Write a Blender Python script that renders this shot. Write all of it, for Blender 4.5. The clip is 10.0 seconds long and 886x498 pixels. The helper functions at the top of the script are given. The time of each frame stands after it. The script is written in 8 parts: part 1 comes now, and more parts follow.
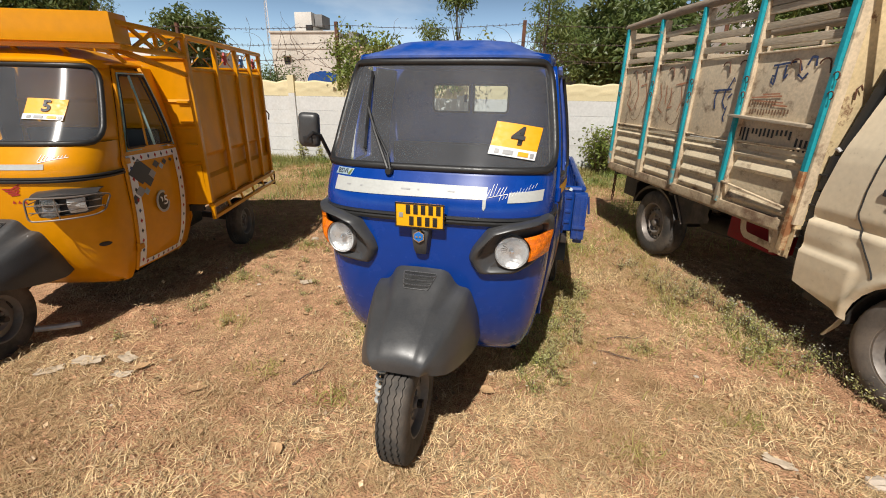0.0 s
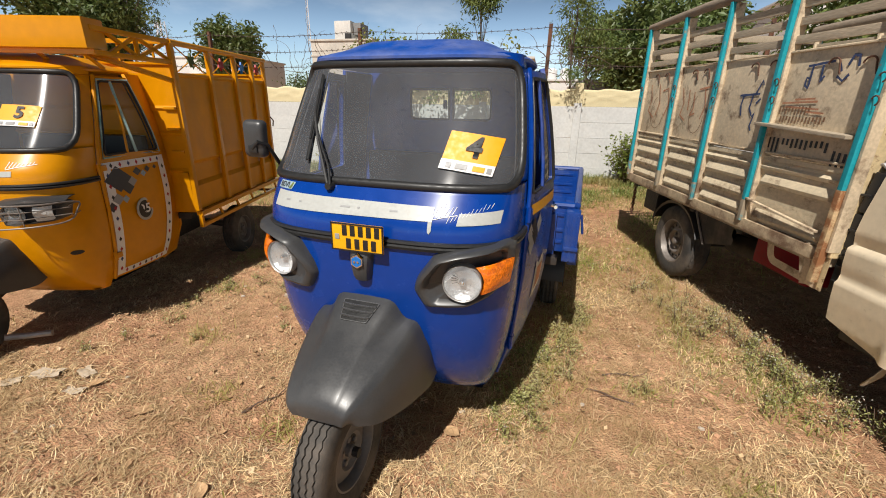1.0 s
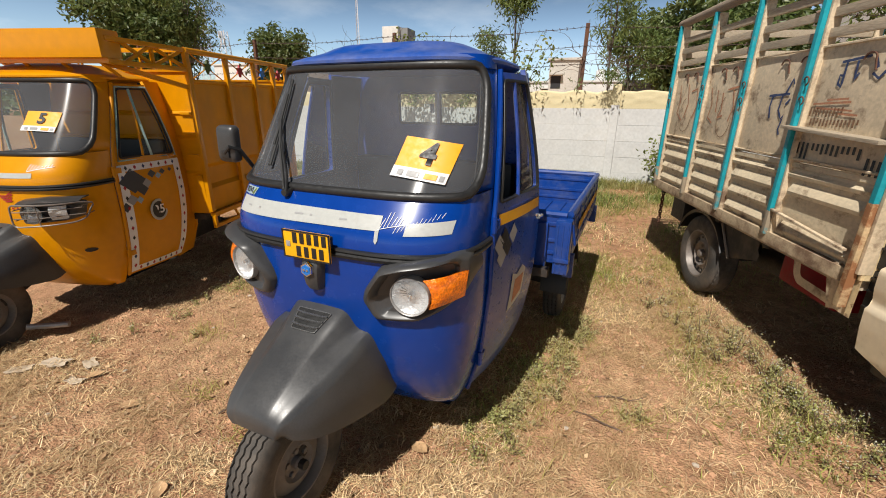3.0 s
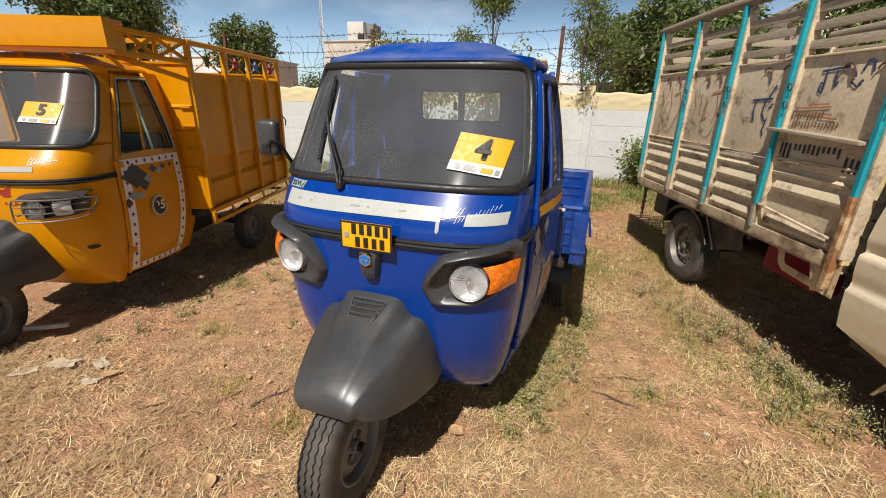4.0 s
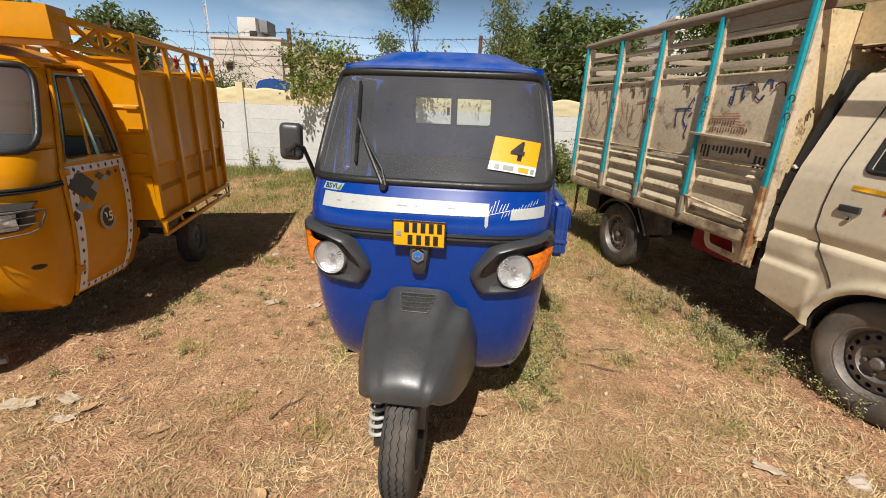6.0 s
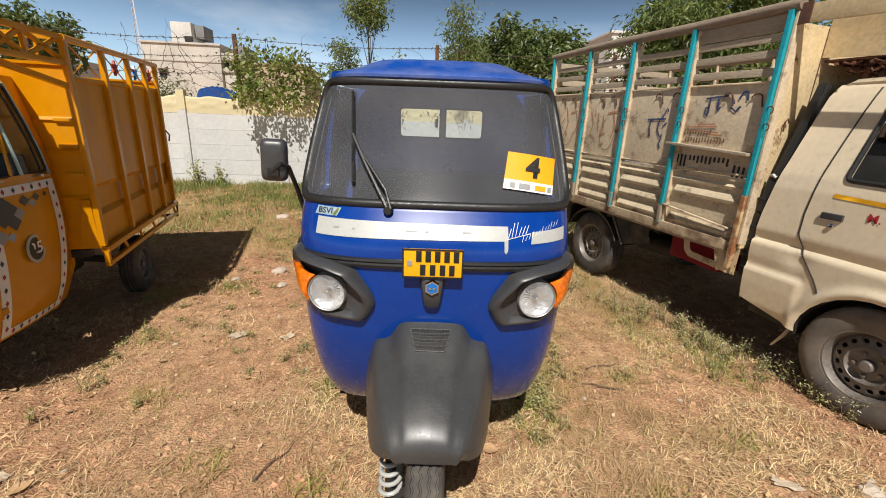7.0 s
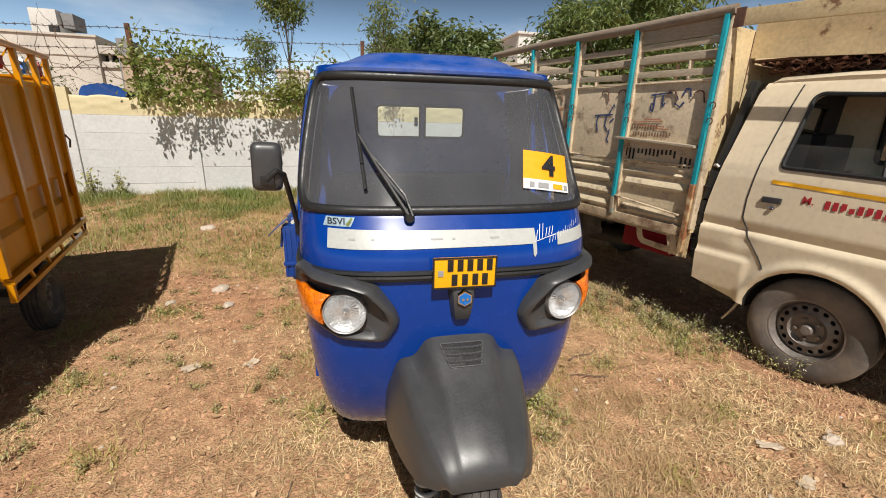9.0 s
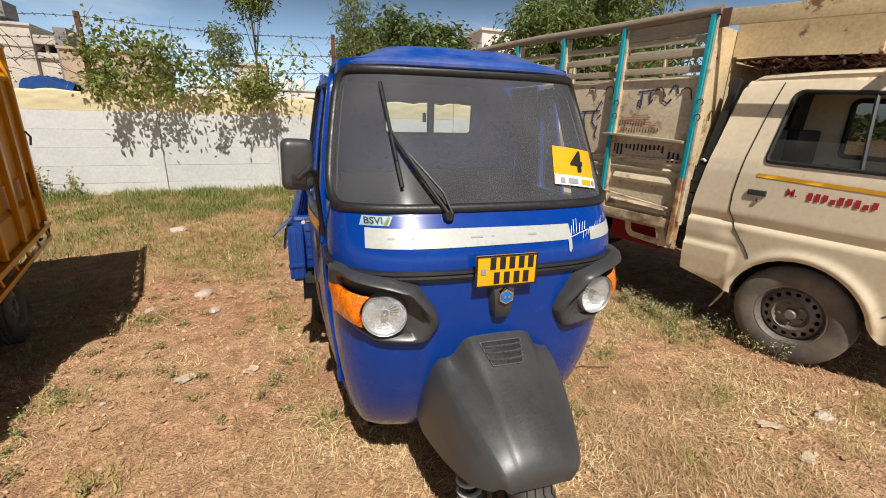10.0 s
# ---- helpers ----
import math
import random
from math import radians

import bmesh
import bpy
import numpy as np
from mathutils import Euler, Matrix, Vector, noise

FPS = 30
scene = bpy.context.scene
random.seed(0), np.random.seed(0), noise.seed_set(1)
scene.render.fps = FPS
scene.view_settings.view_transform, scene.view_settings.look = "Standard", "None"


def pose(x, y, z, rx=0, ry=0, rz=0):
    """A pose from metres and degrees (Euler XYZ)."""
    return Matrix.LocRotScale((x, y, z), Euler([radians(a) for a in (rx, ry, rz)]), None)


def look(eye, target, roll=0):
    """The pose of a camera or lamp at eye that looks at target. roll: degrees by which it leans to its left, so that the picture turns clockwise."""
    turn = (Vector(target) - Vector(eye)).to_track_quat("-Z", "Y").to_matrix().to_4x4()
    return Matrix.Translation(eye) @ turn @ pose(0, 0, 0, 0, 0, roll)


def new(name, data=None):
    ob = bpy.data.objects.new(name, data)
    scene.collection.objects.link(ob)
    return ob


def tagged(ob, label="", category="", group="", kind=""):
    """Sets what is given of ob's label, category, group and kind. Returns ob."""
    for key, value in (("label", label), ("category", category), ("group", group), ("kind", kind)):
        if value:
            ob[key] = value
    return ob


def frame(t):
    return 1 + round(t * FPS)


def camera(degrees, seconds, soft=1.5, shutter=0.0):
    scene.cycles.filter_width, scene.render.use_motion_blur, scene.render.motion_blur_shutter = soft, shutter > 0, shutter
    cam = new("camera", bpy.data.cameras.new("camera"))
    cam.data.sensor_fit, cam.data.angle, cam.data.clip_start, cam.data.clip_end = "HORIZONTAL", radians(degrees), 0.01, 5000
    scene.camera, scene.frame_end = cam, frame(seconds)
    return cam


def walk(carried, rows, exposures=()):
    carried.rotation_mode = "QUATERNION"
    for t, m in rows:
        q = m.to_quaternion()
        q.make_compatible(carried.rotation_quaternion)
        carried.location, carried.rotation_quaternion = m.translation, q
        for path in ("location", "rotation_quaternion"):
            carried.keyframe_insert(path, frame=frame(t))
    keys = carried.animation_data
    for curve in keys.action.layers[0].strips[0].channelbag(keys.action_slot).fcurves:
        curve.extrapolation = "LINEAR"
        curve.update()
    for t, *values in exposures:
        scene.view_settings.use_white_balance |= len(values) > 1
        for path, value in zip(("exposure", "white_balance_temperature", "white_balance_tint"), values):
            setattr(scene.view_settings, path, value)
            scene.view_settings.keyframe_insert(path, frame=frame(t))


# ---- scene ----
cam = camera(93.3, 10.0, soft=1.0)
PATH = [
    (0, (0.388, 0.197, 1.456), (0.126, 2.068, 0.798), 1.1),
    (0.5, (0.596, 0.325, 1.464), (0.262, 2.187, 0.815), 1.2),
    (1, (0.677, 0.502, 1.464), (0.257, 2.351, 0.828), 1.1),
    (1.5, (0.743, 0.639, 1.476), (0.234, 2.468, 0.849), 0.8),
    (2, (0.888, 0.698, 1.475), (0.304, 2.506, 0.851), 0.4),
    (2.5, (0.978, 0.699, 1.473), (0.348, 2.491, 0.848), 0.3),
    (2.7, (0.994, 0.694, 1.474), (0.361, 2.484, 0.848), 0.5),
    (4, (0.686, 0.483, 1.466), (0.226, 2.324, 0.834), 1.7),
    (4.5, (0.611, 0.379, 1.458), (0.256, 2.242, 0.822), 2.0),
    (5, (0.525, 0.279, 1.458), (0.281, 2.159, 0.821), 2.2),
    (5.5, (0.37, 0.255, 1.458), (0.233, 2.149, 0.831), 2.3),
    (5.7, (0.29, 0.252, 1.457), (0.193, 2.151, 0.838), 2.3),
    (6.8, (-0.008, 0.434, 1.459), (0.138, 2.346, 0.892), 2.3),
    (7, (-0.04, 0.472, 1.47), (0.148, 2.383, 0.909), 2.1),
    (7.5, (-0.158, 0.507, 1.475), (0.128, 2.408, 0.924), 1.6),
    (8, (-0.294, 0.525, 1.467), (0.082, 2.411, 0.917), 1.4),
    (8.5, (-0.355, 0.539, 1.465), (0.108, 2.404, 0.911), 1.3),
    (9, (-0.367, 0.642, 1.462), (0.181, 2.483, 0.903), 1.2),
    (9.5, (-0.454, 0.714, 1.459), (0.175, 2.527, 0.896), 1.2),
    (10, (-0.583, 0.741, 1.456), (0.117, 2.525, 0.884), 1.2),
]
walk(cam, [(t, look(eye, target, roll)) for t, eye, target, roll in PATH])

# ---- light ----
SUN = Vector((-0.25, -1.5, 2.0)).normalized()
world = bpy.data.worlds.new("sky")
scene.world = world
world.use_nodes = True
wn = world.node_tree
sky = wn.nodes.new("ShaderNodeTexSky")
sky.sky_type = "NISHITA"
sky.sun_disc = False
sky.sun_elevation = math.asin(SUN.z)
sky.sun_rotation = math.atan2(SUN.x, SUN.y)
sky.air_density, sky.dust_density, sky.ozone_density = 1.0, 1.6, 1.0
scene.view_settings.exposure = 0.16
# thin high cloud laid over the sky
w_tc = wn.nodes.new("ShaderNodeTexCoord")
w_map = wn.nodes.new("ShaderNodeMapping")
w_map.inputs["Scale"].default_value = (1.6, 1.6, 5.0)
w_noise = wn.nodes.new("ShaderNodeTexNoise")
w_noise.inputs["Scale"].default_value = 2.3
w_noise.inputs["Detail"].default_value = 7.0
w_noise.inputs["Roughness"].default_value = 0.55
w_ramp = wn.nodes.new("ShaderNodeValToRGB")
w_ramp.color_ramp.elements[0].position, w_ramp.color_ramp.elements[0].color = 0.50, (0, 0, 0, 1)
w_ramp.color_ramp.elements[1].position, w_ramp.color_ramp.elements[1].color = 0.78, (0.5, 0.5, 0.5, 1)
w_mix = wn.nodes.new("ShaderNodeMixRGB")
w_mix.inputs["Color2"].default_value = (7.5, 7.8, 8.0, 1)
wn.links.new(w_tc.outputs["Generated"], w_map.inputs["Vector"])
wn.links.new(w_map.outputs["Vector"], w_noise.inputs["Vector"])
wn.links.new(w_noise.outputs["Fac"], w_ramp.inputs["Fac"])
wn.links.new(w_ramp.outputs["Color"], w_mix.inputs["Fac"])
wn.links.new(sky.outputs["Color"], w_mix.inputs["Color1"])
# haze put into the sky colour, about ninefold at the horizon all round
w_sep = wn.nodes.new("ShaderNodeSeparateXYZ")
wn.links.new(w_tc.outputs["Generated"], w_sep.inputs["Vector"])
w_haze_gain = wn.nodes.new("ShaderNodeMapRange")
w_haze_gain.interpolation_type = "SMOOTHSTEP"
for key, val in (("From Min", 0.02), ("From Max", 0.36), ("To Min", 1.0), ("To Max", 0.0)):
    w_haze_gain.inputs[key].default_value = val
wn.links.new(w_sep.outputs["Z"], w_haze_gain.inputs["Value"])
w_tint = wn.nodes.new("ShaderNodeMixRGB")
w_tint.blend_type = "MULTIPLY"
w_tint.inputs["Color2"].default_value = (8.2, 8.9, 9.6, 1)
wn.links.new(w_haze_gain.outputs["Result"], w_tint.inputs["Fac"])
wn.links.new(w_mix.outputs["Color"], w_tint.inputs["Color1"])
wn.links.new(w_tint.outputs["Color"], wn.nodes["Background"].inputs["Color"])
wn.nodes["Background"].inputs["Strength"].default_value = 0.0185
sun_data = bpy.data.lights.new("sun", "SUN")
sun_data.energy, sun_data.angle, sun_data.color = 5.0, radians(0.55), (1.0, 0.945, 0.87)
sun = new("sun", sun_data)
sun.matrix_world = look(SUN * 30, (0, 0, 0))

# ---- materials ----
MATS = {}


def node(nt, kind, **ins):
    n = nt.nodes.new(kind)
    for k, v in ins.items():
        n.inputs[k.replace("_", " ")].default_value = v
    return n


def surface(name, colour, rough=0.5, metal=0.0, vary=0.25, scale=6.0, fine=60.0, bump=0.1, second=None, spread=0.0, edge=(0.5, 0.65), second_scale=3.0, second_rough=None, coat=0.0, spec=0.5, stretch=(1, 1, 1), lights=0.0, rough_vary=0.1, by_object=0.0, by_island=0.0):
    """A worn surface: a base colour that wanders at two scales, patches of a second colour, and fine relief."""
    if name in MATS:
        return MATS[name]
    m = bpy.data.materials.new(name)
    m.use_nodes = True
    nt = m.node_tree
    lk = nt.links.new
    b = nt.nodes["Principled BSDF"]
    b.inputs["Metallic"].default_value = metal
    b.inputs["Coat Weight"].default_value = coat
    b.inputs["Coat Roughness"].default_value = 0.09
    b.inputs["Specular IOR Level"].default_value = spec
    tc = nt.nodes.new("ShaderNodeTexCoord")
    mp = nt.nodes.new("ShaderNodeMapping")
    mp.inputs["Scale"].default_value = stretch
    lk(tc.outputs["Object"], mp.inputs["Vector"])
    big = node(nt, "ShaderNodeTexNoise", Scale=scale, Detail=4.0)
    small = node(nt, "ShaderNodeTexNoise", Scale=fine, Detail=3.0)
    lk(mp.outputs["Vector"], big.inputs["Vector"])
    lk(mp.outputs["Vector"], small.inputs["Vector"])
    add = nt.nodes.new("ShaderNodeMath")
    add.operation = "ADD"
    lk(big.outputs["Fac"], add.inputs[0])
    lk(small.outputs["Fac"], add.inputs[1])
    rng = node(nt, "ShaderNodeMapRange", From_Min=0.65, From_Max=1.35, To_Min=1 - vary, To_Max=1 + vary)
    lk(add.outputs["Value"], rng.inputs["Value"])
    value = rng.outputs["Result"]
    if by_object or by_island:
        if by_object:
            info = nt.nodes.new("ShaderNodeObjectInfo")
            out = info.outputs["Random"]
        else:
            info = nt.nodes.new("ShaderNodeNewGeometry")
            out = info.outputs["Random Per Island"]
        amount = by_object or by_island
        r2 = node(nt, "ShaderNodeMapRange", To_Min=1 - amount, To_Max=1 + amount)
        lk(out, r2.inputs["Value"])
        mul = nt.nodes.new("ShaderNodeMath")
        mul.operation = "MULTIPLY"
        lk(value, mul.inputs[0])
        lk(r2.outputs["Result"], mul.inputs[1])
        value = mul.outputs["Value"]
    tint = nt.nodes.new("ShaderNodeVectorMath")
    tint.operation = "SCALE"
    tint.inputs[0].default_value = colour
    lk(value, tint.inputs["Scale"])
    col = tint.outputs["Vector"]
    rough_rng = node(nt, "ShaderNodeMapRange", From_Min=0.3, From_Max=0.7, To_Min=max(rough - rough_vary, 0.02), To_Max=min(rough + rough_vary * 1.2, 1))
    lk(small.outputs["Fac"], rough_rng.inputs["Value"])
    rough_out = rough_rng.outputs["Result"]
    if second:
        spot = node(nt, "ShaderNodeTexNoise", Scale=second_scale, Detail=9.0, Roughness=0.68)
        lk(mp.outputs["Vector"], spot.inputs["Vector"])
        ramp = node(nt, "ShaderNodeMapRange", From_Min=edge[0], From_Max=edge[1])
        lk(spot.outputs["Fac"], ramp.inputs["Value"])
        mix = nt.nodes.new("ShaderNodeMixRGB")
        mix.inputs["Color2"].default_value = (*second, 1)
        mulf = nt.nodes.new("ShaderNodeMath")
        mulf.operation = "MULTIPLY"
        mulf.inputs[1].default_value = spread or 1.0
        lk(ramp.outputs["Result"], mulf.inputs[0])
        lk(mulf.outputs["Value"], mix.inputs["Fac"])
        lk(col, mix.inputs["Color1"])
        col = mix.outputs["Color"]
        if second_rough is not None:
            mr = nt.nodes.new("ShaderNodeMixRGB")
            mr.inputs["Color2"].default_value = (second_rough,) * 3 + (1,)
            lk(mulf.outputs["Value"], mr.inputs["Fac"])
            lk(rough_out, mr.inputs["Color1"])
            rough_out = mr.outputs["Color"]
    lk(col, b.inputs["Base Color"])
    lk(rough_out, b.inputs["Roughness"])
    if bump:
        bp = node(nt, "ShaderNodeBump", Strength=bump, Distance=0.004)
        lk(add.outputs["Value"], bp.inputs["Height"])
        lk(bp.outputs["Normal"], b.inputs["Normal"])
    if lights:
        b.inputs["Transmission Weight"].default_value = lights
    MATS[name] = m
    return m


def leafy(name, colour, vary=0.35, sheer=0.35, warm=None):
    """Leaf material, lit from behind as well."""
    m = bpy.data.materials.new(name)
    m.use_nodes = True
    nt = m.node_tree
    lk = nt.links.new
    nt.nodes.remove(nt.nodes["Principled BSDF"])
    geo = nt.nodes.new("ShaderNodeNewGeometry")
    rng = node(nt, "ShaderNodeMapRange", To_Min=1 - vary, To_Max=1 + vary)
    lk(geo.outputs["Random Per Island"], rng.inputs["Value"])
    tint = nt.nodes.new("ShaderNodeVectorMath")
    tint.operation = "SCALE"
    tint.inputs[0].default_value = colour
    lk(rng.outputs["Result"], tint.inputs["Scale"])
    col = tint.outputs["Vector"]
    if warm:
        tc = nt.nodes.new("ShaderNodeTexCoord")
        n = node(nt, "ShaderNodeTexNoise", Scale=1.3, Detail=3.0)
        lk(tc.outputs["Object"], n.inputs["Vector"])
        r2 = node(nt, "ShaderNodeMapRange", From_Min=0.42, From_Max=0.62)
        lk(n.outputs["Fac"], r2.inputs["Value"])
        mix = nt.nodes.new("ShaderNodeMixRGB")
        mix.inputs["Color2"].default_value = (*warm, 1)
        lk(r2.outputs["Result"], mix.inputs["Fac"])
        lk(col, mix.inputs["Color1"])
        col = mix.outputs["Color"]
    d = nt.nodes.new("ShaderNodeBsdfDiffuse")
    t = nt.nodes.new("ShaderNodeBsdfTranslucent")
    g = node(nt, "ShaderNodeBsdfGlossy", Roughness=0.45)
    g.inputs["Color"].default_value = (0.5, 0.5, 0.5, 1)
    lk(col, d.inputs["Color"])
    lk(col, t.inputs["Color"])
    a = node(nt, "ShaderNodeMixShader", Fac=sheer)
    lk(d.outputs[0], a.inputs[1])
    lk(t.outputs[0], a.inputs[2])
    c = node(nt, "ShaderNodeMixShader", Fac=0.06)
    lk(a.outputs[0], c.inputs[1])
    lk(g.outputs[0], c.inputs[2])
    lk(c.outputs[0], nt.nodes["Material Output"].inputs["Surface"])
    MATS[name] = m
    return m


def pane(name, clear=0.6, dust=0.15, dust_colour=(0.45, 0.43, 0.4), tint=(0.9, 0.95, 0.95), gloss_rough=0.03, ior=1.5):
    """Window glass: it lets light through, mirrors by Fresnel and carries a film of dust."""
    m = bpy.data.materials.new(name)
    m.use_nodes = True
    nt = m.node_tree
    lk = nt.links.new
    nt.nodes.remove(nt.nodes["Principled BSDF"])
    tr = nt.nodes.new("ShaderNodeBsdfTransparent")
    tr.inputs["Color"].default_value = tuple(c * clear for c in tint) + (1,)
    df = nt.nodes.new("ShaderNodeBsdfDiffuse")
    df.inputs["Color"].default_value = (*dust_colour, 1)
    tc = nt.nodes.new("ShaderNodeTexCoord")
    ns = node(nt, "ShaderNodeTexNoise", Scale=5.0, Detail=6.0)
    lk(tc.outputs["Object"], ns.inputs["Vector"])
    rg = node(nt, "ShaderNodeMapRange", From_Min=0.3, From_Max=0.7, To_Min=dust * 0.85, To_Max=dust * 1.15)
    lk(ns.outputs["Fac"], rg.inputs["Value"])
    mx = nt.nodes.new("ShaderNodeMixShader")
    lk(rg.outputs["Result"], mx.inputs["Fac"])
    lk(tr.outputs[0], mx.inputs[1])
    lk(df.outputs[0], mx.inputs[2])
    gl = node(nt, "ShaderNodeBsdfGlossy", Roughness=gloss_rough)
    fr = node(nt, "ShaderNodeFresnel", IOR=ior)
    m2 = nt.nodes.new("ShaderNodeMixShader")
    lk(fr.outputs[0], m2.inputs["Fac"])
    lk(mx.outputs[0], m2.inputs[1])
    lk(gl.outputs[0], m2.inputs[2])
    lk(m2.outputs[0], nt.nodes["Material Output"].inputs["Surface"])
    MATS[name] = m
    return m


BLUE = surface("blue enamel", (0.001, 0.038, 0.25), 0.26, spec=0.22, vary=0.08, scale=2, fine=18, bump=0.0, rough_vary=0.02, second=(0.02, 0.07, 0.26), edge=(0.56, 0.8), spread=0.25, second_scale=2.2, second_rough=0.45, coat=0.38)
BLUE_DUSTY = surface("blue enamel, dusty", (0.002, 0.06, 0.33), 0.4, rough_vary=0.04, vary=0.12, scale=3, fine=50, bump=0.03, second=(0.24, 0.25, 0.33), edge=(0.36, 0.68), spread=0.5, second_scale=3.5, second_rough=0.8, coat=0.15)
BLUE_BED = surface("blue enamel, scuffed", (0.002, 0.042, 0.24), 0.36, rough_vary=0.04, vary=0.14, scale=3, fine=50, bump=0.03, second=(0.16, 0.17, 0.20), edge=(0.50, 0.72), spread=0.35, second_scale=5, second_rough=0.7, coat=0.2)
BLUE_MUDDY = surface("blue enamel, muddy", (0.003, 0.040, 0.25), 0.33, vary=0.2, scale=4, fine=60, bump=0.03, second=(0.18, 0.15, 0.15), edge=(0.48, 0.76), spread=0.4, second_scale=4.5, second_rough=0.75, coat=0.3)
YELLOW = surface("orange-yellow enamel", (0.62, 0.255, 0.001), 0.30, spec=0.22, vary=0.08, scale=2, fine=18, bump=0.0, rough_vary=0.02, second=(0.46, 0.20, 0.025), edge=(0.55, 0.8), spread=0.4, second_scale=2.5, second_rough=0.45, coat=0.2)
YELLOW_SHEET = surface("dented orange-yellow sheet", (0.66, 0.275, 0.001), 0.40, spec=0.18, vary=0.16, scale=2.4, fine=7, bump=0.55, rough_vary=0.06, second=(0.44, 0.19, 0.02), edge=(0.48, 0.72), spread=0.5, second_scale=2.0, second_rough=0.5, stretch=(1, 1, 0.6))
CREAM = surface("cream enamel", (0.70, 0.595, 0.43), 0.30, vary=0.09, scale=2.0, fine=30, bump=0.0, rough_vary=0.03, second=(0.42, 0.31, 0.17), edge=(0.60, 0.80), spread=0.45, second_scale=3.0, second_rough=0.7, coat=0.3)
CREAM_WORN = surface("worn cream sheet", (0.60, 0.47, 0.27), 0.6, vary=0.22, scale=3, fine=50, bump=0.08, second=(0.15, 0.065, 0.03), edge=(0.575, 0.64), spread=0.9, second_scale=8.5, second_rough=0.9)
TIN = surface("weathered body sheet", (0.60, 0.487, 0.337), 0.62, vary=0.24, scale=3.5, fine=55, bump=0.1, second=(0.15, 0.085, 0.05), edge=(0.53, 0.66), spread=0.85, second_scale=6.5, second_rough=0.9)
RIBBED = surface("rust-streaked ribbed sheet", (0.60, 0.50, 0.345), 0.55, vary=0.2, scale=4, fine=55, bump=0.08, second=(0.17, 0.10, 0.06), edge=(0.53, 0.66), spread=0.85, second_scale=7, second_rough=0.9, stretch=(1, 0.8, 1.3))
BED_STEEL = surface("dirty beige rail steel", (0.44, 0.345, 0.225), 0.7, vary=0.28, scale=5, fine=50, bump=0.15, second=(0.15, 0.085, 0.05), edge=(0.46, 0.62), spread=0.9, second_scale=6, second_rough=0.9)
WOOD = surface("grey weathered wood", (0.42, 0.345, 0.25), 0.8, vary=0.3, scale=4, fine=30, bump=0.35, second=(0.17, 0.12, 0.08), edge=(0.5, 0.7), spread=0.6, second_scale=4, stretch=(6, 0.8, 6), by_object=0.15)
WOOD_DARK = surface("dark weathered wood", (0.27, 0.215, 0.16), 0.85, vary=0.35, scale=4, fine=30, bump=0.4, second=(0.11, 0.075, 0.05), edge=(0.46, 0.66), spread=0.7, second_scale=4, stretch=(6, 0.8, 6))
TEAL = surface("turquoise paint", (0.008, 0.30, 0.37), 0.5, vary=0.2, scale=8, fine=60, bump=0.08, second=(0.26, 0.19, 0.12), edge=(0.58, 0.66), spread=0.9, second_scale=9, second_rough=0.85)
TEAL_WORN = surface("scraped turquoise paint", (0.05, 0.27, 0.31), 0.6, vary=0.25, scale=8, fine=60, bump=0.12, second=(0.30, 0.235, 0.16), edge=(0.40, 0.50), spread=0.95, second_scale=8, second_rough=0.9)
RUST = surface("rusty iron", (0.13, 0.055, 0.03), 0.85, vary=0.35, scale=12, fine=90, bump=0.3, second=(0.05, 0.03, 0.025), edge=(0.45, 0.65), spread=0.7, second_scale=9)
RUST_PAINT = surface("rust-eaten cream paint", (0.50, 0.36, 0.20), 0.75, vary=0.25, scale=6, fine=60, bump=0.25, second=(0.24, 0.095, 0.035), edge=(0.42, 0.54), spread=0.95, second_scale=10)
PLASTIC = surface("grey-black plastic", (0.042, 0.043, 0.045), 0.34, rough_vary=0.03, vary=0.18, scale=4, fine=150, bump=0.0, second=(0.075, 0.073, 0.07), edge=(0.45, 0.75), spread=0.55, second_scale=3.5, second_rough=0.55)
# lighter grey standing in for highlights on the louvre edges
PLASTIC_GLINT = surface("grey plastic with painted highlight", (0.095, 0.095, 0.095), 0.28, vary=0.15, scale=20, fine=150, bump=0.0)
RUBBER = surface("black rubber", (0.016, 0.016, 0.016), 0.45, vary=0.2, scale=10, fine=90, bump=0.05)
TYRE = surface("dusty tyre rubber", (0.042, 0.039, 0.036), 0.82, vary=0.25, scale=9, fine=90, bump=0.2, second=(0.22, 0.175, 0.135), edge=(0.42, 0.72), spread=0.55, second_scale=5)
TYRE_DUSTY = surface("mud-dusted tyre rubber", (0.085, 0.075, 0.066), 0.85, vary=0.2, scale=9, fine=90, bump=0.2, second=(0.26, 0.21, 0.165), edge=(0.36, 0.66), spread=0.7, second_scale=4)
STEEL = surface("brown dusty wheel steel", (0.20, 0.175, 0.155), 0.5, metal=0.35, vary=0.25, scale=10, fine=70, bump=0.08, second=(0.19, 0.14, 0.1), edge=(0.5, 0.75), spread=0.5, second_scale=6)
ALU = surface("silver wheel paint", (0.42, 0.41, 0.40), 0.45, metal=0.5, vary=0.15, scale=8, fine=60, bump=0.05, second=(0.22, 0.17, 0.13), edge=(0.48, 0.72), spread=0.7, second_scale=6)
WHEEL_GREY = surface("dull grey wheel paint", (0.17, 0.16, 0.15), 0.6, vary=0.2, scale=8, fine=60, bump=0.05, second=(0.15, 0.11, 0.08), edge=(0.45, 0.7), spread=0.7, second_scale=6)
CHROME = surface("chrome", (0.75, 0.76, 0.78), 0.1, metal=1.0, vary=0.05, bump=0.0)
REFLECTOR = surface("lamp reflector", (0.66, 0.67, 0.68), 0.36, metal=0.85, vary=0.12, scale=30, fine=90, bump=0.8)
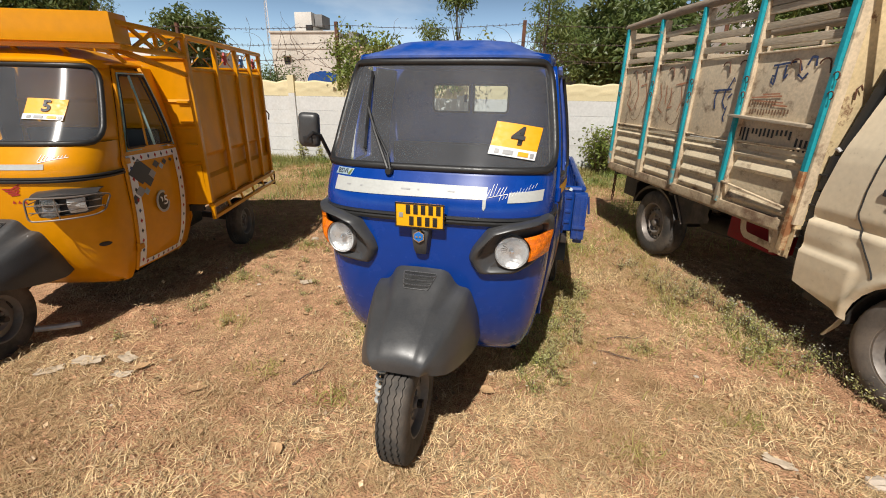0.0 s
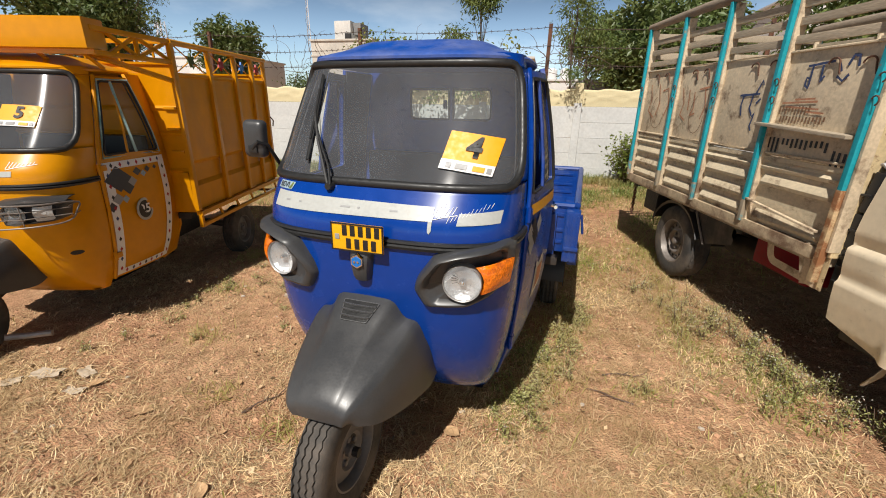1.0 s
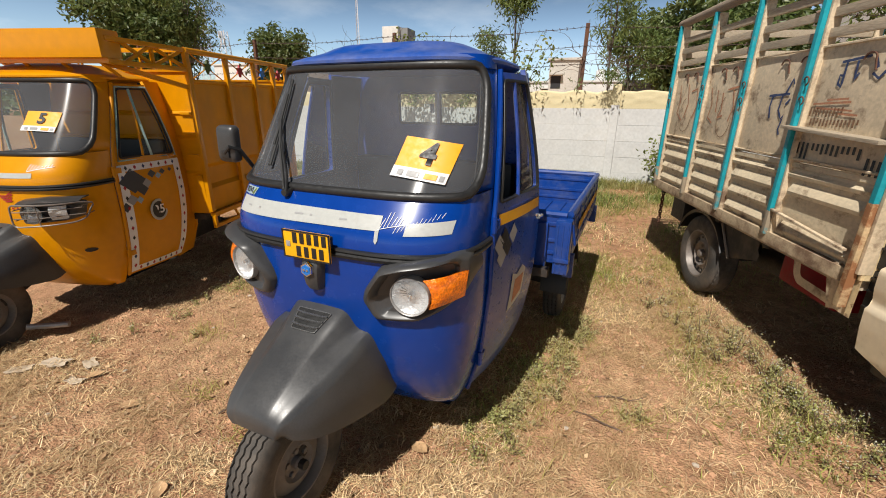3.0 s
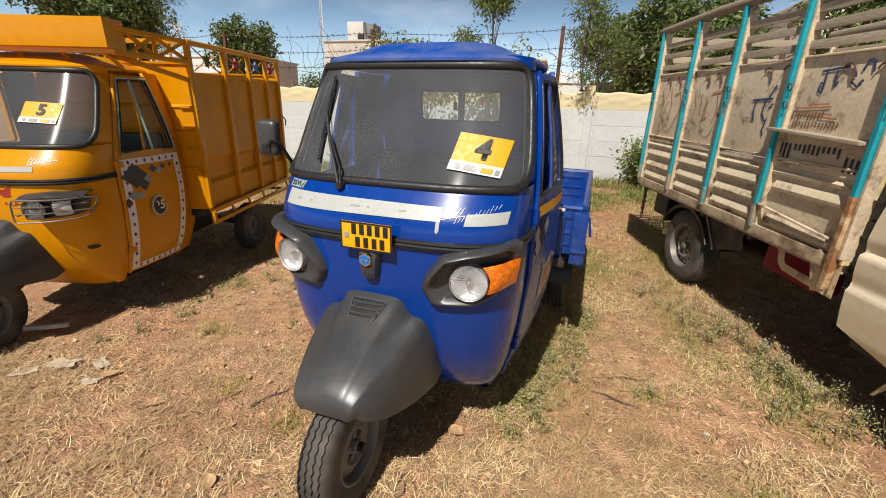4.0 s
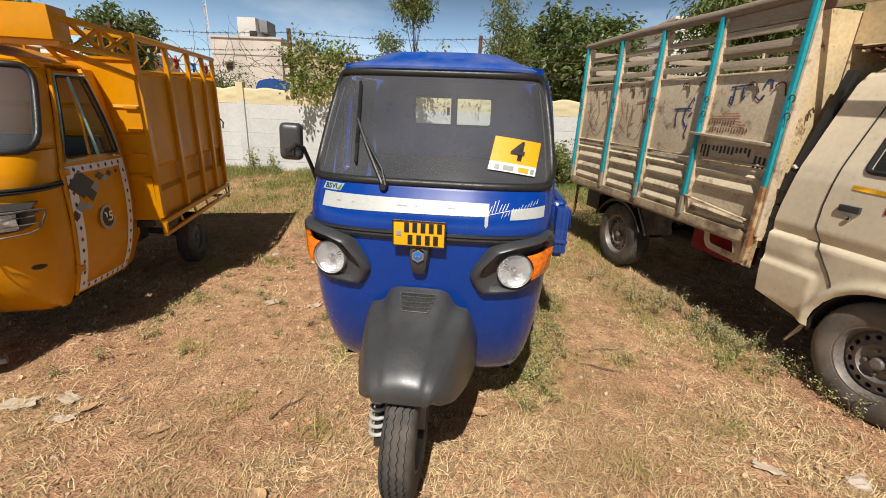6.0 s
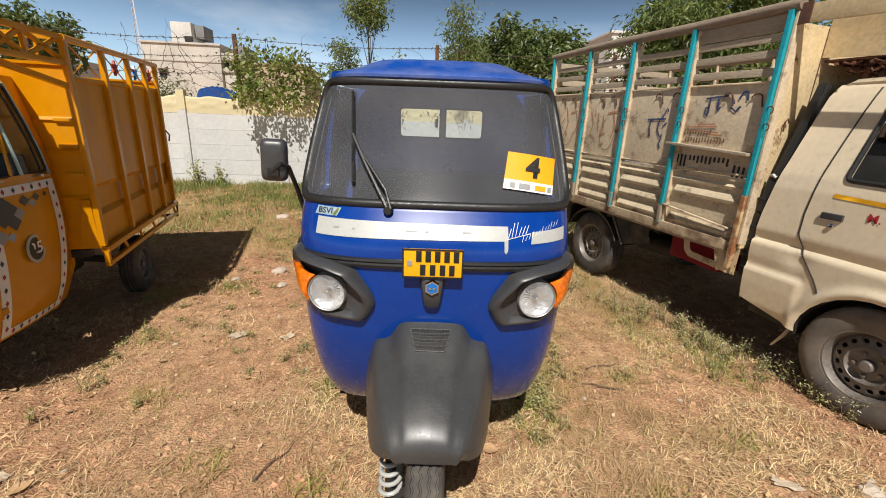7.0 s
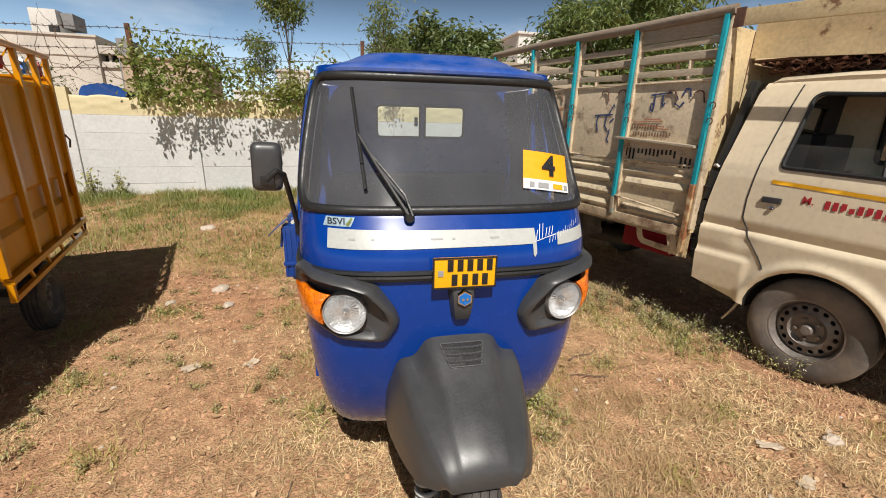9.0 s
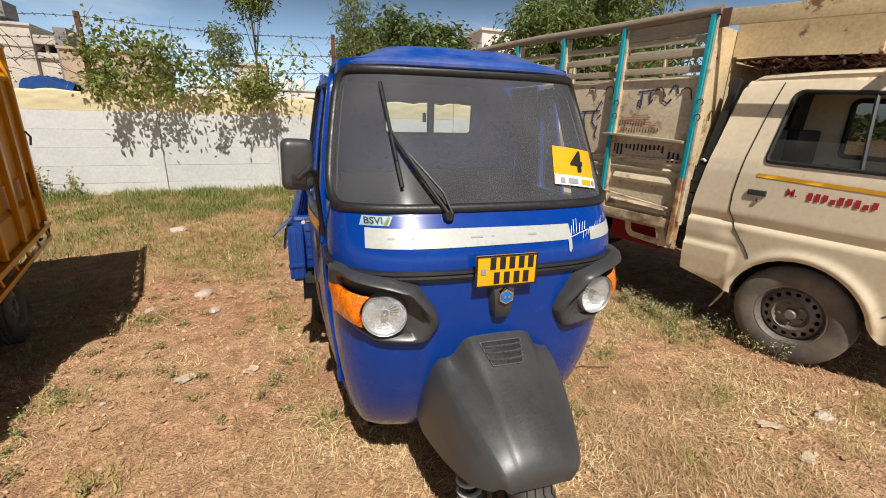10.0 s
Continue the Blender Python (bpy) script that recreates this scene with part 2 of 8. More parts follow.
IRON = surface("black chassis iron", (0.022, 0.02, 0.019), 0.65, vary=0.3, scale=8, fine=60, bump=0.15, second=(0.10, 0.07, 0.05), edge=(0.5, 0.75), spread=0.6, second_scale=5)
# also the colour of sheets and recesses that stand in for shade
DARK = surface("dark trim and painted shade", (0.020, 0.020, 0.022), 0.7, vary=0.2, scale=6, fine=60, bump=0.08)
SEAT = surface("black vinyl", (0.018, 0.018, 0.02), 0.5, vary=0.2, scale=6, fine=120, bump=0.12)
WHITE_STRIP = surface("scuffed white reflective tape", (0.41, 0.42, 0.40), 0.38, vary=0.06, scale=12, fine=80, bump=0.02, second=(0.35, 0.34, 0.31), edge=(0.62, 0.72), spread=0.7, second_scale=14)
WHITE_PRINT = surface("white print", (0.78, 0.78, 0.77), 0.5, vary=0.04, bump=0.0)
YELLOW_TAPE = surface("yellow tape", (0.66, 0.33, 0.01), 0.45, vary=0.1, scale=9, fine=60, bump=0.02, second=(0.28, 0.17, 0.05), edge=(0.58, 0.75), spread=0.6, second_scale=9)
PLATE = surface("yellow number plate sheet", (0.86, 0.42, 0.006), 0.35, vary=0.05, scale=9, fine=80, bump=0.01)
BLACK_PRINT = surface("black print", (0.012, 0.012, 0.013), 0.5, vary=0.05, bump=0.0)
PAPER_ORANGE = surface("orange printed paper", (0.86, 0.36, 0.006), 0.5, vary=0.04, scale=5, fine=50, bump=0.01)
PAPER_WHITE = surface("white paper", (0.70, 0.70, 0.69), 0.55, vary=0.03, scale=5, fine=50, bump=0.01)
PRINT_GREY = surface("grey print", (0.30, 0.30, 0.30), 0.5, vary=0.05, bump=0.0)
PRINT_DARK = surface("charcoal print", (0.050, 0.055, 0.065), 0.45, vary=0.1, bump=0.0)
PRINT_RED = surface("red print", (0.36, 0.02, 0.025), 0.55, vary=0.15, scale=40, fine=90, bump=0.0)
PRINT_BLUE = surface("faded blue brush paint", (0.04, 0.06, 0.14), 0.7, vary=0.3, scale=30, fine=90, bump=0.0)
PRINT_RUST = surface("faded red brush paint", (0.44, 0.20, 0.11), 0.7, vary=0.3, scale=30, fine=90, bump=0.0)
PRINT_BROWN = surface("faded brown brush paint", (0.20, 0.11, 0.06), 0.7, vary=0.3, scale=30, fine=90, bump=0.0)
CRIMSON = surface("dark red tank paint", (0.20, 0.006, 0.014), 0.5, spec=0.2, vary=0.2, scale=8, fine=60, bump=0.05)
AMBER = surface("amber lamp plastic", (0.80, 0.185, 0.002), 0.14, vary=0.45, scale=45, fine=140, bump=1.0, second=(0.42, 0.06, 0.001), edge=(0.48, 0.66), spread=0.8, second_scale=26, coat=0.5)
AQUA = surface("chalky turquoise trim", (0.36, 0.52, 0.50), 0.5, vary=0.15, scale=12, fine=70, bump=0.02, second=(0.10, 0.30, 0.32), edge=(0.48, 0.6), spread=0.8, second_scale=6)
STICKER_GREY = surface("blue-grey sticker film", (0.27, 0.36, 0.42), 0.4, vary=0.2, scale=20, fine=80, bump=0.0)
BADGE_BLUE = surface("badge blue", (0.01, 0.15, 0.5), 0.3, vary=0.05, bump=0.0)
LENS = pane("lamp glass", 0.93, 0.14, dust_colour=(0.65, 0.65, 0.63), tint=(1, 1, 1), gloss_rough=0.02)
LENS_SIDE = surface("clear side lens", (0.50, 0.50, 0.48), 0.2, vary=0.2, scale=30, fine=120, bump=0.5, coat=0.5)
GLASS = pane("dusty windscreen glass", 0.92, 0.16, dust_colour=(0.36, 0.37, 0.40), gloss_rough=0.13, ior=1.2)
GLASS_SIDE = pane("dusty side glass", 0.90, 0.06, dust_colour=(0.36, 0.34, 0.31), ior=1.15)
GLASS_DOOR = pane("grimy sliding glass", 0.90, 0.12, dust_colour=(0.30, 0.29, 0.28), ior=1.25)
GLASS_REAR = pane("rear glass", 0.97, 0.03, ior=1.2)
GLASS_DARK = pane("tinted side glass", 0.18, 0.07, dust_colour=(0.3, 0.3, 0.3))
WALL_WHITE = surface("whitewashed concrete", (0.57, 0.565, 0.55), 0.9, vary=0.12, scale=2.0, fine=24, bump=0.2, second=(0.44, 0.41, 0.36), edge=(0.5, 0.72), spread=0.5, second_scale=1.6, by_object=0.03)
WALL_CREAM = surface("cream painted concrete", (0.64, 0.55, 0.34), 0.9, vary=0.08, scale=3.0, fine=40, bump=0.15, second=(0.52, 0.43, 0.28), edge=(0.55, 0.75), spread=0.5, second_scale=2.2, by_object=0.04)
CONCRETE = surface("grey concrete render", (0.50, 0.465, 0.41), 0.9, vary=0.2, scale=0.4, fine=6, bump=0.1, second=(0.30, 0.28, 0.25), edge=(0.5, 0.7), spread=0.5, second_scale=0.35)
WHITE_RENDER = surface("white render", (0.60, 0.59, 0.56), 0.9, vary=0.12, scale=0.5, fine=8, bump=0.05)
BLUE_SHEET = surface("blue tarpaulin", (0.010, 0.045, 0.17), 0.75, spec=0.2, vary=0.3, scale=4, fine=30, bump=0.3)
SHED = surface("grey roofing sheet and dark walls", (0.20, 0.20, 0.20), 0.7, vary=0.2, scale=2, fine=20, bump=0.1)
BARK = surface("grey-brown bark", (0.12, 0.09, 0.065), 0.9, vary=0.35, scale=9, fine=60, bump=0.5, stretch=(1, 1, 0.3))
TWIG = surface("dry vine", (0.13, 0.085, 0.06), 0.9, vary=0.3, scale=20, fine=90, bump=0.2)
WIRE = surface("rusty wire", (0.075, 0.05, 0.04), 0.8, vary=0.3, scale=30, fine=90, bump=0.1)
MAST = surface("galvanised mast", (0.68, 0.68, 0.70), 0.6, vary=0.1, scale=1, fine=9, bump=0.0)
STONE = surface("pale stone", (0.50, 0.42, 0.34), 0.9, vary=0.2, scale=20, fine=120, bump=0.4)
SCRAP = surface("dirty paper scrap", (0.50, 0.405, 0.30), 0.8, vary=0.2, scale=14, fine=90, bump=0.1)
DEAD_LEAF = surface("dead leaf", (0.40, 0.25, 0.13), 0.75, vary=0.2, scale=20, fine=90, bump=0.2, by_object=0.3)
LEAF_NEEM = leafy("neem leaves", (0.13, 0.185, 0.05), sheer=0.4, warm=(0.20, 0.235, 0.06))
LEAF_DARK = leafy("dark tree leaves", (0.105, 0.15, 0.045), vary=0.45, sheer=0.4, warm=(0.16, 0.195, 0.055))
LEAF_CREEPER = leafy("creeper leaves", (0.20, 0.255, 0.055), vary=0.45, sheer=0.45, warm=(0.28, 0.29, 0.075))
LEAF_WEED = leafy("weed leaves", (0.36, 0.36, 0.13), vary=0.5, warm=(0.50, 0.43, 0.21))
GRASS = leafy("green grass", (0.30, 0.31, 0.075), vary=0.5, warm=(0.48, 0.40, 0.14))
STRAW = leafy("dry straw", (0.63, 0.47, 0.26), vary=0.75, sheer=0.10, warm=(0.43, 0.285, 0.145))
STRAW_PALE = leafy("bleached stalks", (0.70, 0.52, 0.30), vary=0.5, sheer=0.10, warm=(0.50, 0.345, 0.18))
WALL_GRASS = leafy("green wall-foot grass", (0.20, 0.25, 0.06), vary=0.55, warm=(0.36, 0.31, 0.12))
FLOWER = leafy("tiny white flowers", (0.50, 0.49, 0.40), sheer=0.2)


def soil():
    m = bpy.data.materials.new("red soil with straw litter")
    m.use_nodes = True
    nt = m.node_tree
    lk = nt.links.new
    b = nt.nodes["Principled BSDF"]
    b.inputs["Roughness"].default_value = 0.95
    b.inputs["Specular IOR Level"].default_value = 0.15
    tc = nt.nodes.new("ShaderNodeTexCoord")
    big = node(nt, "ShaderNodeTexNoise", Scale=1.1, Detail=5.0)
    mid = node(nt, "ShaderNodeTexNoise", Scale=9.0, Detail=7.0, Roughness=0.65)
    fine = node(nt, "ShaderNodeTexNoise", Scale=95.0, Detail=4.0)
    mp = nt.nodes.new("ShaderNodeMapping")
    mp.inputs["Scale"].default_value = (70, 22, 20)
    mp.inputs["Rotation"].default_value = (0, 0, 0.7)
    fib = node(nt, "ShaderNodeTexNoise", Scale=1.0, Detail=3.0, Distortion=1.6)
    for n in (big, mid, fine):
        lk(tc.outputs["Object"], n.inputs["Vector"])
    lk(tc.outputs["Object"], mp.inputs["Vector"])
    lk(mp.outputs["Vector"], fib.inputs["Vector"])
    r1 = nt.nodes.new("ShaderNodeValToRGB")
    e = r1.color_ramp.elements
    e[0].position, e[0].color = 0.36, (0.455, 0.25, 0.146, 1)
    e[1].position, e[1].color = 0.68, (0.51, 0.325, 0.19, 1)
    lk(big.outputs["Fac"], r1.inputs["Fac"])
    r2 = nt.nodes.new("ShaderNodeValToRGB")
    e = r2.color_ramp.elements
    e[0].position, e[0].color = 0.36, (0.66, 0.62, 0.59, 1)
    e[1].position, e[1].color = 0.64, (1.22, 1.20, 1.17, 1)
    lk(mid.outputs["Fac"], r2.inputs["Fac"])
    mul = nt.nodes.new("ShaderNodeMixRGB")
    mul.blend_type = "MULTIPLY"
    mul.inputs["Fac"].default_value = 1.0
    lk(r1.outputs["Color"], mul.inputs["Color1"])
    lk(r2.outputs["Color"], mul.inputs["Color2"])
    grit = node(nt, "ShaderNodeMapRange", From_Min=0.36, From_Max=0.64, To_Min=0.80, To_Max=1.17)
    lk(fine.outputs["Fac"], grit.inputs["Value"])
    mul2 = nt.nodes.new("ShaderNodeVectorMath")
    mul2.operation = "SCALE"
    lk(mul.outputs["Color"], mul2.inputs[0])
    lk(grit.outputs["Result"], mul2.inputs["Scale"])
    # loose straw fibres on the soil, thicker in the paler parts
    fr = node(nt, "ShaderNodeMapRange", From_Min=0.55, From_Max=0.66)
    lk(fib.outputs["Fac"], fr.inputs["Value"])
    den = node(nt, "ShaderNodeMapRange", From_Min=0.40, From_Max=0.60, To_Min=0.1, To_Max=0.8)
    lk(big.outputs["Fac"], den.inputs["Value"])
    ff = nt.nodes.new("ShaderNodeMath")
    ff.operation = "MULTIPLY"
    lk(fr.outputs["Result"], ff.inputs[0])
    lk(den.outputs["Result"], ff.inputs[1])
    mx = nt.nodes.new("ShaderNodeMixRGB")
    mx.inputs["Color2"].default_value = (0.62, 0.46, 0.26, 1)
    lk(ff.outputs["Value"], mx.inputs["Fac"])
    lk(mul2.outputs["Vector"], mx.inputs["Color1"])
    lk(mx.outputs["Color"], b.inputs["Base Color"])
    add = nt.nodes.new("ShaderNodeMath")
    add.operation = "ADD"
    lk(mid.outputs["Fac"], add.inputs[0])
    lk(fine.outputs["Fac"], add.inputs[1])
    bp = node(nt, "ShaderNodeBump", Strength=1.0, Distance=0.018)
    lk(add.outputs["Value"], bp.inputs["Height"])
    lk(bp.outputs["Normal"], b.inputs["Normal"])
    return m


SOIL = soil()

# ---- builders ----
from mathutils.geometry import delaunay_2d_cdt


def part(name, bm, material, parent=None, label="", smooth=True, angle=38, face=None):
    """Links a bmesh as one mesh object under a thing or a part; face: the way its outer side looks."""
    bmesh.ops.recalc_face_normals(bm, faces=bm.faces)
    if face is not None and sum((f.normal * f.calc_area() for f in bm.faces), Vector()).dot(Vector(face)) < 0:
        bmesh.ops.reverse_faces(bm, faces=bm.faces)
    me = bpy.data.meshes.new(name)
    if smooth:
        lim = radians(angle)
        for e in bm.edges:
            e.smooth = len(e.link_faces) == 2 and e.calc_face_angle(0) < lim
        for f in bm.faces:
            f.smooth = True
    bm.to_mesh(me)
    bm.free()
    me.materials.append(material)
    ob = new(name, me)
    ob.parent = parent
    if label:
        ob["label"] = label
    return ob


def thick(ob, depth, offset=-1.0):
    m = ob.modifiers.new("thickness", "SOLIDIFY")
    m.thickness, m.offset = depth, offset
    return ob


def thing(name, m, label, category, group="", kind=""):
    ob = new(name)
    ob.empty_display_size = 0.2
    ob.matrix_world = m
    return tagged(ob, label, category, group, kind)


def box(bm, x0, x1, y0, y1, z0, z1, bevel=0.0, m=None):
    vs = [bm.verts.new((x, y, z)) for x in (x0, x1) for y in (y0, y1) for z in (z0, z1)]
    fs = [bm.faces.new([vs[i] for i in q]) for q in ((0, 1, 3, 2), (4, 6, 7, 5), (0, 4, 5, 1), (2, 3, 7, 6), (0, 2, 6, 4), (1, 5, 7, 3))]
    if bevel:
        es = list({e for f in fs for e in f.edges})
        r = bmesh.ops.bevel(bm, geom=es, offset=bevel, segments=2, affect="EDGES", profile=0.7)
        vs = list({v for f in r["faces"] for v in f.verts} | {v for v in vs if v.is_valid})
    if m is not None:
        bmesh.ops.transform(bm, matrix=m, verts=[v for v in vs if v.is_valid])
    return bm


def beam(bm, a, b, w, h, up=(0, 0, 1), bevel=0.0):
    """A bar of section w by h from a to b."""
    a, b = Vector(a), Vector(b)
    d = b - a
    x = d.cross(Vector(up))
    if x.length < 1e-6:
        x = d.cross(Vector((1, 0, 0)))
    x.normalize()
    z = x.cross(d).normalized()
    m = Matrix((x, d.normalized(), z)).transposed().to_4x4()
    m.translation = a
    return box(bm, -w / 2, w / 2, 0, d.length, -h / 2, h / 2, bevel, m)


def tube(bm, pts, r, n=8, closed=False, taper=None):
    """A round bar along points."""
    pts = [Vector(p) for p in pts]
    rings = []
    prev = None
    for i, p in enumerate(pts):
        a = pts[i - 1] if (i or closed) else p
        b = pts[(i + 1) % len(pts)] if (i + 1 < len(pts) or closed) else p
        d = (b - a).normalized()
        ref = prev if prev is not None else (Vector((0, 0, 1)) if abs(d.z) < 0.9 else Vector((1, 0, 0)))
        x = (ref - d * ref.dot(d)).normalized()
        prev = x
        y = d.cross(x)
        rr = r if taper is None else r + (taper - r) * i / (len(pts) - 1)
        rings.append([bm.verts.new(p + (x * math.cos(t) + y * math.sin(t)) * rr) for t in [2 * math.pi * k / n for k in range(n)]])
    m = len(rings)
    for i in range(m if closed else m - 1):
        for k in range(n):
            bm.faces.new((rings[i][k], rings[i][(k + 1) % n], rings[(i + 1) % m][(k + 1) % n], rings[(i + 1) % m][k]))
    if not closed:
        bm.faces.new(rings[0])
        bm.faces.new(rings[-1])
    return bm


def loft(rows, closed=False, cap=False, bm=None):
    """Skin over rows of points; closed joins each row end to start."""
    bm = bm or bmesh.new()
    vs = [[bm.verts.new(p) for p in row] for row in rows]
    n = len(rows[0])
    for a, b in zip(vs, vs[1:]):
        for k in range(n if closed else n - 1):
            bm.faces.new((a[k], a[(k + 1) % n], b[(k + 1) % n], b[k]))
    if cap:
        bm.faces.new(vs[0])
        bm.faces.new(vs[-1])
    return bm


def spin(bm, profile, n=32, m=None, wave=None):
    """A solid of revolution round the x axis from (x, radius) pairs."""
    rows = []
    for k in range(n):
        t = 2 * math.pi * k / n
        row = []
        for i, (x, r) in enumerate(profile):
            dx = wave[i] * (1 if k % 2 else -1) if wave else 0
            row.append(bm.verts.new((x + dx, r * math.cos(t), r * math.sin(t))))
        rows.append(row)
    if m is not None:
        bmesh.ops.transform(bm, matrix=m, verts=[v for row in rows for v in row])
    for k in range(n):
        a, b = rows[k], rows[(k + 1) % n]
        for i in range(len(profile) - 1):
            bm.faces.new((a[i], a[i + 1], b[i + 1], b[i]))
    return bm


def inside(p, poly):
    c = False
    for (x0, y0), (x1, y1) in zip(poly, poly[1:] + poly[:1]):
        if (y0 > p[1]) != (y1 > p[1]) and p[0] < (x1 - x0) * (p[1] - y0) / (y1 - y0) + x0:
            c = not c
    return c


def resample(poly, step):
    out = []
    for a, b in zip(poly, poly[1:] + poly[:1]):
        n = max(1, round(math.dist(a, b) / step))
        out += [(a[0] + (b[0] - a[0]) * i / n, a[1] + (b[1] - a[1]) * i / n) for i in range(n)]
    return out


def rounded(poly, r, n=4):
    """A polygon with rounded corners; r: one radius or one for each corner."""
    out = []
    for i, p in enumerate(poly):
        a, b = Vector(poly[i - 1]), Vector(poly[(i + 1) % len(poly)])
        p = Vector(p)
        rr = r[i] if isinstance(r, (list, tuple)) else r
        u, v = (a - p), (b - p)
        d = min(rr, u.length * 0.48, v.length * 0.48)
        if d < 1e-4:
            out.append(tuple(p))
            continue
        s, e = p + u.normalized() * d, p + v.normalized() * d
        for k in range(n + 1):
            t = k / n
            q = s * (1 - t) ** 2 + p * 2 * t * (1 - t) + e * t * t
            out.append((q.x, q.y))
    return out


def patch(outline, place, holes=(), step=0.05, bm=None):
    """A sheet cut to an outline with holes, laid onto a surface by place(u, v)."""
    bm = bm or bmesh.new()
    loops = [resample(list(outline), step)] + [resample(list(h), step) for h in holes]
    pts, edges = [], []
    for lp in loops:
        o = len(pts)
        pts += lp
        edges += [(o + i, o + (i + 1) % len(lp)) for i in range(len(lp))]
    us, vs = [p[0] for p in loops[0]], [p[1] for p in loops[0]]
    for i in range(1, int((max(us) - min(us)) / step) + 1):
        for j in range(1, int((max(vs) - min(vs)) / step) + 1):
            p = (min(us) + (i + 0.31 * (j % 2)) * step, min(vs) + j * step)
            if inside(p, loops[0]) and not any(inside(p, h) for h in loops[1:]):
                if all(math.dist(p, q) > step * 0.45 for lp in loops for q in lp):
                    pts.append(p)
    co, _, faces, *_ = delaunay_2d_cdt([Vector(p) for p in pts], edges, [], 0, 1e-6)
    verts = [bm.verts.new(place(p.x, p.y)) for p in co]
    for f in faces:
        c = (sum(co[i].x for i in f) / len(f), sum(co[i].y for i in f) / len(f))
        if inside(c, loops[0]) and not any(inside(c, h) for h in loops[1:]):
            bm.faces.new([verts[i] for i in f])
    for v in verts:
        if not v.link_faces:
            bm.verts.remove(v)
    return bm


def writing(text, size, place, material, parent, name="lettering", width=None, bold=0.018):
    """Built-in lettering laid onto a surface by place(u, v), u to the right and v up from the text's middle."""
    cu = bpy.data.curves.new(name, "FONT")
    cu.body, cu.size, cu.align_x, cu.align_y = text, size, "CENTER", "CENTER"
    cu.resolution_u = 3
    cu.offset = size * bold
    tmp = new(name, cu)
    dg = bpy.context.evaluated_depsgraph_get()
    me = bpy.data.meshes.new_from_object(tmp.evaluated_get(dg))
    bpy.data.objects.remove(tmp)
    bm = bmesh.new()
    bm.from_mesh(me)
    k = 1.0
    if width:
        xs = [v.co.x for v in bm.verts]
        k = width / (max(xs) - min(xs))
    for v in bm.verts:
        v.co = place(v.co.x * k, v.co.y)
    bpy.data.meshes.remove(me)
    return part(name, bm, material, parent, smooth=False)


def strokes(lines, w, place, bm=None):
    """Flat brush strokes: polylines in (u, v) widened to w and laid onto a surface."""
    bm = bm or bmesh.new()
    for ln in lines:
        ps = [Vector(p) for p in resample(list(ln), 0.02)[: -max(1, round(math.dist(ln[-1], ln[0]) / 0.02))]] + [Vector(ln[-1])]
        row = []
        for i, p in enumerate(ps):
            d = (ps[min(i + 1, len(ps) - 1)] - ps[max(i - 1, 0)])
            if d.length < 1e-9:
                continue
            nrm = Vector((-d.y, d.x)).normalized() * w / 2 * (0.8 + 0.4 * noise.noise((p.x * 30, p.y * 30, 1)))
            row.append((bm.verts.new(place(*(p + nrm))), bm.verts.new(place(*(p - nrm)))))
        for a, b in zip(row, row[1:]):
            bm.faces.new((a[0], a[1], b[1], b[0]))
    return bm


def mesh_of(name, verts, faces, material):
    me = bpy.data.meshes.new(name)
    me.from_pydata(verts, [], faces)
    me.materials.append(material)
    me.update()
    return me


def interp(table, z):
    if z <= table[0][0]:
        return table[0][1]
    for (a, va), (b, vb) in zip(table, table[1:]):
        if z <= b:
            t = (z - a) / (b - a)
            return va + (vb - va) * t
    return table[-1][1]


def smooth_interp(table, z):
    """Like interp, through the points with a Catmull-Rom curve."""
    if z <= table[0][0]:
        return table[0][1]
    for i in range(len(table) - 1):
        (a, va), (b, vb) = table[i], table[i + 1]
        if z <= b:
            p0 = table[max(i - 1, 0)]
            p3 = table[min(i + 2, len(table) - 1)]
            ma = (vb - p0[1]) / (b - p0[0]) * (b - a)
            mb = (p3[1] - va) / (p3[0] - a) * (b - a)
            t = (z - a) / (b - a)
            return (2 * t**3 - 3 * t**2 + 1) * va + (t**3 - 2 * t**2 + t) * ma + (3 * t**2 - 2 * t**3) * vb + (t**3 - t**2) * mb
    return table[-1][1]


def mound(x, y):
    """The ground's height: level round the vehicles' fronts, rising gently towards the wall."""
    r = max(0.0, min(y, 11.0) - 2.3)
    z = 0.0175 * r * r / (r + 0.8)
    near = 1.0 if -8 < x < 9 and -6 < y < 12 else 0.0
    return z + near * (0.012 * noise.noise((x * 1.7, y * 1.7, 3.1)) + 0.010 * noise.noise((x * 6.1, y * 6.1, 9.0)) + 0.0085 * noise.noise((x * 13.7, y * 13.7, 5.0)))

# ---- ground and wall ----
def axis_steps(lo, hi, step, far):
    a = list(np.arange(lo, hi + 1e-6, step))
    d, p, q = step, a[0], a[-1]
    left, right = [], []
    while q < far:
        d *= 1.35
        p, q = p - d, q + d
        left.append(p)
        right.append(q)
    return left[::-1] + a + right


gx, gy = axis_steps(-5.0, 5.0, 0.035, 900), axis_steps(-0.5, 10.4, 0.04, 900)
g_verts = [(x, y, mound(x, y)) for y in gy for x in gx]
nx = len(gx)
g_faces = [(j * nx + i, j * nx + i + 1, (j + 1) * nx + i + 1, (j + 1) * nx + i) for j in range(len(gy) - 1) for i in range(nx - 1)]
ground = new("ground", mesh_of("ground", g_verts, g_faces, SOIL))
for p in ground.data.polygons:
    p.use_smooth = True
tagged(ground, "reddish dry soil littered with straw and short grass", "ground", kind="structure")

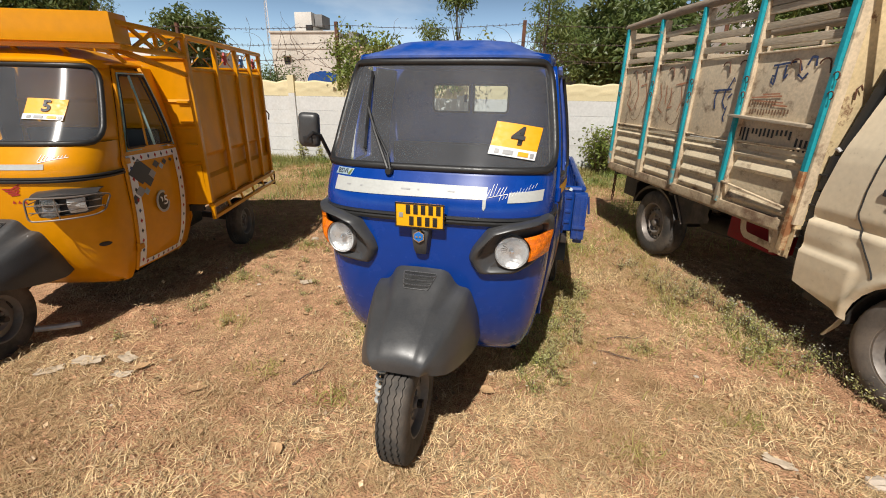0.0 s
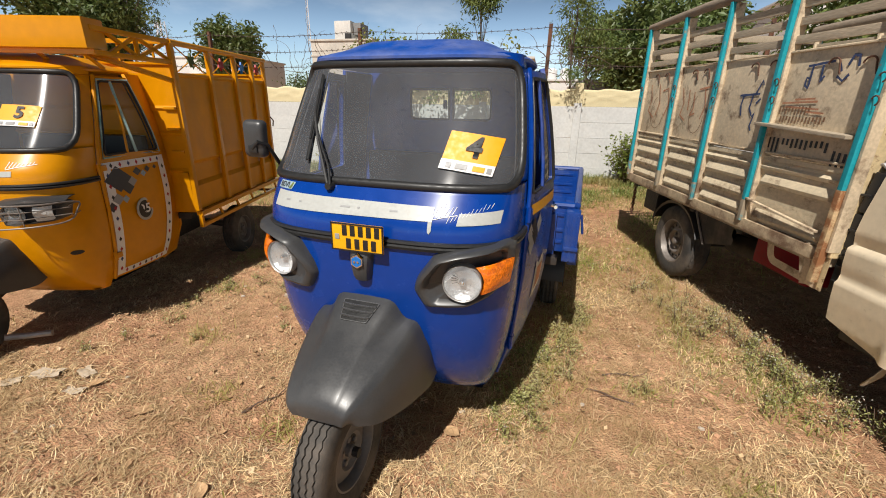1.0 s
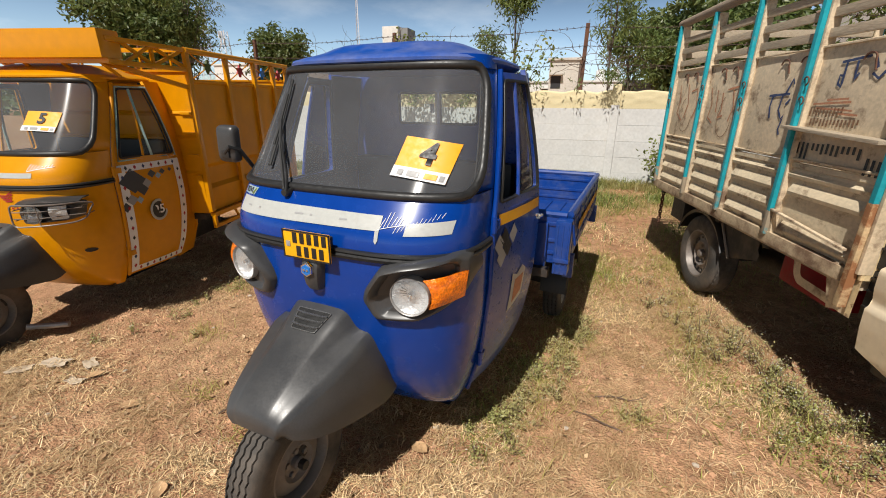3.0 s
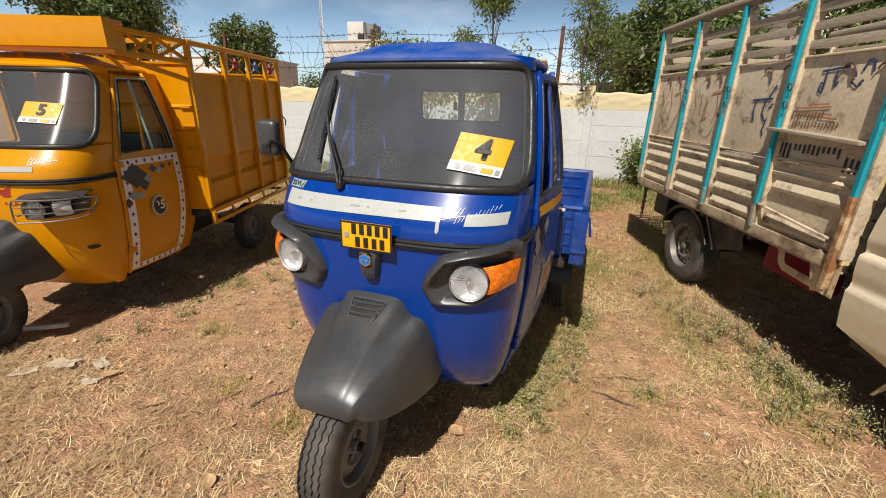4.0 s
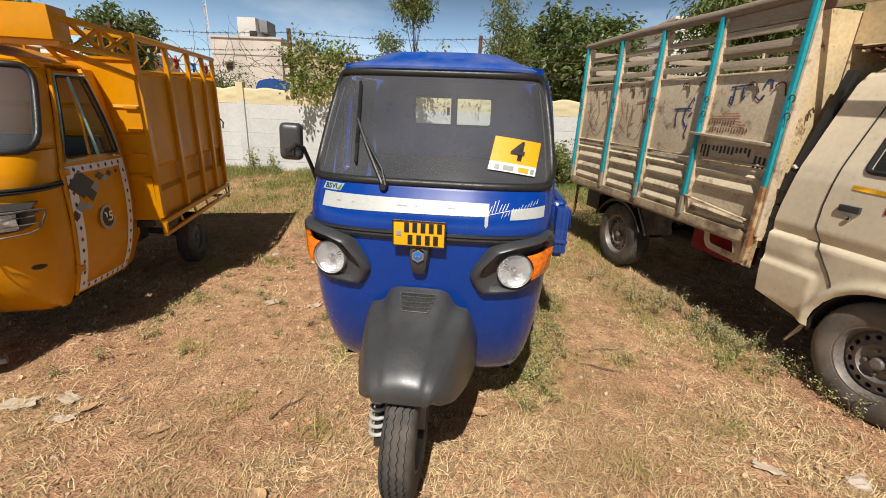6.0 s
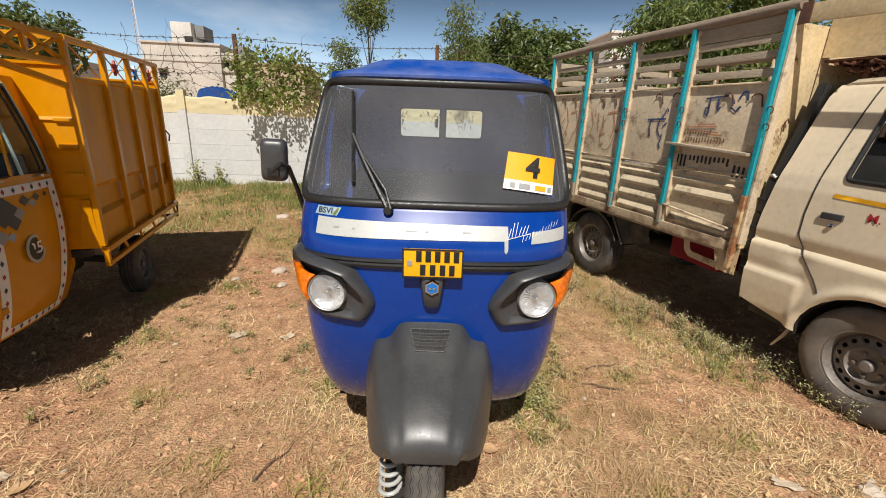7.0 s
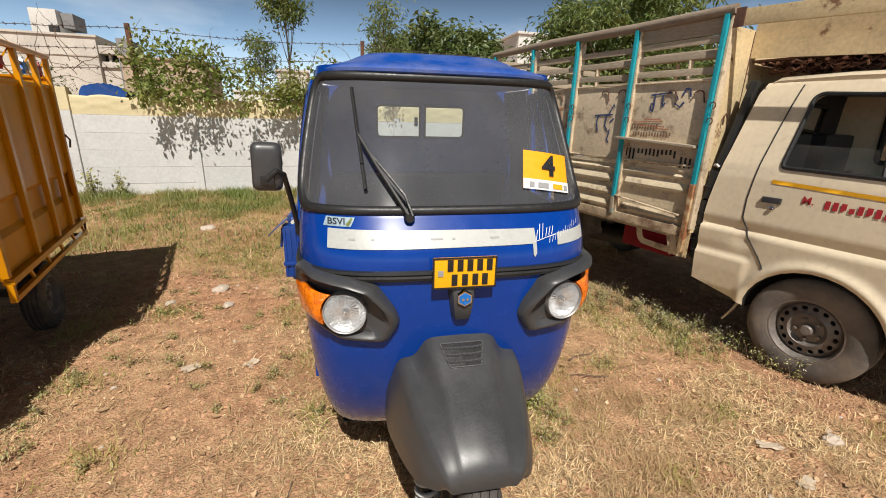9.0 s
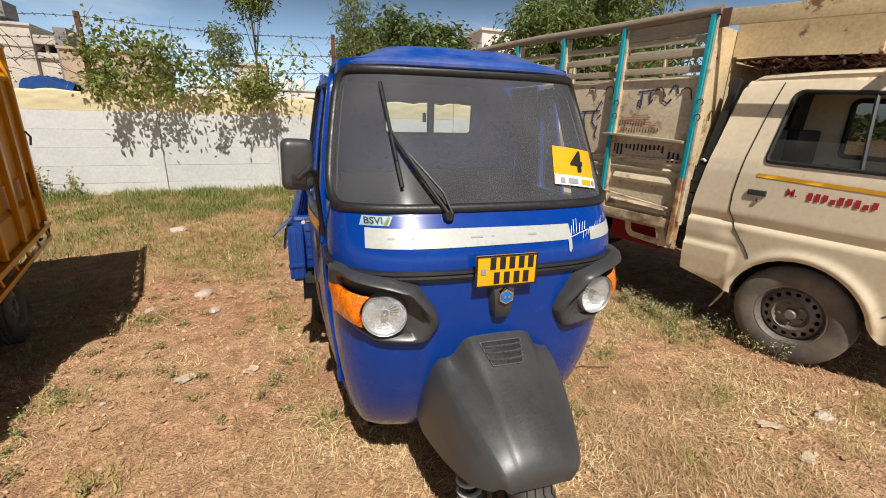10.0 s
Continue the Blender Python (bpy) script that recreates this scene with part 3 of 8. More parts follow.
WALL_Y = 9.9
WALL_STEP = 1.95
WALL_X0 = -0.65
WALL_BASE = 0.02
wall = thing("wall_north", pose(0, WALL_Y, 0), "white precast concrete boundary wall with a cream wavy coping", "wall", kind="structure")


def wall_panel(w, h):
    bm = bmesh.new()
    box(bm, -w / 2, w / 2, -0.02, 0.02, 0, h, 0.004)
    me = bpy.data.meshes.new("panel")
    bm.to_mesh(me)
    bm.free()
    me.materials.append(WALL_WHITE)
    return me


panel_h = 0.307
panel_me = wall_panel(WALL_STEP - 0.10, panel_h - 0.002)


def wave_top(u):
    """The coping panel's wavy upper edge."""
    return 0.30 + 0.035 * abs(math.sin(math.pi * (u / 0.62))) + 0.012 * math.sin(u * 9)


bm = bmesh.new()
half = (WALL_STEP - 0.10) / 2
n = 48
front, back = [], []
for side, dy in ((front, -0.022), (back, 0.022)):
    for j in range(9):
        row = []
        for i in range(n + 1):
            u = -half + 2 * half * i / n
            top = wave_top(u)
            v = top * j / 8
            # two moulded ribbons running along the panel
            rel = 0.010 * math.exp(-(((v - 0.14 - 0.05 * math.sin(u * 10.1)) / 0.022) ** 2)) + 0.010 * math.exp(-(((v - 0.20 + 0.05 * math.sin(u * 10.1)) / 0.022) ** 2))
            row.append((u, dy - (rel if dy < 0 else 0), v))
        side.append(row)
for side in (front, back):
    loft(side, bm=bm)
loft([front[-1], back[-1]], bm=bm)
bmesh.ops.remove_doubles(bm, verts=bm.verts, dist=0.0005)
bmesh.ops.recalc_face_normals(bm, faces=bm.faces)
coping_me = bpy.data.meshes.new("coping_panel")
bm.to_mesh(coping_me)
bm.free()
coping_me.materials.append(WALL_CREAM)
for p in coping_me.polygons:
    p.use_smooth = True
bm = bmesh.new()
box(bm, -0.075, 0.075, -0.065, 0.065, 0, 1.94, 0.008)
post_me = bpy.data.meshes.new("wall_post")
bm.to_mesh(post_me)
bm.free()
post_me.materials.append(WALL_WHITE)
bm = bmesh.new()
box(bm, -0.078, 0.078, -0.068, 0.068, 0, 0.38, 0.008)
cap_me = bpy.data.meshes.new("post_cap")
bm.to_mesh(cap_me)
bm.free()
cap_me.materials.append(WALL_CREAM)


def wall_piece(name, me, x, y, z, rot=0.0):
    ob = new(name, me)
    ob.parent = wall
    ob.location = (x, y, z)
    ob.rotation_euler = (0, rot, 0)
    return ob


rng = random.Random(5)
for k in range(-6, 8):
    x = WALL_X0 + k * WALL_STEP
    wall_piece("wall_post", post_me, x, 0, WALL_BASE - 0.02)
    wall_piece("post_cap", cap_me, x, 0, 1.62)
    for r in range(5):
        wall_piece("panel", panel_me, x + WALL_STEP / 2, rng.uniform(-0.004, 0.004), WALL_BASE + r * panel_h, rng.uniform(-0.002, 0.002))
    wall_piece("coping_panel", coping_me, x + WALL_STEP / 2, 0, WALL_BASE + 5 * panel_h + 0.002)

# ---- three-wheelers: the cab shared by both ----
# local frame: x to the vehicle's left, y from the nose backwards, z up
NOSE = [(0.25, 0.29), (0.30, 0.22), (0.36, 0.17), (0.45, 0.115), (0.58, 0.066), (0.72, 0.038), (0.88, 0.025), (1.0, 0.024), (1.05, 0.027), (1.09, 0.040), (1.13, 0.068), (1.175, 0.101), (1.22, 0.132), (1.30, 0.186), (1.45, 0.282), (1.62, 0.382), (1.70, 0.425)]
WIDE = [(0.25, 0.43), (0.32, 0.465), (0.45, 0.50), (0.60, 0.522), (0.75, 0.535), (1.0, 0.54), (1.15, 0.537), (1.30, 0.525), (1.45, 0.504), (1.62, 0.474), (1.70, 0.458)]
HINGE = [(0.25, 0.385), (1.05, 0.385), (1.2, 0.425), (1.45, 0.52), (1.62, 0.59), (1.70, 0.62)]
REAR_X = [(0.25, 0.49), (0.35, 0.535), (0.50, 0.575), (0.75, 0.605), (1.05, 0.608), (1.3, 0.585), (1.62, 0.525), (1.70, 0.505)]
REAR_Y = [(0.25, 0.84), (0.40, 0.89), (0.75, 0.93), (1.10, 0.92), (1.35, 0.885), (1.62, 0.83), (1.70, 0.82)]
EA, EB = 3.5, 3.0


def nose_point(x, z, out=0.0):
    """A point of the cab's front skin, pushed forwards by out."""
    f, w, p = smooth_interp(NOSE, z), smooth_interp(WIDE, z), interp(HINGE, z)
    s = min(abs(x) / w, 1.0)
    y = p - (p - f) * max(0.0, 1 - s**EA) ** (1 / EB)
    return Vector((x, y - out, z))


def nose_row(z, out=0.0, n=40, a0=0.0, shrink=1.0):
    """A level section of the front skin from hinge to hinge."""
    f, w, p = smooth_interp(NOSE, z), smooth_interp(WIDE, z), interp(HINGE, z)
    row = []
    for k in range(n + 1):
        t = a0 + (math.pi - 2 * a0) * k / n
        c, s = math.cos(t), math.sin(t)
        x = (w + out) * math.copysign(abs(c) ** (2 / EA), c) * shrink
        y = p - (p - f + out) * max(s, 0) ** (2 / EB)
        row.append((x, y, z))
    return row


def side_point(side, y, z, out=0.0):
    """A point of the door's skin."""
    x0, y0, x1, y1 = smooth_interp(WIDE, z), interp(HINGE, z), smooth_interp(REAR_X, z), smooth_interp(REAR_Y, z)
    t = (y - y0) / (y1 - y0)
    x = x0 + (x1 - x0) * t + 0.012 * math.sin(math.pi * max(0, min(1, t)))
    return Vector((side * (x + out), y, z))


def wheel(name, parent, m, r, w, tread=True, rim=STEEL, rim_r=0.6, holes=0, rubber=None):
    """A tyre with grooved tread and a dished steel rim; the outer face looks to +x."""
    tyre_root = new(name)
    tyre_root.parent = parent
    tyre_root.matrix_local = m
    h = w / 2
    rr = r * rim_r
    prof = [(-h * 0.72, rr), (-h * 0.98, rr + (r - rr) * 0.22), (-h, rr + (r - rr) * 0.5), (-h * 0.93, rr + (r - rr) * 0.8), (-h * 0.80, r * 0.975)]
    wave = [0, 0, 0, 0, 0]
    for gxx in (-0.5, -0.17, 0.17, 0.5):
        for dx, dr in ((-0.055, 0), (-0.035, -0.035), (0.035, -0.035), (0.055, 0)):
            prof.append(((gxx + dx) * h * 1.25, r * (1 - 0.006 * (gxx * 2) ** 2 + dr * (1 if tread else 0.4))))
            wave.append(h * 0.05)
    prof += [(h * 0.80, r * 0.975), (h * 0.93, rr + (r - rr) * 0.8), (h, rr + (r - rr) * 0.5), (h * 0.98, rr + (r - rr) * 0.22), (h * 0.92, rr * 1.03), (h * 0.80, rr)]
    wave += [0] * 6
    part("tyre", spin(bmesh.new(), prof, 88, wave=wave), rubber or TYRE, tyre_root, "dusty black rubber tyre", angle=30)
    # rim: flange, drop, dished disc and hub
    bm = bmesh.new()
    spin(bm, [(-h * 0.7, rr), (-h * 0.5, rr * 0.9), (h * 0.3, rr * 0.88), (h * 0.74, rr * 0.93), (h * 0.9, rr * 0.97), (h * 0.9, rr * 1.03), (h * 0.78, rr * 1.03)], 40)
    part("rim", bm, rim, tyre_root)
    bm = bmesh.new()
    ra, rb = rr * 0.60, rr * 0.82
    ya, yb = h * 0.52, h * 0.38
    if holes:
        for k in range(holes):
            a0, a1 = 2 * math.pi * k / holes, 2 * math.pi * (k + 1) / holes
            am = (a0 + a1) / 2
            rm = (ra + rb) / 2
            sq, hole = [], []
            for i, (tt, ss) in enumerate(((0, 0), (0.5, 0), (1, 0), (1, 0.5), (1, 1), (0.5, 1), (0, 1), (0, 0.5))):
                an, rd = a0 + (a1 - a0) * tt, ra + (rb - ra) * ss
                sq.append(bm.verts.new((ya + (yb - ya) * ss, rd * math.cos(an), rd * math.sin(an))))
                q = math.pi * 2 * i / 8 + math.pi * 1.25
                an, rd = am + (a1 - a0) * 0.30 * math.cos(q), rm + (rb - ra) * 0.30 * math.sin(q)
                hole.append((bm.verts.new(((ya + yb) / 2, rd * math.cos(an), rd * math.sin(an))), bm.verts.new(((ya + yb) / 2 - 0.012, rd * math.cos(an), rd * math.sin(an)))))
            for i in range(8):
                j = (i + 1) % 8
                bm.faces.new((sq[i], sq[j], hole[j][0], hole[i][0]))
                bm.faces.new((hole[i][0], hole[j][0], hole[j][1], hole[i][1]))
        spin(bm, [(yb, rb), (h * 0.25, rr * 0.9)], 40)
    else:
        spin(bm, [(ya, ra), (yb, rb), (h * 0.25, rr * 0.9)], 40)
    spin(bm, [(h * 0.34, 0.0005), (h * 0.34, rr * 0.40), (h * 0.46, rr * 0.47), (h * 0.60, rr * 0.52), (ya, ra)], 40)
    bmesh.ops.remove_doubles(bm, verts=bm.verts, dist=0.0004)
    part("wheel_disc", bm, rim, tyre_root)
    bm = bmesh.new()
    spin(bm, [(h * 0.3, rr * 0.19), (h * 0.66, rr * 0.17), (h * 0.74, rr * 0.13), (h * 0.76, 0.0005)], 20)
    part("hub_cap", bm, rim, tyre_root)
    for k in range(5):
        a = 2 * math.pi * k / 5 + 0.3
        bm = bmesh.new()
        spin(bm, [(h * 0.34, 0.012), (h * 0.5, 0.012), (h * 0.52, 0.008), (h * 0.52, 0.0004)], 6, pose(0, rr * 0.33 * math.cos(a), rr * 0.33 * math.sin(a)))
        part("wheel_nut", bm, rim, tyre_root)
    bm = bmesh.new()
    spin(bm, [(-h * 0.3, 0.0005), (-h * 0.3, rr * 0.88)], 32)
    part("brake_drum", bm, IRON, tyre_root)
    return tyre_root


def lamp(root, side, colour_amber=True):
    """One swept-back headlamp: black housing, round lamp and amber indicator."""
    cx, cz = side * 0.402, 0.872
    shape = [(-0.156, -0.095), (-0.196, -0.028), (-0.180, 0.020), (-0.122, 0.104), (-0.050, 0.126), (0.105, 0.148), (0.129, 0.136), (0.136, 0.060), (0.114, -0.012), (0.055, -0.058), (-0.010, -0.090)]
    shape = resample(rounded(shape, 0.016, 3), 0.020)
    mid = (-0.012, 0.022)

    def ring(k, out, drop=0.0, reach=0.205):
        row = []
        for u, v in shape:
            u, v = mid[0] + (u - mid[0]) * k, mid[1] + (v - mid[1]) * k
            p = nose_point(side * min(abs(cx + side * u), 0.5385), cz + v - drop, 0)
            over = max(0.0, abs(cx + side * u) - 0.5385)
            row.append((p.x + side * (over + out * 0.25), min(p.y, reach) - out, p.z))
        return row

    def lip(k, base):
        """The brow stands further out than the lower rim."""
        row = []
        for (u, v), p in zip(shape, ring(k, 0)):
            brow = max(0.0, min(1.0, (v + 0.05) / 0.16))
            o = base * (0.55 + 0.75 * brow) * (1.0 - 0.65 * max(0.0, min(1.0, (u - 0.06) / 0.06)) * (1 - 0.6 * brow))
            row.append((p[0] + side * o * 0.25, p[1] - o, p[2]))
        return row

    h = part("lamp_housing", loft([ring(1.03, -0.004, reach=9.0), lip(1.02, 0.028), lip(0.97, 0.048), lip(0.90, 0.052), lip(0.84, 0.044), ring(0.74, 0.006), ring(0.4, 0.002), ring(0.05, 0.0)], closed=True, cap=True), PLASTIC, root, "grey-black plastic lamp surround", angle=50)
    lx, ly = cx, nose_point(cx, cz).y - 0.038
    turn = pose(lx - side * 0.021, ly, cz + 0.008, 0, 0, -90 + side * 9)
    # the round lamp
    bm = bmesh.new()
    spin(bm, [(-0.03, 0.0705), (0.004, 0.0705), (0.007, 0.069), (0.005, 0.067), (-0.004, 0.0665)], 36, turn)
    part("lamp_ring", bm, ALU, h)
    bm = bmesh.new()
    spin(bm, [(-0.004, 0.066), (-0.013, 0.056), (-0.019, 0.040), (-0.023, 0.020), (-0.024, 0.0005)], 44, turn, wave=[0, 0.0009, 0.0012, 0.0009, 0])
    part("reflector", bm, REFLECTOR, h, angle=60)
    bm = bmesh.new()
    spin(bm, [(-0.024, 0.013), (-0.006, 0.012), (0.0, 0.008), (0.002, 0.0005)], 20, turn)
    part("bulb_cap", bm, CHROME, h)
    bm = bmesh.new()
    dome = []
    for i in range(15):
        q = 0.0005 + 0.0665 * i / 14
        row = []
        for k in range(60):
            t = 2 * math.pi * k / 60
            y, z = q * math.cos(t), q * math.sin(t)
            flute = 0.0011 * math.sin(2 * math.pi * y / 0.0115) * (1 - (q / 0.067) ** 4)
            row.append(turn @ Vector((0.019 - 0.021 * (q / 0.067) ** 2 + flute, y, z)))
        dome.append(row)
    lens = part("lamp_lens", loft(dome, closed=True), LENS, h, "clear fluted lamp glass", angle=70)
    lens.visible_shadow = False
    # amber indicator, wrapping round the corner of the cab
    rows = []
    for j in range(9):
        t = j / 8
        row = []
        for i in range(7):
            s = i / 6
            a = radians(-30 + 86 * t)
            u0_, v0_ = -0.021 + 0.077 * math.cos(a), 0.008 + 0.077 * math.sin(a)
            u1_, v1_ = 0.124 + 0.012 * t, -0.012 + 0.098 * t
            u, v = u0_ + (u1_ - u0_) * s, v0_ + (v1_ - v0_) * s
            x = abs(cx + side * u)
            y0 = ly + 0.010
            y = y0 + (0.165 - y0) * s**1.5 - 0.010 * math.sin(math.pi * s) * math.sin(math.pi * t)
            row.append((side * (x + 0.004 * s), y, cz + v))
        rows.append(row)
    if colour_amber:
        ind = part("indicator_lamp", loft(rows), AMBER, h, "amber indicator lens", face=(side * 0.3, -1, 0))
        thick(ind, 0.02)
    return h


def sticker(root, cx, cz, w, h, digit, tilt, cab_out=0.006):
    """A paper auction number stuck to the inside of the windscreen."""
    ca, sa = math.cos(radians(tilt)), math.sin(radians(tilt))

    def place(u, v, out=cab_out):
        x, z = cx + u * ca - v * sa, cz + (u * sa + v * ca) * 0.86
        return nose_point(x, z, out)

    s = part("number_sticker", patch([(-w / 2, -h / 2), (w / 2, -h / 2), (w / 2, h / 2), (-w / 2, h / 2)], lambda u, v: place(u, v - 0.25 * u * u), step=0.02), PAPER_ORANGE, root, "orange and white paper sticker with the number " + digit)
    bh = h * 0.26
    part("white_band", patch([(-w / 2, -h / 2), (w / 2, -h / 2), (w / 2, -h / 2 + bh), (-w / 2, -h / 2 + bh)], lambda u, v: place(u, v - 0.25 * u * u, cab_out + 0.004), step=0.02), PAPER_WHITE, s)
    writing(digit, h * 0.74, lambda u, v: place(u + w * 0.04, v + h * 0.13 - 0.25 * u * u, cab_out + 0.006), BLACK_PRINT, s, "digit", bold=0.035)
    for u0, u1, mat_ in ((-0.38, -0.28, PRINT_GREY), (-0.20, 0.02, PRINT_GREY), (0.12, 0.34, PAPER_ORANGE), (0.38, 0.46, PRINT_GREY)):
        part("print_bar", patch([(u0 * w, -h * 0.44), (u1 * w, -h * 0.44), (u1 * w, -h * 0.31), (u0 * w, -h * 0.31)], lambda u, v: place(u, v - 0.25 * u * u, cab_out + 0.007), step=0.02), mat_, s)
    return s


def trike_cab(root, paint, door_paint, roof_paint):
    """The rounded sheet-steel cab with windscreen, doors, roof and interior."""
    zs = [0.25, 0.26, 0.28, 0.31, 0.35, 0.40, 0.46, 0.54, 0.62, 0.70, 0.78, 0.86, 0.94, 1.0]
    body = part("front_panel", loft([nose_row(0.252, -0.03)] + [nose_row(z) for z in zs]), paint, root, face=(0, -1, 0))
    thick(body, 0.012)
    hood = part("nose_panel", loft([nose_row(z) for z in (1.0, 1.03, 1.05, 1.07, 1.09, 1.11, 1.13, 1.15, 1.175)]), paint, root, face=(0, -1, 0))
    thick(hood, 0.012)
    # rubber bead between the two
    bm = bmesh.new()
    loft([nose_row(0.985, 0.001), nose_row(0.987, 0.012), nose_row(0.998, 0.016), nose_row(1.004, 0.008), nose_row(1.010, 0.014), nose_row(1.018, 0.012), nose_row(1.020, 0.001)], bm=bm)
    part("rubber_bead", bm, RUBBER, root, "black rubber moulding round the nose")
    # windscreen, bounded by a thick rubber seal
    top, bot = 1.628, 1.195

    def corner_rows(zlo, zhi, inset, n=14):
        rows = []
        for j in range(n + 1):
            t = j / n
            z = zlo + (zhi - zlo) * (0.5 - 0.5 * math.cos(math.pi * t))
            e = max(0.0, 1 - min(z - zlo, zhi - z) / 0.10)
            a0 = 0.26 + inset + 0.30 * (1 - math.sqrt(max(0.0, 1 - e * e)))
            rows.append(nose_row(z, 0.0, 40, a0))
        return rows

    rows = corner_rows(bot, top, 0.0)
    glass = part("windscreen", loft(rows), GLASS, root, "dusty curved windscreen glass")
    glass.visible_shadow = False
    loop = [Vector(p) for p in rows[0]] + [Vector(r[-1]) for r in rows[1:-1]] + [Vector(p) for p in rows[-1][::-1]] + [Vector(r[0]) for r in rows[-2:0:-1]]
    bm = bmesh.new()
    tube(bm, loop, 0.017, 10, closed=True)
    part("windscreen_seal", bm, RUBBER, root, "thick black rubber windscreen seal")
    # painted frame round the glass: pillars, sill and header
    bm = bmesh.new()
    for e in (0, 1):
        loft([[row[-1] if e else row[0], nose_row(z0)[-1 if e else 0]] for row, z0 in zip(rows, [r[0][2] for r in rows])], bm=bm)
    loft([nose_row(1.175), nose_row(1.195)], bm=bm)
    frame_ob = part("windscreen_frame", bm, paint, root, face=(0, -1, 0))
    thick(frame_ob, 0.012)
    # dark sheets added inside the painted pillars, standing in for cab shade
    for e in (0, -1):
        bm = bmesh.new()
        lining = []
        for row in rows:
            full, near = nose_row(row[0][2], -0.020), nose_row(row[0][2], -0.020, 40, 0.30)
            lining.append([near[e], full[e]])
        loft(lining, bm=bm)
        thick(part("pillar_lining", bm, DARK, root, "added dark inner sheet in place of cab shade", face=(0, -1, 0)), 0.004)
    bm = bmesh.new()
    loft([nose_row(1.622, 0.0), nose_row(1.668, 0.004)], bm=bm)
    thick(part("header_panel", bm, paint, root, face=(0, -1, 0)), 0.02)
    # bright rain strip on the pillars
    for s in (1, -1):
        bm = bmesh.new()
        tube(bm, [side_point(s, interp(HINGE, z) + 0.012, z, 0.006) for z in (0.30, 0.5, 0.8, 1.05, 1.2, 1.35, 1.5, 1.62)], 0.011, 8)
        part("hinge_pillar", bm, paint, root)
        for z in (0.47, 1.06):
            bm = bmesh.new()
            p = side_point(s, interp(HINGE, z) + 0.005, z, 0.012)
            tube(bm, [(p.x, p.y, z - 0.03), (p.x, p.y, z + 0.03)], 0.012, 8)
            box(bm, p.x - 0.012, p.x + 0.012, p.y, p.y + 0.05, z - 0.018, z + 0.018, 0.004)
            part("door_hinge", bm, paint, root)
    # roof
    bm = bmesh.new()
    rows = []
    for z, dx, dyf, dyb in ((1.636, 0.0, 0.004, 0.0), (1.645, 0.012, 0.017, 0.01), (1.655, 0.013, 0.018, 0.01), (1.664, 0.004, 0.010, 0.0), (1.676, -0.030, -0.020, -0.02), (1.689, -0.078, -0.062, -0.05), (1.703, -0.118, -0.098, -0.08), (1.719, -0.150, -0.128, -0.10), (1.732, -0.185, -0.165, -0.13), (1.740, -0.235, -0.215, -0.17), (1.745, -0.32, -0.28, -0.25)):
        row = []
        yf, yb, hw = 0.384 - dyf, 1.05 + dyb, 0.474 + dx
        cy, hy = (yf + yb) / 2, (yb - yf) / 2
        for k in range(56):
            t = 2 * math.pi * k / 56
            c, s = math.cos(t), math.sin(t)
            x = hw * math.copysign(abs(c) ** (2 / 4.0), c)
            ex = 2.6 if s < 0 else 5
            y = cy + hy * math.copysign(abs(s) ** (2 / ex), s)
            row.append((x, y, z))
        rows.append(row)
    part("roof", loft(rows, closed=True, cap=True), roof_paint, root)
    # floor and rear wall with its two sliding panes
    bm = bmesh.new()
    loft([[(-0.42, 0.30, 0.262), (0.42, 0.30, 0.262)], [(-0.47, 1.05, 0.262), (0.47, 1.05, 0.262)]], bm=bm)
    part("cab_floor", bm, DARK, root)
    hole_a = rounded([(-0.221, 1.398), (0.004, 1.398), (0.004, 1.556), (-0.221, 1.556)], [0.025, 0.004, 0.004, 0.025])
    hole_b = rounded([(0.028, 1.398), (0.238, 1.398), (0.238, 1.556), (0.028, 1.556)], [0.004, 0.025, 0.025, 0.004])
    out = [(-0.46, 0.28), (0.46, 0.28), (0.55, 0.5), (0.565, 1.08), (0.485, 1.64), (-0.485, 1.64), (-0.565, 1.08), (-0.55, 0.5)]
    rear = part("rear_wall", patch(out, lambda u, v: (u, 1.085 - 0.06 * max(0, v - 1.1), v), [hole_a, hole_b], 0.08), door_paint, root, face=(0, 1, 0))
    thick(rear, 0.02)
    for hole in (hole_a, hole_b):
        bm = bmesh.new()
        tube(bm, [(u, 1.068 - 0.06 * (v - 1.1), v) for u, v in hole], 0.007, 6, closed=True)
        part("rear_window_frame", bm, RUBBER, root)
        g = part("rear_window_pane", patch(hole, lambda u, v: (u, 1.076 - 0.06 * (v - 1.1), v), step=0.1), GLASS_REAR, root)
        g.visible_shadow = False
    bm = bmesh.new()
    box(bm, -0.026, -0.010, 1.03, 1.05, 1.455, 1.50, 0.003)
    part("window_catch", bm, DARK, root)
    # interior: seat, backrest, dash and handlebar
    bm = bmesh.new()
    box(bm, -0.46, 0.46, 0.60, 0.98, 0.66, 0.80, 0.03)
    part("seat", bm, SEAT, root)
    bm = bmesh.new()
    box(bm, -0.46, 0.46, 0.95, 1.03, 0.80, 1.22, 0.03)
    part("seat_back", bm, SEAT, root)
    bm = bmesh.new()
    loft([[(x, y + 0.03, z) for x, y, z in nose_row(1.17, -0.02, a0=0.2)], [(x, min(y + 0.10, 0.36), z) for x, y, z in nose_row(1.14, -0.05, a0=0.2)], [(x * 0.9, 0.30, 0.9) for x, y, z in nose_row(1.0, -0.05, a0=0.2)]], bm=bm)
    part("dashboard", bm, DARK, root)
    bm = bmesh.new()
    tube(bm, [(0, 0.25, 0.5), (0, 0.33, 1.02)], 0.03, 10)
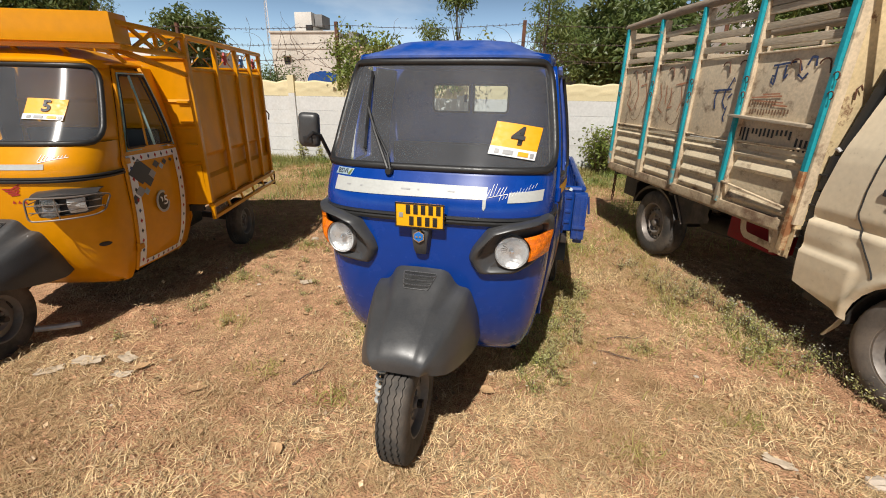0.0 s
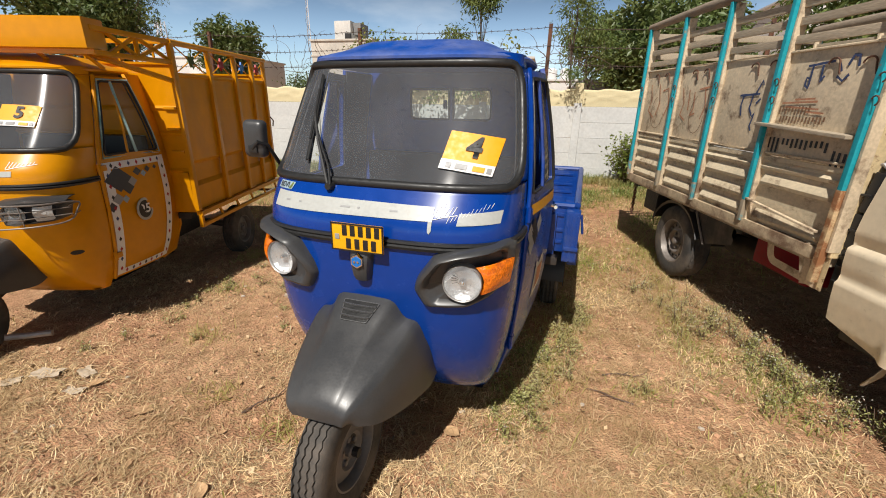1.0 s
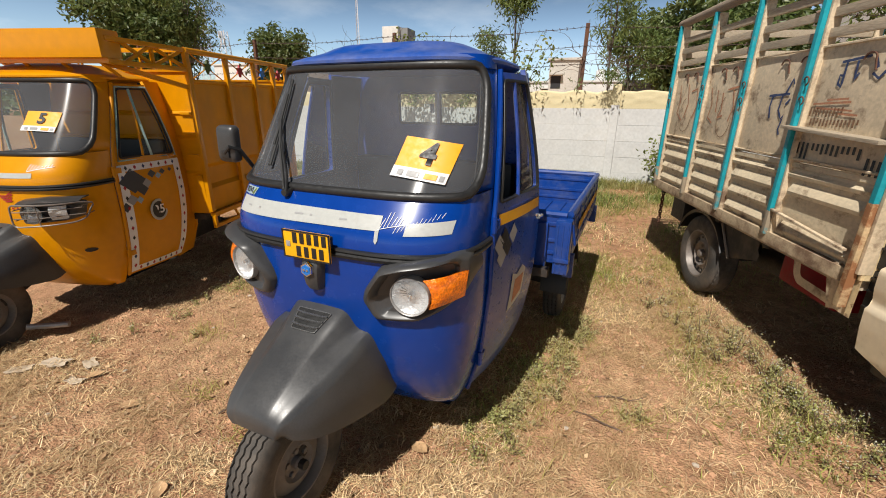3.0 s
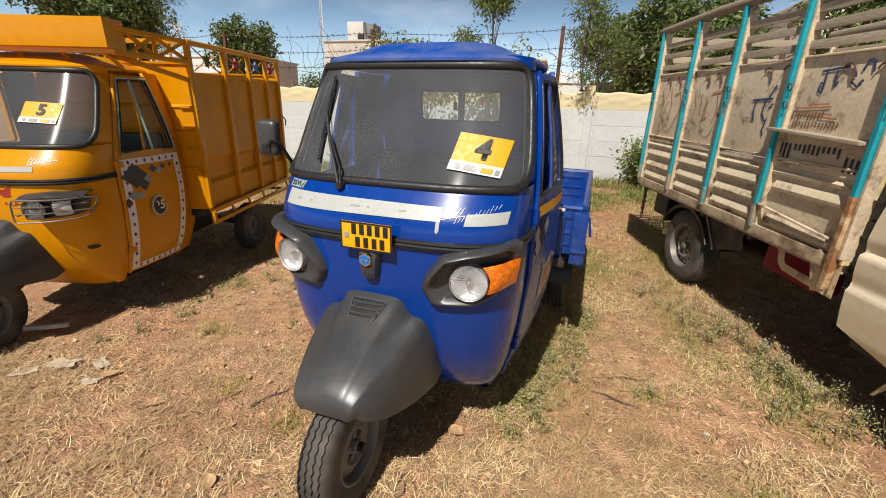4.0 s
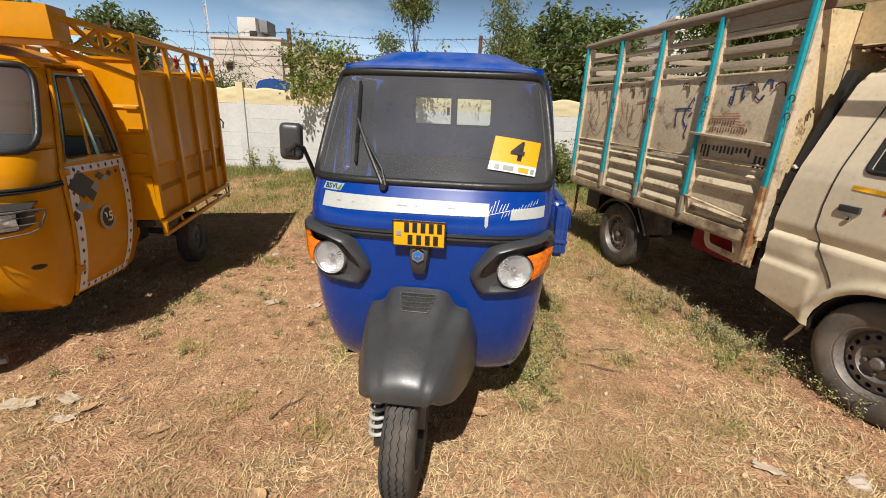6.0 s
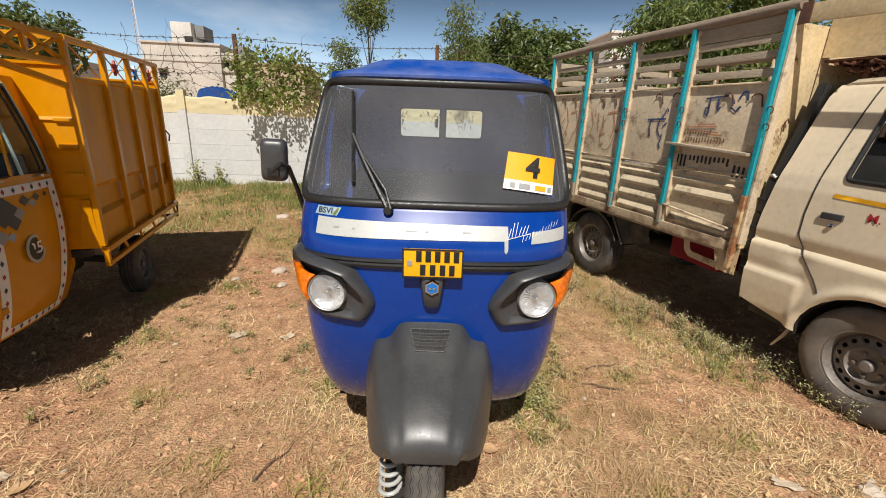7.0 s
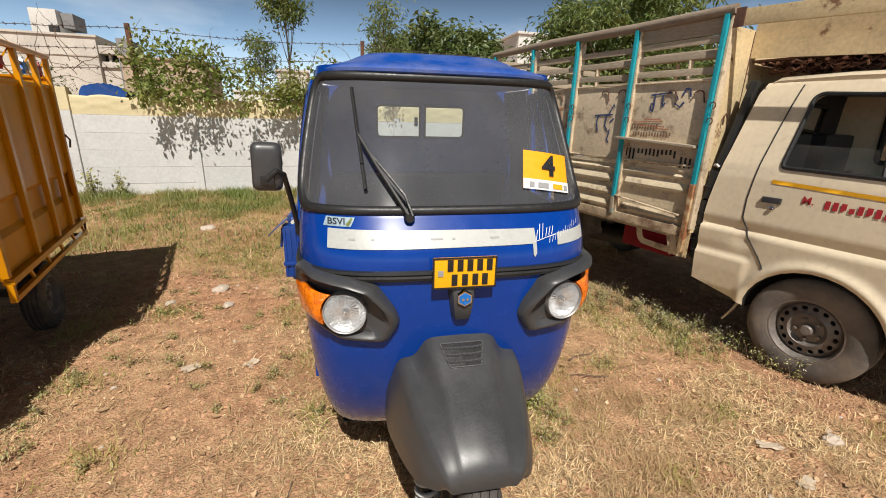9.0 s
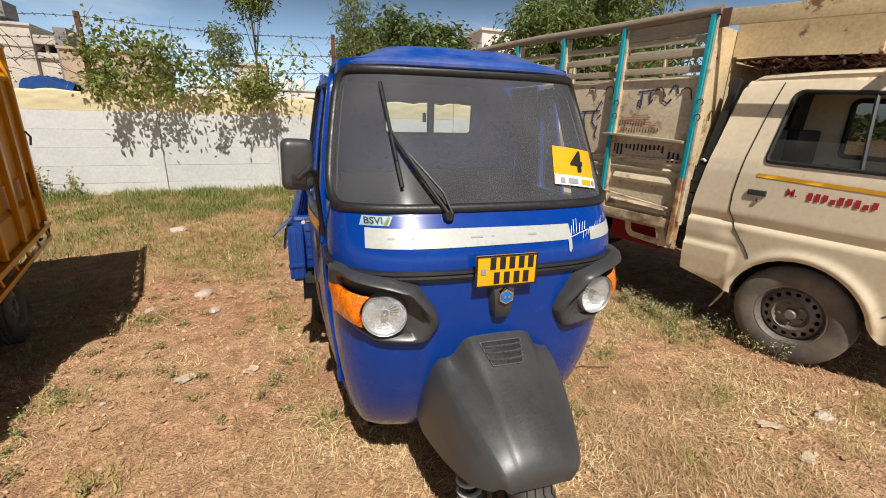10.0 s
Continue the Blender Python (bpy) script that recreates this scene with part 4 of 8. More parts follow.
    tube(bm, [(-0.36, 0.46, 1.08), (-0.22, 0.42, 1.10), (-0.08, 0.34, 1.04), (0.08, 0.34, 1.04), (0.22, 0.42, 1.10), (0.36, 0.46, 1.08)], 0.013, 8)
    part("handlebar", bm, IRON, root)
    # doors
    doors = {}
    for s in (1, -1):
        dr = new("door")
        dr.parent = root
        doors[s] = dr

        def edge(t0, t1, z):
            y0, y1 = interp(HINGE, z) + 0.022, smooth_interp(REAR_Y, z)
            return y0 + (y1 - y0) * t0, y0 + (y1 - y0) * t1

        zs = [0.30, 0.34, 0.42, 0.52, 0.64, 0.78, 0.92, 1.02, 1.10]
        front_e = [(edge(0, 1, z)[0], z) for z in zs]
        rear_e = [(edge(0, 1, z)[1], z) for z in zs]
        part("door_panel", patch(front_e + rear_e[::-1], lambda u, v: side_point(s, u, v, 0.004), step=0.05), door_paint, dr, face=(s, 0, 0))
        thick(dr.children[0], 0.02)
        zs2 = [1.10, 1.2, 1.3, 1.4, 1.5, 1.58, 1.615]
        fo, ro = [(edge(0, 1, z)[0], z) for z in zs2], [(edge(0, 1, z)[1], z) for z in zs2]
        outer = fo + ro[::-1]
        inner_f = [(edge(0.07, 0, z)[0], z) for z in (1.135, 1.25, 1.4, 1.52, 1.585)]
        inner_r = [(edge(0, 0.94, z)[1], z) for z in (1.135, 1.25, 1.4, 1.52, 1.585)]
        inner = rounded(inner_f + inner_r[::-1], 0.02, 2)
        fr = part("window_frame", patch(outer, lambda u, v: side_point(s, u, v, 0.003), [inner], 0.05), door_paint, dr, face=(s, 0, 0))
        thick(fr, 0.02)
        # dark sheets added behind the door skin to imitate its shaded inside
        thick(part("window_lining", patch(outer, lambda u, v: side_point(s, u, v, -0.021), [inner], 0.05), DARK, dr, "added dark inner sheet in place of cab shade", face=(s, 0, 0)), 0.006)
        thick(part("door_lining", patch(front_e + rear_e[::-1], lambda u, v: side_point(s, u, v, -0.020), step=0.08), DARK, dr, "added dark inner sheet in place of cab shade", face=(s, 0, 0)), 0.006)
        bm = bmesh.new()
        tube(bm, [side_point(s, u, v, 0.004) for u, v in inner], 0.008, 6, closed=True)
        part("window_seal", bm, RUBBER, dr)
        mid_line = [(edge(0.42, 0, z)[0], z) for z in (1.135, 1.25, 1.4, 1.585)]
        bm = bmesh.new()
        tube(bm, [side_point(s, u, v, -0.002) for u, v in mid_line], 0.008, 6)
        part("window_divider", bm, door_paint, dr)
        rear_pane = mid_line + inner_r[::-1]
        g = part("window_pane", patch(rear_pane, lambda u, v: side_point(s, u, v, -0.006), step=0.08), GLASS_DOOR, dr, "dusty sliding side glass")
        g.visible_shadow = False
        # rear corner post of the cab, behind the door
        bm = bmesh.new()
        loft([[side_point(s, smooth_interp(REAR_Y, z) + 0.006, z, 0.0), (s * (smooth_interp(REAR_X, z) - 0.04), 1.085 - 0.06 * max(0, z - 1.1), z)] for z in (0.28, 0.4, 0.55, 0.75, 0.95, 1.1, 1.3, 1.5, 1.64)], bm=bm)
        thick(part("corner_post", bm, door_paint, root, face=(s, 0, 0)), 0.02)
        # added dark sheet, shade for the inner face of the post
        bm = bmesh.new()
        loft([[side_point(s, smooth_interp(REAR_Y, z) - 0.01, z, -0.03), (s * (smooth_interp(REAR_X, z) - 0.07), 1.060 - 0.06 * max(0, z - 1.1), z)] for z in (0.28, 0.4, 0.55, 0.75, 0.95, 1.1, 1.3, 1.5, 1.63)], bm=bm)
        thick(part("post_lining", bm, DARK, root, "added dark inner sheet in place of cab shade", face=(s, 0, 0)), 0.004)
    return doors


def mudguard(root):
    """The broad moulded plastic front mudguard: louvred crest, flared shoulders, soft ridges and dropping wings."""
    # along the guard: crest middle, crest edge, notch, shoulder ridge, wing, wing's lower edge
    keys = (0.0, 0.2, 0.4, 0.6, 0.8, 0.92, 0.97, 1.0)
    mid_y = (0.060, -0.008, -0.082, -0.165, -0.255, -0.318, -0.343, -0.338)
    mid_z = (0.792, 0.758, 0.714, 0.668, 0.618, 0.573, 0.533, 0.486)
    edge_x = (0.118, 0.108, 0.090, 0.078, 0.072, 0.066, 0.060, 0.050)
    edge_z = (0.788, 0.753, 0.707, 0.661, 0.612, 0.568, 0.531, 0.486)
    notch_x = (0.158, 0.145, 0.124, 0.105, 0.094, 0.084, 0.078, 0.068)
    notch_z = (0.708, 0.692, 0.670, 0.646, 0.603, 0.561, 0.526, 0.486)
    ridge_x = (0.212, 0.208, 0.197, 0.177, 0.147, 0.122, 0.107, 0.096)
    ridge_z = (0.694, 0.684, 0.654, 0.620, 0.583, 0.550, 0.518, 0.484)
    wing_x = (0.252, 0.246, 0.230, 0.208, 0.176, 0.147, 0.122, 0.103)
    wing_z = (0.560, 0.534, 0.518, 0.512, 0.508, 0.504, 0.494, 0.482)
    wing_y = (0.035, 0.035, 0.030, 0.015, 0.005, 0.018, 0.026, 0.022)
    low_x = (0.256, 0.250, 0.236, 0.214, 0.184, 0.156, 0.130, 0.108)
    low_z = (0.420, 0.390, 0.396, 0.416, 0.446, 0.468, 0.476, 0.480)
    low_y = (0.105, 0.095, 0.078, 0.045, 0.020, 0.030, 0.034, 0.030)

    def at(u, table):
        return smooth_interp(list(zip(keys, table)), u)

    def soften(line, k):
        """Cut each corner twice."""
        for _ in range(2):
            out = [line[0]]
            for p, q in zip(line, line[1:]):
                out += [p.lerp(q, k), p.lerp(q, 1 - k)]
            line = out + [line[-1]]
        return line

    rows = []
    for j in range(57):
        u = j / 56
        y = at(u, mid_y)
        half = [Vector((at(u, edge_x), y, at(u, edge_z))), Vector((at(u, notch_x), y + 0.002, at(u, notch_z))), Vector((at(u, ridge_x), y - 0.006 * (1 - u), at(u, ridge_z))), Vector((at(u, wing_x), y + at(u, wing_y), at(u, wing_z))), Vector((at(u, low_x), y + at(u, low_y), at(u, low_z)))]
        line = [Vector((-p.x, p.y, p.z)) for p in half[::-1]] + [Vector((0, y, at(u, mid_z)))] + half
        rows.append(soften(line, 0.17))
    g = part("mudguard", loft(rows), PLASTIC, root, "grey-black moulded plastic front mudguard", face=(0, -1, 1), angle=75)
    thick(g, 0.008)

    def crest(x, u, out):
        s = Vector((0, -0.66, 0.75)) * out
        return Vector((x, at(u, mid_y), at(u, mid_z) + (at(u, edge_z) - at(u, mid_z)) * abs(x) / 0.1)) + s

    # bowed louvre blades over a black patch that stands for the recess's shade
    back = rounded([(-0.074, 0.165), (0.074, 0.165), (0.052, 0.375), (-0.052, 0.375)], 0.012)
    part("louvre_recess", patch(back, lambda x, u: crest(x, u, 0.0015), step=0.02), RUBBER, g)
    for k in range(3):
        u = 0.205 + 0.058 * k
        w = 0.070 - 0.0055 * k
        rows = []
        for i in range(13):
            x = w * (i / 6 - 1)
            bow = 0.016 * (1 - (x / w) ** 2)
            rows.append([crest(x, u + bow - 0.010, 0.002), crest(x, u + bow, 0.010), crest(x, u + bow + 0.008, 0.012), crest(x, u + bow + 0.016, 0.003)])
        # edge highlight put into the blade's lighter grey
        part("louvre", loft(rows), PLASTIC_GLINT, g, angle=30)
    # lighter tube round the patch, a painted highlight
    bm = bmesh.new()
    tube(bm, [crest(x, u, 0.004) for x, u in back], 0.0022, 6, closed=True)
    part("louvre_rim", bm, PLASTIC_GLINT, g)
    return g


def undercarriage(root, zr, zc):
    """Chassis rails, cross members, axle tubes and the engine box under the load."""
    for s in (1, -1):
        bm = bmesh.new()
        beam(bm, (s * 0.30, 0.85, zr), (s * 0.30, 2.55, zr + 0.08), 0.06, 0.10, bevel=0.006)
        part("chassis_rail", bm, IRON, root)
        bm = bmesh.new()
        beam(bm, (s * 0.60, 1.92, 0.235), (s * 0.10, 1.92, 0.30), 0.05, 0.05, bevel=0.006)
        part("axle_tube", bm, IRON, root)
    for y in (1.08, 1.5, 2.0, 2.5):
        bm = bmesh.new()
        beam(bm, (-0.66, y, zc), (0.66, y, zc), 0.05, 0.05, bevel=0.005)
        part("cross_member", bm, IRON, root)
    bm = bmesh.new()
    box(bm, -0.30, 0.30, 1.15, 1.75, zr - 0.15, zr + 0.10, 0.04)
    part("engine", bm, IRON, root)


def shock(root, x, y):
    """Front spring strut beside the wheel."""
    bm = bmesh.new()
    pts = []
    for k in range(120):
        t = k / 119
        a = t * 2 * math.pi * 8
        pts.append((x + 0.037 * math.cos(a), y - 0.035 + 0.07 * t + 0.037 * math.sin(a), 0.17 + 0.27 * t))
    tube(bm, pts, 0.0082, 8)
    s = part("spring", bm, WHITE_STRIP, root, "pale coil spring")
    bm = bmesh.new()
    tube(bm, [(x, y - 0.045, 0.13), (x, y + 0.05, 0.56)], 0.020, 10)
    tube(bm, [(x, y - 0.04, 0.15), (x * 0.3, y - 0.06, 0.225)], 0.018, 8)
    part("strut", bm, IRON, root)
    return s

# ---- the blue pick-up three-wheeler ----
blue = thing("cargo_three_wheeler", pose(0.062, 1.847, 0, 0.5, 0, -5.1), "blue three-wheeled pick-up with black mudguard and open cargo bed", "three-wheeler", group="parked three-wheelers")
blue_doors = trike_cab(blue, BLUE, BLUE_MUDDY, BLUE_DUSTY)
for s in (1, -1):
    lamp(blue, s)
mudguard(blue)
shock(blue, -0.130, -0.115)
wheel("front_wheel", blue, pose(0, -0.20, 0.245), 0.245, 0.125, rim_r=0.56, rim=WHEEL_GREY)
for s in (1, -1):
    wheel("rear_wheel", blue, pose(s * 0.60, 1.92, 0.235, 0, 0, 0 if s > 0 else 180), 0.245, 0.125, rim_r=0.56, rim=ALU)
bm = bmesh.new()
beam(bm, (0, -0.19, 0.245), (0, 0.25, 0.42), 0.05, 0.06, bevel=0.01)
tube(bm, [(-0.07, -0.20, 0.245), (0.07, -0.20, 0.245)], 0.018, 8)
part("front_fork", bm, IRON, blue)




# number plate with bars for its two lines
bm = bmesh.new()
box(bm, -0.104, 0.104, -0.014, -0.008, 0.968, 1.072, 0.004)
plate = part("number_plate", bm, PLATE, blue, "yellow number plate with black characters")
bm = bmesh.new()
for x0, x1, z0, z1 in ((-0.104, 0.104, 1.067, 1.072), (-0.104, 0.104, 0.968, 0.973), (-0.104, -0.099, 0.968, 1.072), (0.099, 0.104, 0.968, 1.072)):
    box(bm, x0, x1, -0.0165, -0.0135, z0, z1)
part("plate_rim", bm, BLACK_PRINT, plate)
for z, xs in ((1.045, (-0.048, -0.016, 0.016, 0.048, 0.080)), (0.997, (-0.034, 0.000, 0.034, 0.066, 0.066))):
    for x in xs[:5 if z > 1 else 4]:
        bm = bmesh.new()
        box(bm, x - 0.0095, x + 0.0095, -0.0165, -0.0135, z - 0.019, z + 0.019, 0.001)
        part("plate_bar", bm, BLACK_PRINT, plate)
bm = bmesh.new()
box(bm, -0.088, -0.070, -0.0165, -0.0135, 1.01, 1.03, 0.002)
part("plate_mark", bm, PRINT_GREY, plate)
bm = bmesh.new()
box(bm, -0.085, 0.085, -0.009, 0.03, 0.985, 1.055, 0.004)
part("plate_bracket", bm, IRON, blue)
# badge block under the plate
bm = bmesh.new()
rows = []
for z, w, o in ((0.985, 0.046, 0.016), (0.965, 0.047, 0.030), (0.935, 0.045, 0.040), (0.90, 0.040, 0.040), (0.870, 0.036, 0.036), (0.850, 0.030, 0.026), (0.843, 0.020, 0.005)):
    rows.append([nose_point(x * w, z, 0.0) + Vector((0, -o * (1 - abs(x) ** 6), 0)) for x in (-1, -0.92, -0.75, -0.4, 0, 0.4, 0.75, 0.92, 1)])
badge_block = part("badge_block", loft(rows), PLASTIC, blue, "black plastic badge block")
thick(badge_block, 0.02)
bm = bmesh.new()
hexa = [(0.026 * math.sin(math.pi / 3 * k), 0.026 * math.cos(math.pi / 3 * k)) for k in range(6)]
loft([[(x, -0.012, 0.937 + z) for x, z in hexa], [(x, -0.026, 0.934 + z) for x, z in hexa]], closed=True, cap=True, bm=bm)
badge = part("badge", bm, CHROME, badge_block, smooth=False)
bm = bmesh.new()
loft([[(x * 0.84, -0.024, 0.934 + z * 0.84) for x, z in hexa], [(x * 0.8, -0.028, 0.934 + z * 0.8) for x, z in hexa]], closed=True, cap=True, bm=bm)
part("badge_field", bm, BADGE_BLUE, badge, smooth=False)
bm = bmesh.new()
for x in (-0.007, 0.007):
    spin(bm, [(0, 0.0045), (0.003, 0.0045), (0.003, 0.0004)], 12, pose(x, -0.0275, 0.934, 0, 0, -90))
part("badge_mark", bm, CHROME, badge)

# tape, emblems and lettering on the nose panel
tape = part("reflective_tape", patch([(-0.428, 1.086), (0.262, 1.091), (0.262, 1.137), (-0.425, 1.143)], lambda u, v: nose_point(u, v, 0.0025), step=0.025), WHITE_STRIP, blue, "scuffed white reflective tape")
part("reflective_tape", patch([(0.346, 1.080), (0.484, 1.083), (0.488, 1.125), (0.350, 1.118)], lambda u, v: nose_point(u, v, 0.0025), step=0.025), WHITE_STRIP, blue)
part("tape_shred", patch([(0.248, 1.091), (0.262, 1.091), (0.262, 1.060), (0.255, 1.048), (0.249, 1.056)], lambda u, v: nose_point(u, v, 0.003), step=0.02), WHITE_STRIP, blue)
for u0, u1 in ((-0.36, -0.34), (-0.29, -0.28), (-0.10, -0.06), (-0.03, -0.02), (0.10, 0.13)):
    part("tape_print", patch([(u0, 1.113), (u1, 1.113), (u1, 1.118), (u0, 1.118)], lambda u, v: nose_point(u, v, 0.0045), step=0.02), PRINT_GREY, tape)
part("emblem_script", strokes([[(0.262 + 0.013 * k, 1.100 + 0.003 * k), (0.274 + 0.013 * k, (1.146 if k in (1, 2) else 1.130) + 0.002 * k)] for k in range(6)] + [[(0.256, 1.096), (0.300, 1.106), (0.345, 1.114)]], 0.0022, lambda u, v: nose_point(u, v, 0.003)), WHITE_PRINT, blue, "white slanted emblem")
part("emblem_line", strokes([[(0.312 + 0.0125 * k, 1.088 + 0.0042 * k), (0.320 + 0.0125 * k, (1.104 if k % 3 else 1.110) + 0.0042 * k)] for k in range(12)], 0.0015, lambda u, v: nose_point(u, v, 0.0034)), WHITE_PRINT, blue)
bs = part("emission_sticker", patch([(-0.440, 1.149), (-0.352, 1.149), (-0.338, 1.176), (-0.430, 1.177)], lambda u, v: nose_point(u, v, 0.0025), step=0.02), STICKER_GREY, blue, "small blue-grey emission sticker")
writing("BSVI", 0.026, lambda u, v: nose_point(-0.398 + u, 1.163 + v, 0.0045), BLACK_PRINT, bs, "letters", 0.055)
part("leaf_mark", strokes([[(-0.366, 1.153), (-0.348, 1.174)], [(-0.362, 1.152), (-0.352, 1.166)]], 0.007, lambda u, v: nose_point(u, v, 0.0045)), LEAF_CREEPER, bs)
sticker(blue, 0.352, 1.314, 0.194, 0.148, "4", -9)

# wiper
bm = bmesh.new()
spin(bm, [(-0.01, 0.018), (0.022, 0.017), (0.030, 0.012), (0.030, 0.0004)], 16, Matrix.Translation(nose_point(-0.165, 1.178)) @ pose(0, 0, 0, 0, 0, -90))
wiper = part("wiper", bm, RUBBER, blue, "black windscreen wiper")
piv, knee, tip = nose_point(-0.165, 1.182, 0.028), nose_point(-0.262, 1.335, 0.035), nose_point(-0.318, 1.43, 0.028)
bm = bmesh.new()
tube(bm, [piv, piv.lerp(knee, 0.5), knee, tip], 0.0065, 6)
tube(bm, [piv + Vector((0.010, 0, 0.004)), piv.lerp(knee, 0.35) + Vector((0.022, -0.004, 0.012)), piv.lerp(knee, 0.75) + Vector((0.014, -0.004, 0.008)), knee.lerp(tip, 0.5)], 0.0048, 6)
part("wiper_arm", bm, RUBBER, wiper)
bm = bmesh.new()
a, b = nose_point(-0.335, 1.585, 0.014), nose_point(-0.300, 1.262, 0.014)
tube(bm, [nose_point(-0.335 + 0.035 * t, 1.585 - 0.323 * t, 0.020) for t in (0, 0.25, 0.5, 0.75, 1)], 0.0065, 6)
tube(bm, [nose_point(-0.329 + 0.02 * t, 1.53 - 0.19 * t, 0.029) for t in (0, 0.5, 1)], 0.0045, 6)
part("wiper_blade", bm, RUBBER, wiper)

# mirror on its bent arm
bm = bmesh.new()
mirror_at = pose(-0.612, 0.235, 1.325, 0, 2, 10)
outline = resample(rounded([(-0.047, -0.078), (0.047, -0.078), (0.047, 0.078), (-0.047, 0.078)], 0.024, 5), 0.012)
loft([[mirror_at @ Vector((u * k, y, v * k)) for u, v in outline] for y, k in ((-0.022, 0.05), (-0.022, 0.62), (-0.019, 0.82), (-0.011, 0.95), (0.0, 1.0), (0.018, 1.0), (0.019, 0.96), (0.016, 0.93))], closed=True, cap=True, bm=bm)
mirror = part("side_mirror", bm, PLASTIC, blue, "grey-black plastic rear-view mirror on a bent arm")
bm = bmesh.new()
box(bm, -0.038, 0.038, -0.002, 0.002, -0.068, 0.068, 0.0, pose(-0.609, 0.2555, 1.325, 0, 2, 10))
part("mirror_glass", bm, CHROME, mirror)
bm = bmesh.new()
tube(bm, [(-0.612, 0.212, 1.287), (-0.580, 0.210, 1.315), (-0.565, 0.25, 1.30), (-0.558, 0.32, 1.20), (-0.553, 0.37, 1.11), (-0.550, 0.39, 1.05)], 0.009, 8)
box(bm, -0.632, -0.588, 0.208, 0.226, 1.268, 1.300, 0.006)
part("mirror_arm", bm, RUBBER, mirror)

# door trim
for s in (1, -1):
    dr = blue_doors[s]
    part("door_tape", patch([(0.445, 1.045), (0.90, 1.040), (0.90, 1.085), (0.445, 1.090)], lambda u, v: side_point(s, u, v, 0.0075), step=0.05), YELLOW_TAPE, dr, "yellow reflective tape")
    for u0, z0, c in ((0.50, 0.985, BLACK_PRINT), (0.58, 0.985, PRINT_GREY), (0.455, 0.965, PRINT_GREY), (0.48, 0.905, PRINT_GREY), (0.53, 0.94, BLACK_PRINT)):
        part("door_diamond", patch([(u0, z0 - 0.045), (u0 + 0.04, z0), (u0, z0 + 0.045), (u0 - 0.04, z0)], lambda u, v: side_point(s, u, v, 0.0075), step=0.03), c, dr)
    part("door_label", patch([(0.60, 0.60), (0.75, 0.64), (0.77, 0.77), (0.72, 0.80), (0.66, 0.77), (0.61, 0.79)], lambda u, v: side_point(s, u, v, 0.0070), step=0.04), WHITE_STRIP, dr, "torn red and white label")
    part("label_field", patch([(0.635, 0.635), (0.73, 0.665), (0.745, 0.755), (0.64, 0.75)], lambda u, v: side_point(s, u, v, 0.0085), step=0.04), PRINT_RUST, dr)
    bm = bmesh.new()
    p = side_point(s, 0.86, 1.005, 0.02)
    tube(bm, [side_point(s, 0.88, 1.0, 0.0), side_point(s, 0.88, 1.0, 0.03), side_point(s, 0.80, 1.01, 0.035)], 0.009, 8)
    part("door_handle", bm, CHROME, dr)

# cargo bed
bed = new("cargo_bed")
bed.parent = blue
bed.location.x = 0.015
BX, BY0, BY1, BZ0, BZ1 = 0.720, 1.15, 2.72, 0.675, 0.965


def bed_side(x0, x1, y0, y1, along):
    """A pressed side board with a rolled rim and a sunken field."""
    bm = bmesh.new()
    if along == "y":
        box(bm, x0, x1, y0, y1, BZ0, BZ1 - 0.02, 0.004)
        tube(bm, [((x0 + x1) / 2, y0, BZ1 - 0.018), ((x0 + x1) / 2, y1, BZ1 - 0.018)], 0.02, 8)
        for z in (BZ0 + 0.05, BZ0 + 0.21):
            box(bm, x0 - 0.006, x1 + 0.006, y0 + 0.06, y1 - 0.06, z, z + 0.018, 0.004)
        for k in range(6):
            y = y0 + 0.08 + (y1 - y0 - 0.16) * k / 5
            box(bm, x0 - 0.007, x1 + 0.007, y - 0.014, y + 0.014, BZ0 + 0.03, BZ1 - 0.03, 0.004)
    else:
        box(bm, x0, x1, y0, y1, BZ0, BZ1 - 0.02, 0.004)
        tube(bm, [(x0, (y0 + y1) / 2, BZ1 - 0.018), (x1, (y0 + y1) / 2, BZ1 - 0.018)], 0.02, 8)
        for z in (BZ0 + 0.05, BZ0 + 0.12, BZ0 + 0.21):
            box(bm, x0 + 0.05, x1 - 0.05, y0 - 0.007, y1 + 0.007, z, z + 0.02, 0.004)
    return bm


for s in (1, -1):
    sb = part("side_board", bed_side(s * BX - 0.012, s * BX + 0.012, BY0 + 0.02, BY1, "y"), BLUE_BED, bed)
    bm = bmesh.new()
    x = s * (BX + 0.0215)
    box(bm, x - 0.0015, x + 0.0015, BY0 + 0.3, BY1 - 0.12, 0.80, 0.845)
    part("side_tape", bm, YELLOW_TAPE, sb)
    for y in (BY0 + 0.10, BY1 - 0.10):
        bm = bmesh.new()
        box(bm, s * BX - 0.02, s * BX + 0.035, y - 0.02, y + 0.02, BZ0 - 0.11, BZ0 + 0.03, 0.006)
        tube(bm, [(s * (BX + 0.02), y - 0.035, BZ0 - 0.02), (s * (BX + 0.02), y + 0.035, BZ0 - 0.02)], 0.011, 8)
        part("side_hinge", bm, BLUE_BED, bed)
part("front_board", bed_side(-BX + 0.012, BX - 0.012, BY0 - 0.012, BY0 + 0.012, "x"), BLUE_BED, bed)
part("tail_board", bed_side(-BX + 0.012, BX - 0.012, BY1 - 0.012, BY1 + 0.012, "x"), BLUE_BED, bed)
bm = bmesh.new()
box(bm, -BX + 0.014, BX - 0.014, BY0 + 0.014, BY1 - 0.014, BZ0 - 0.01, BZ0 + 0.02)
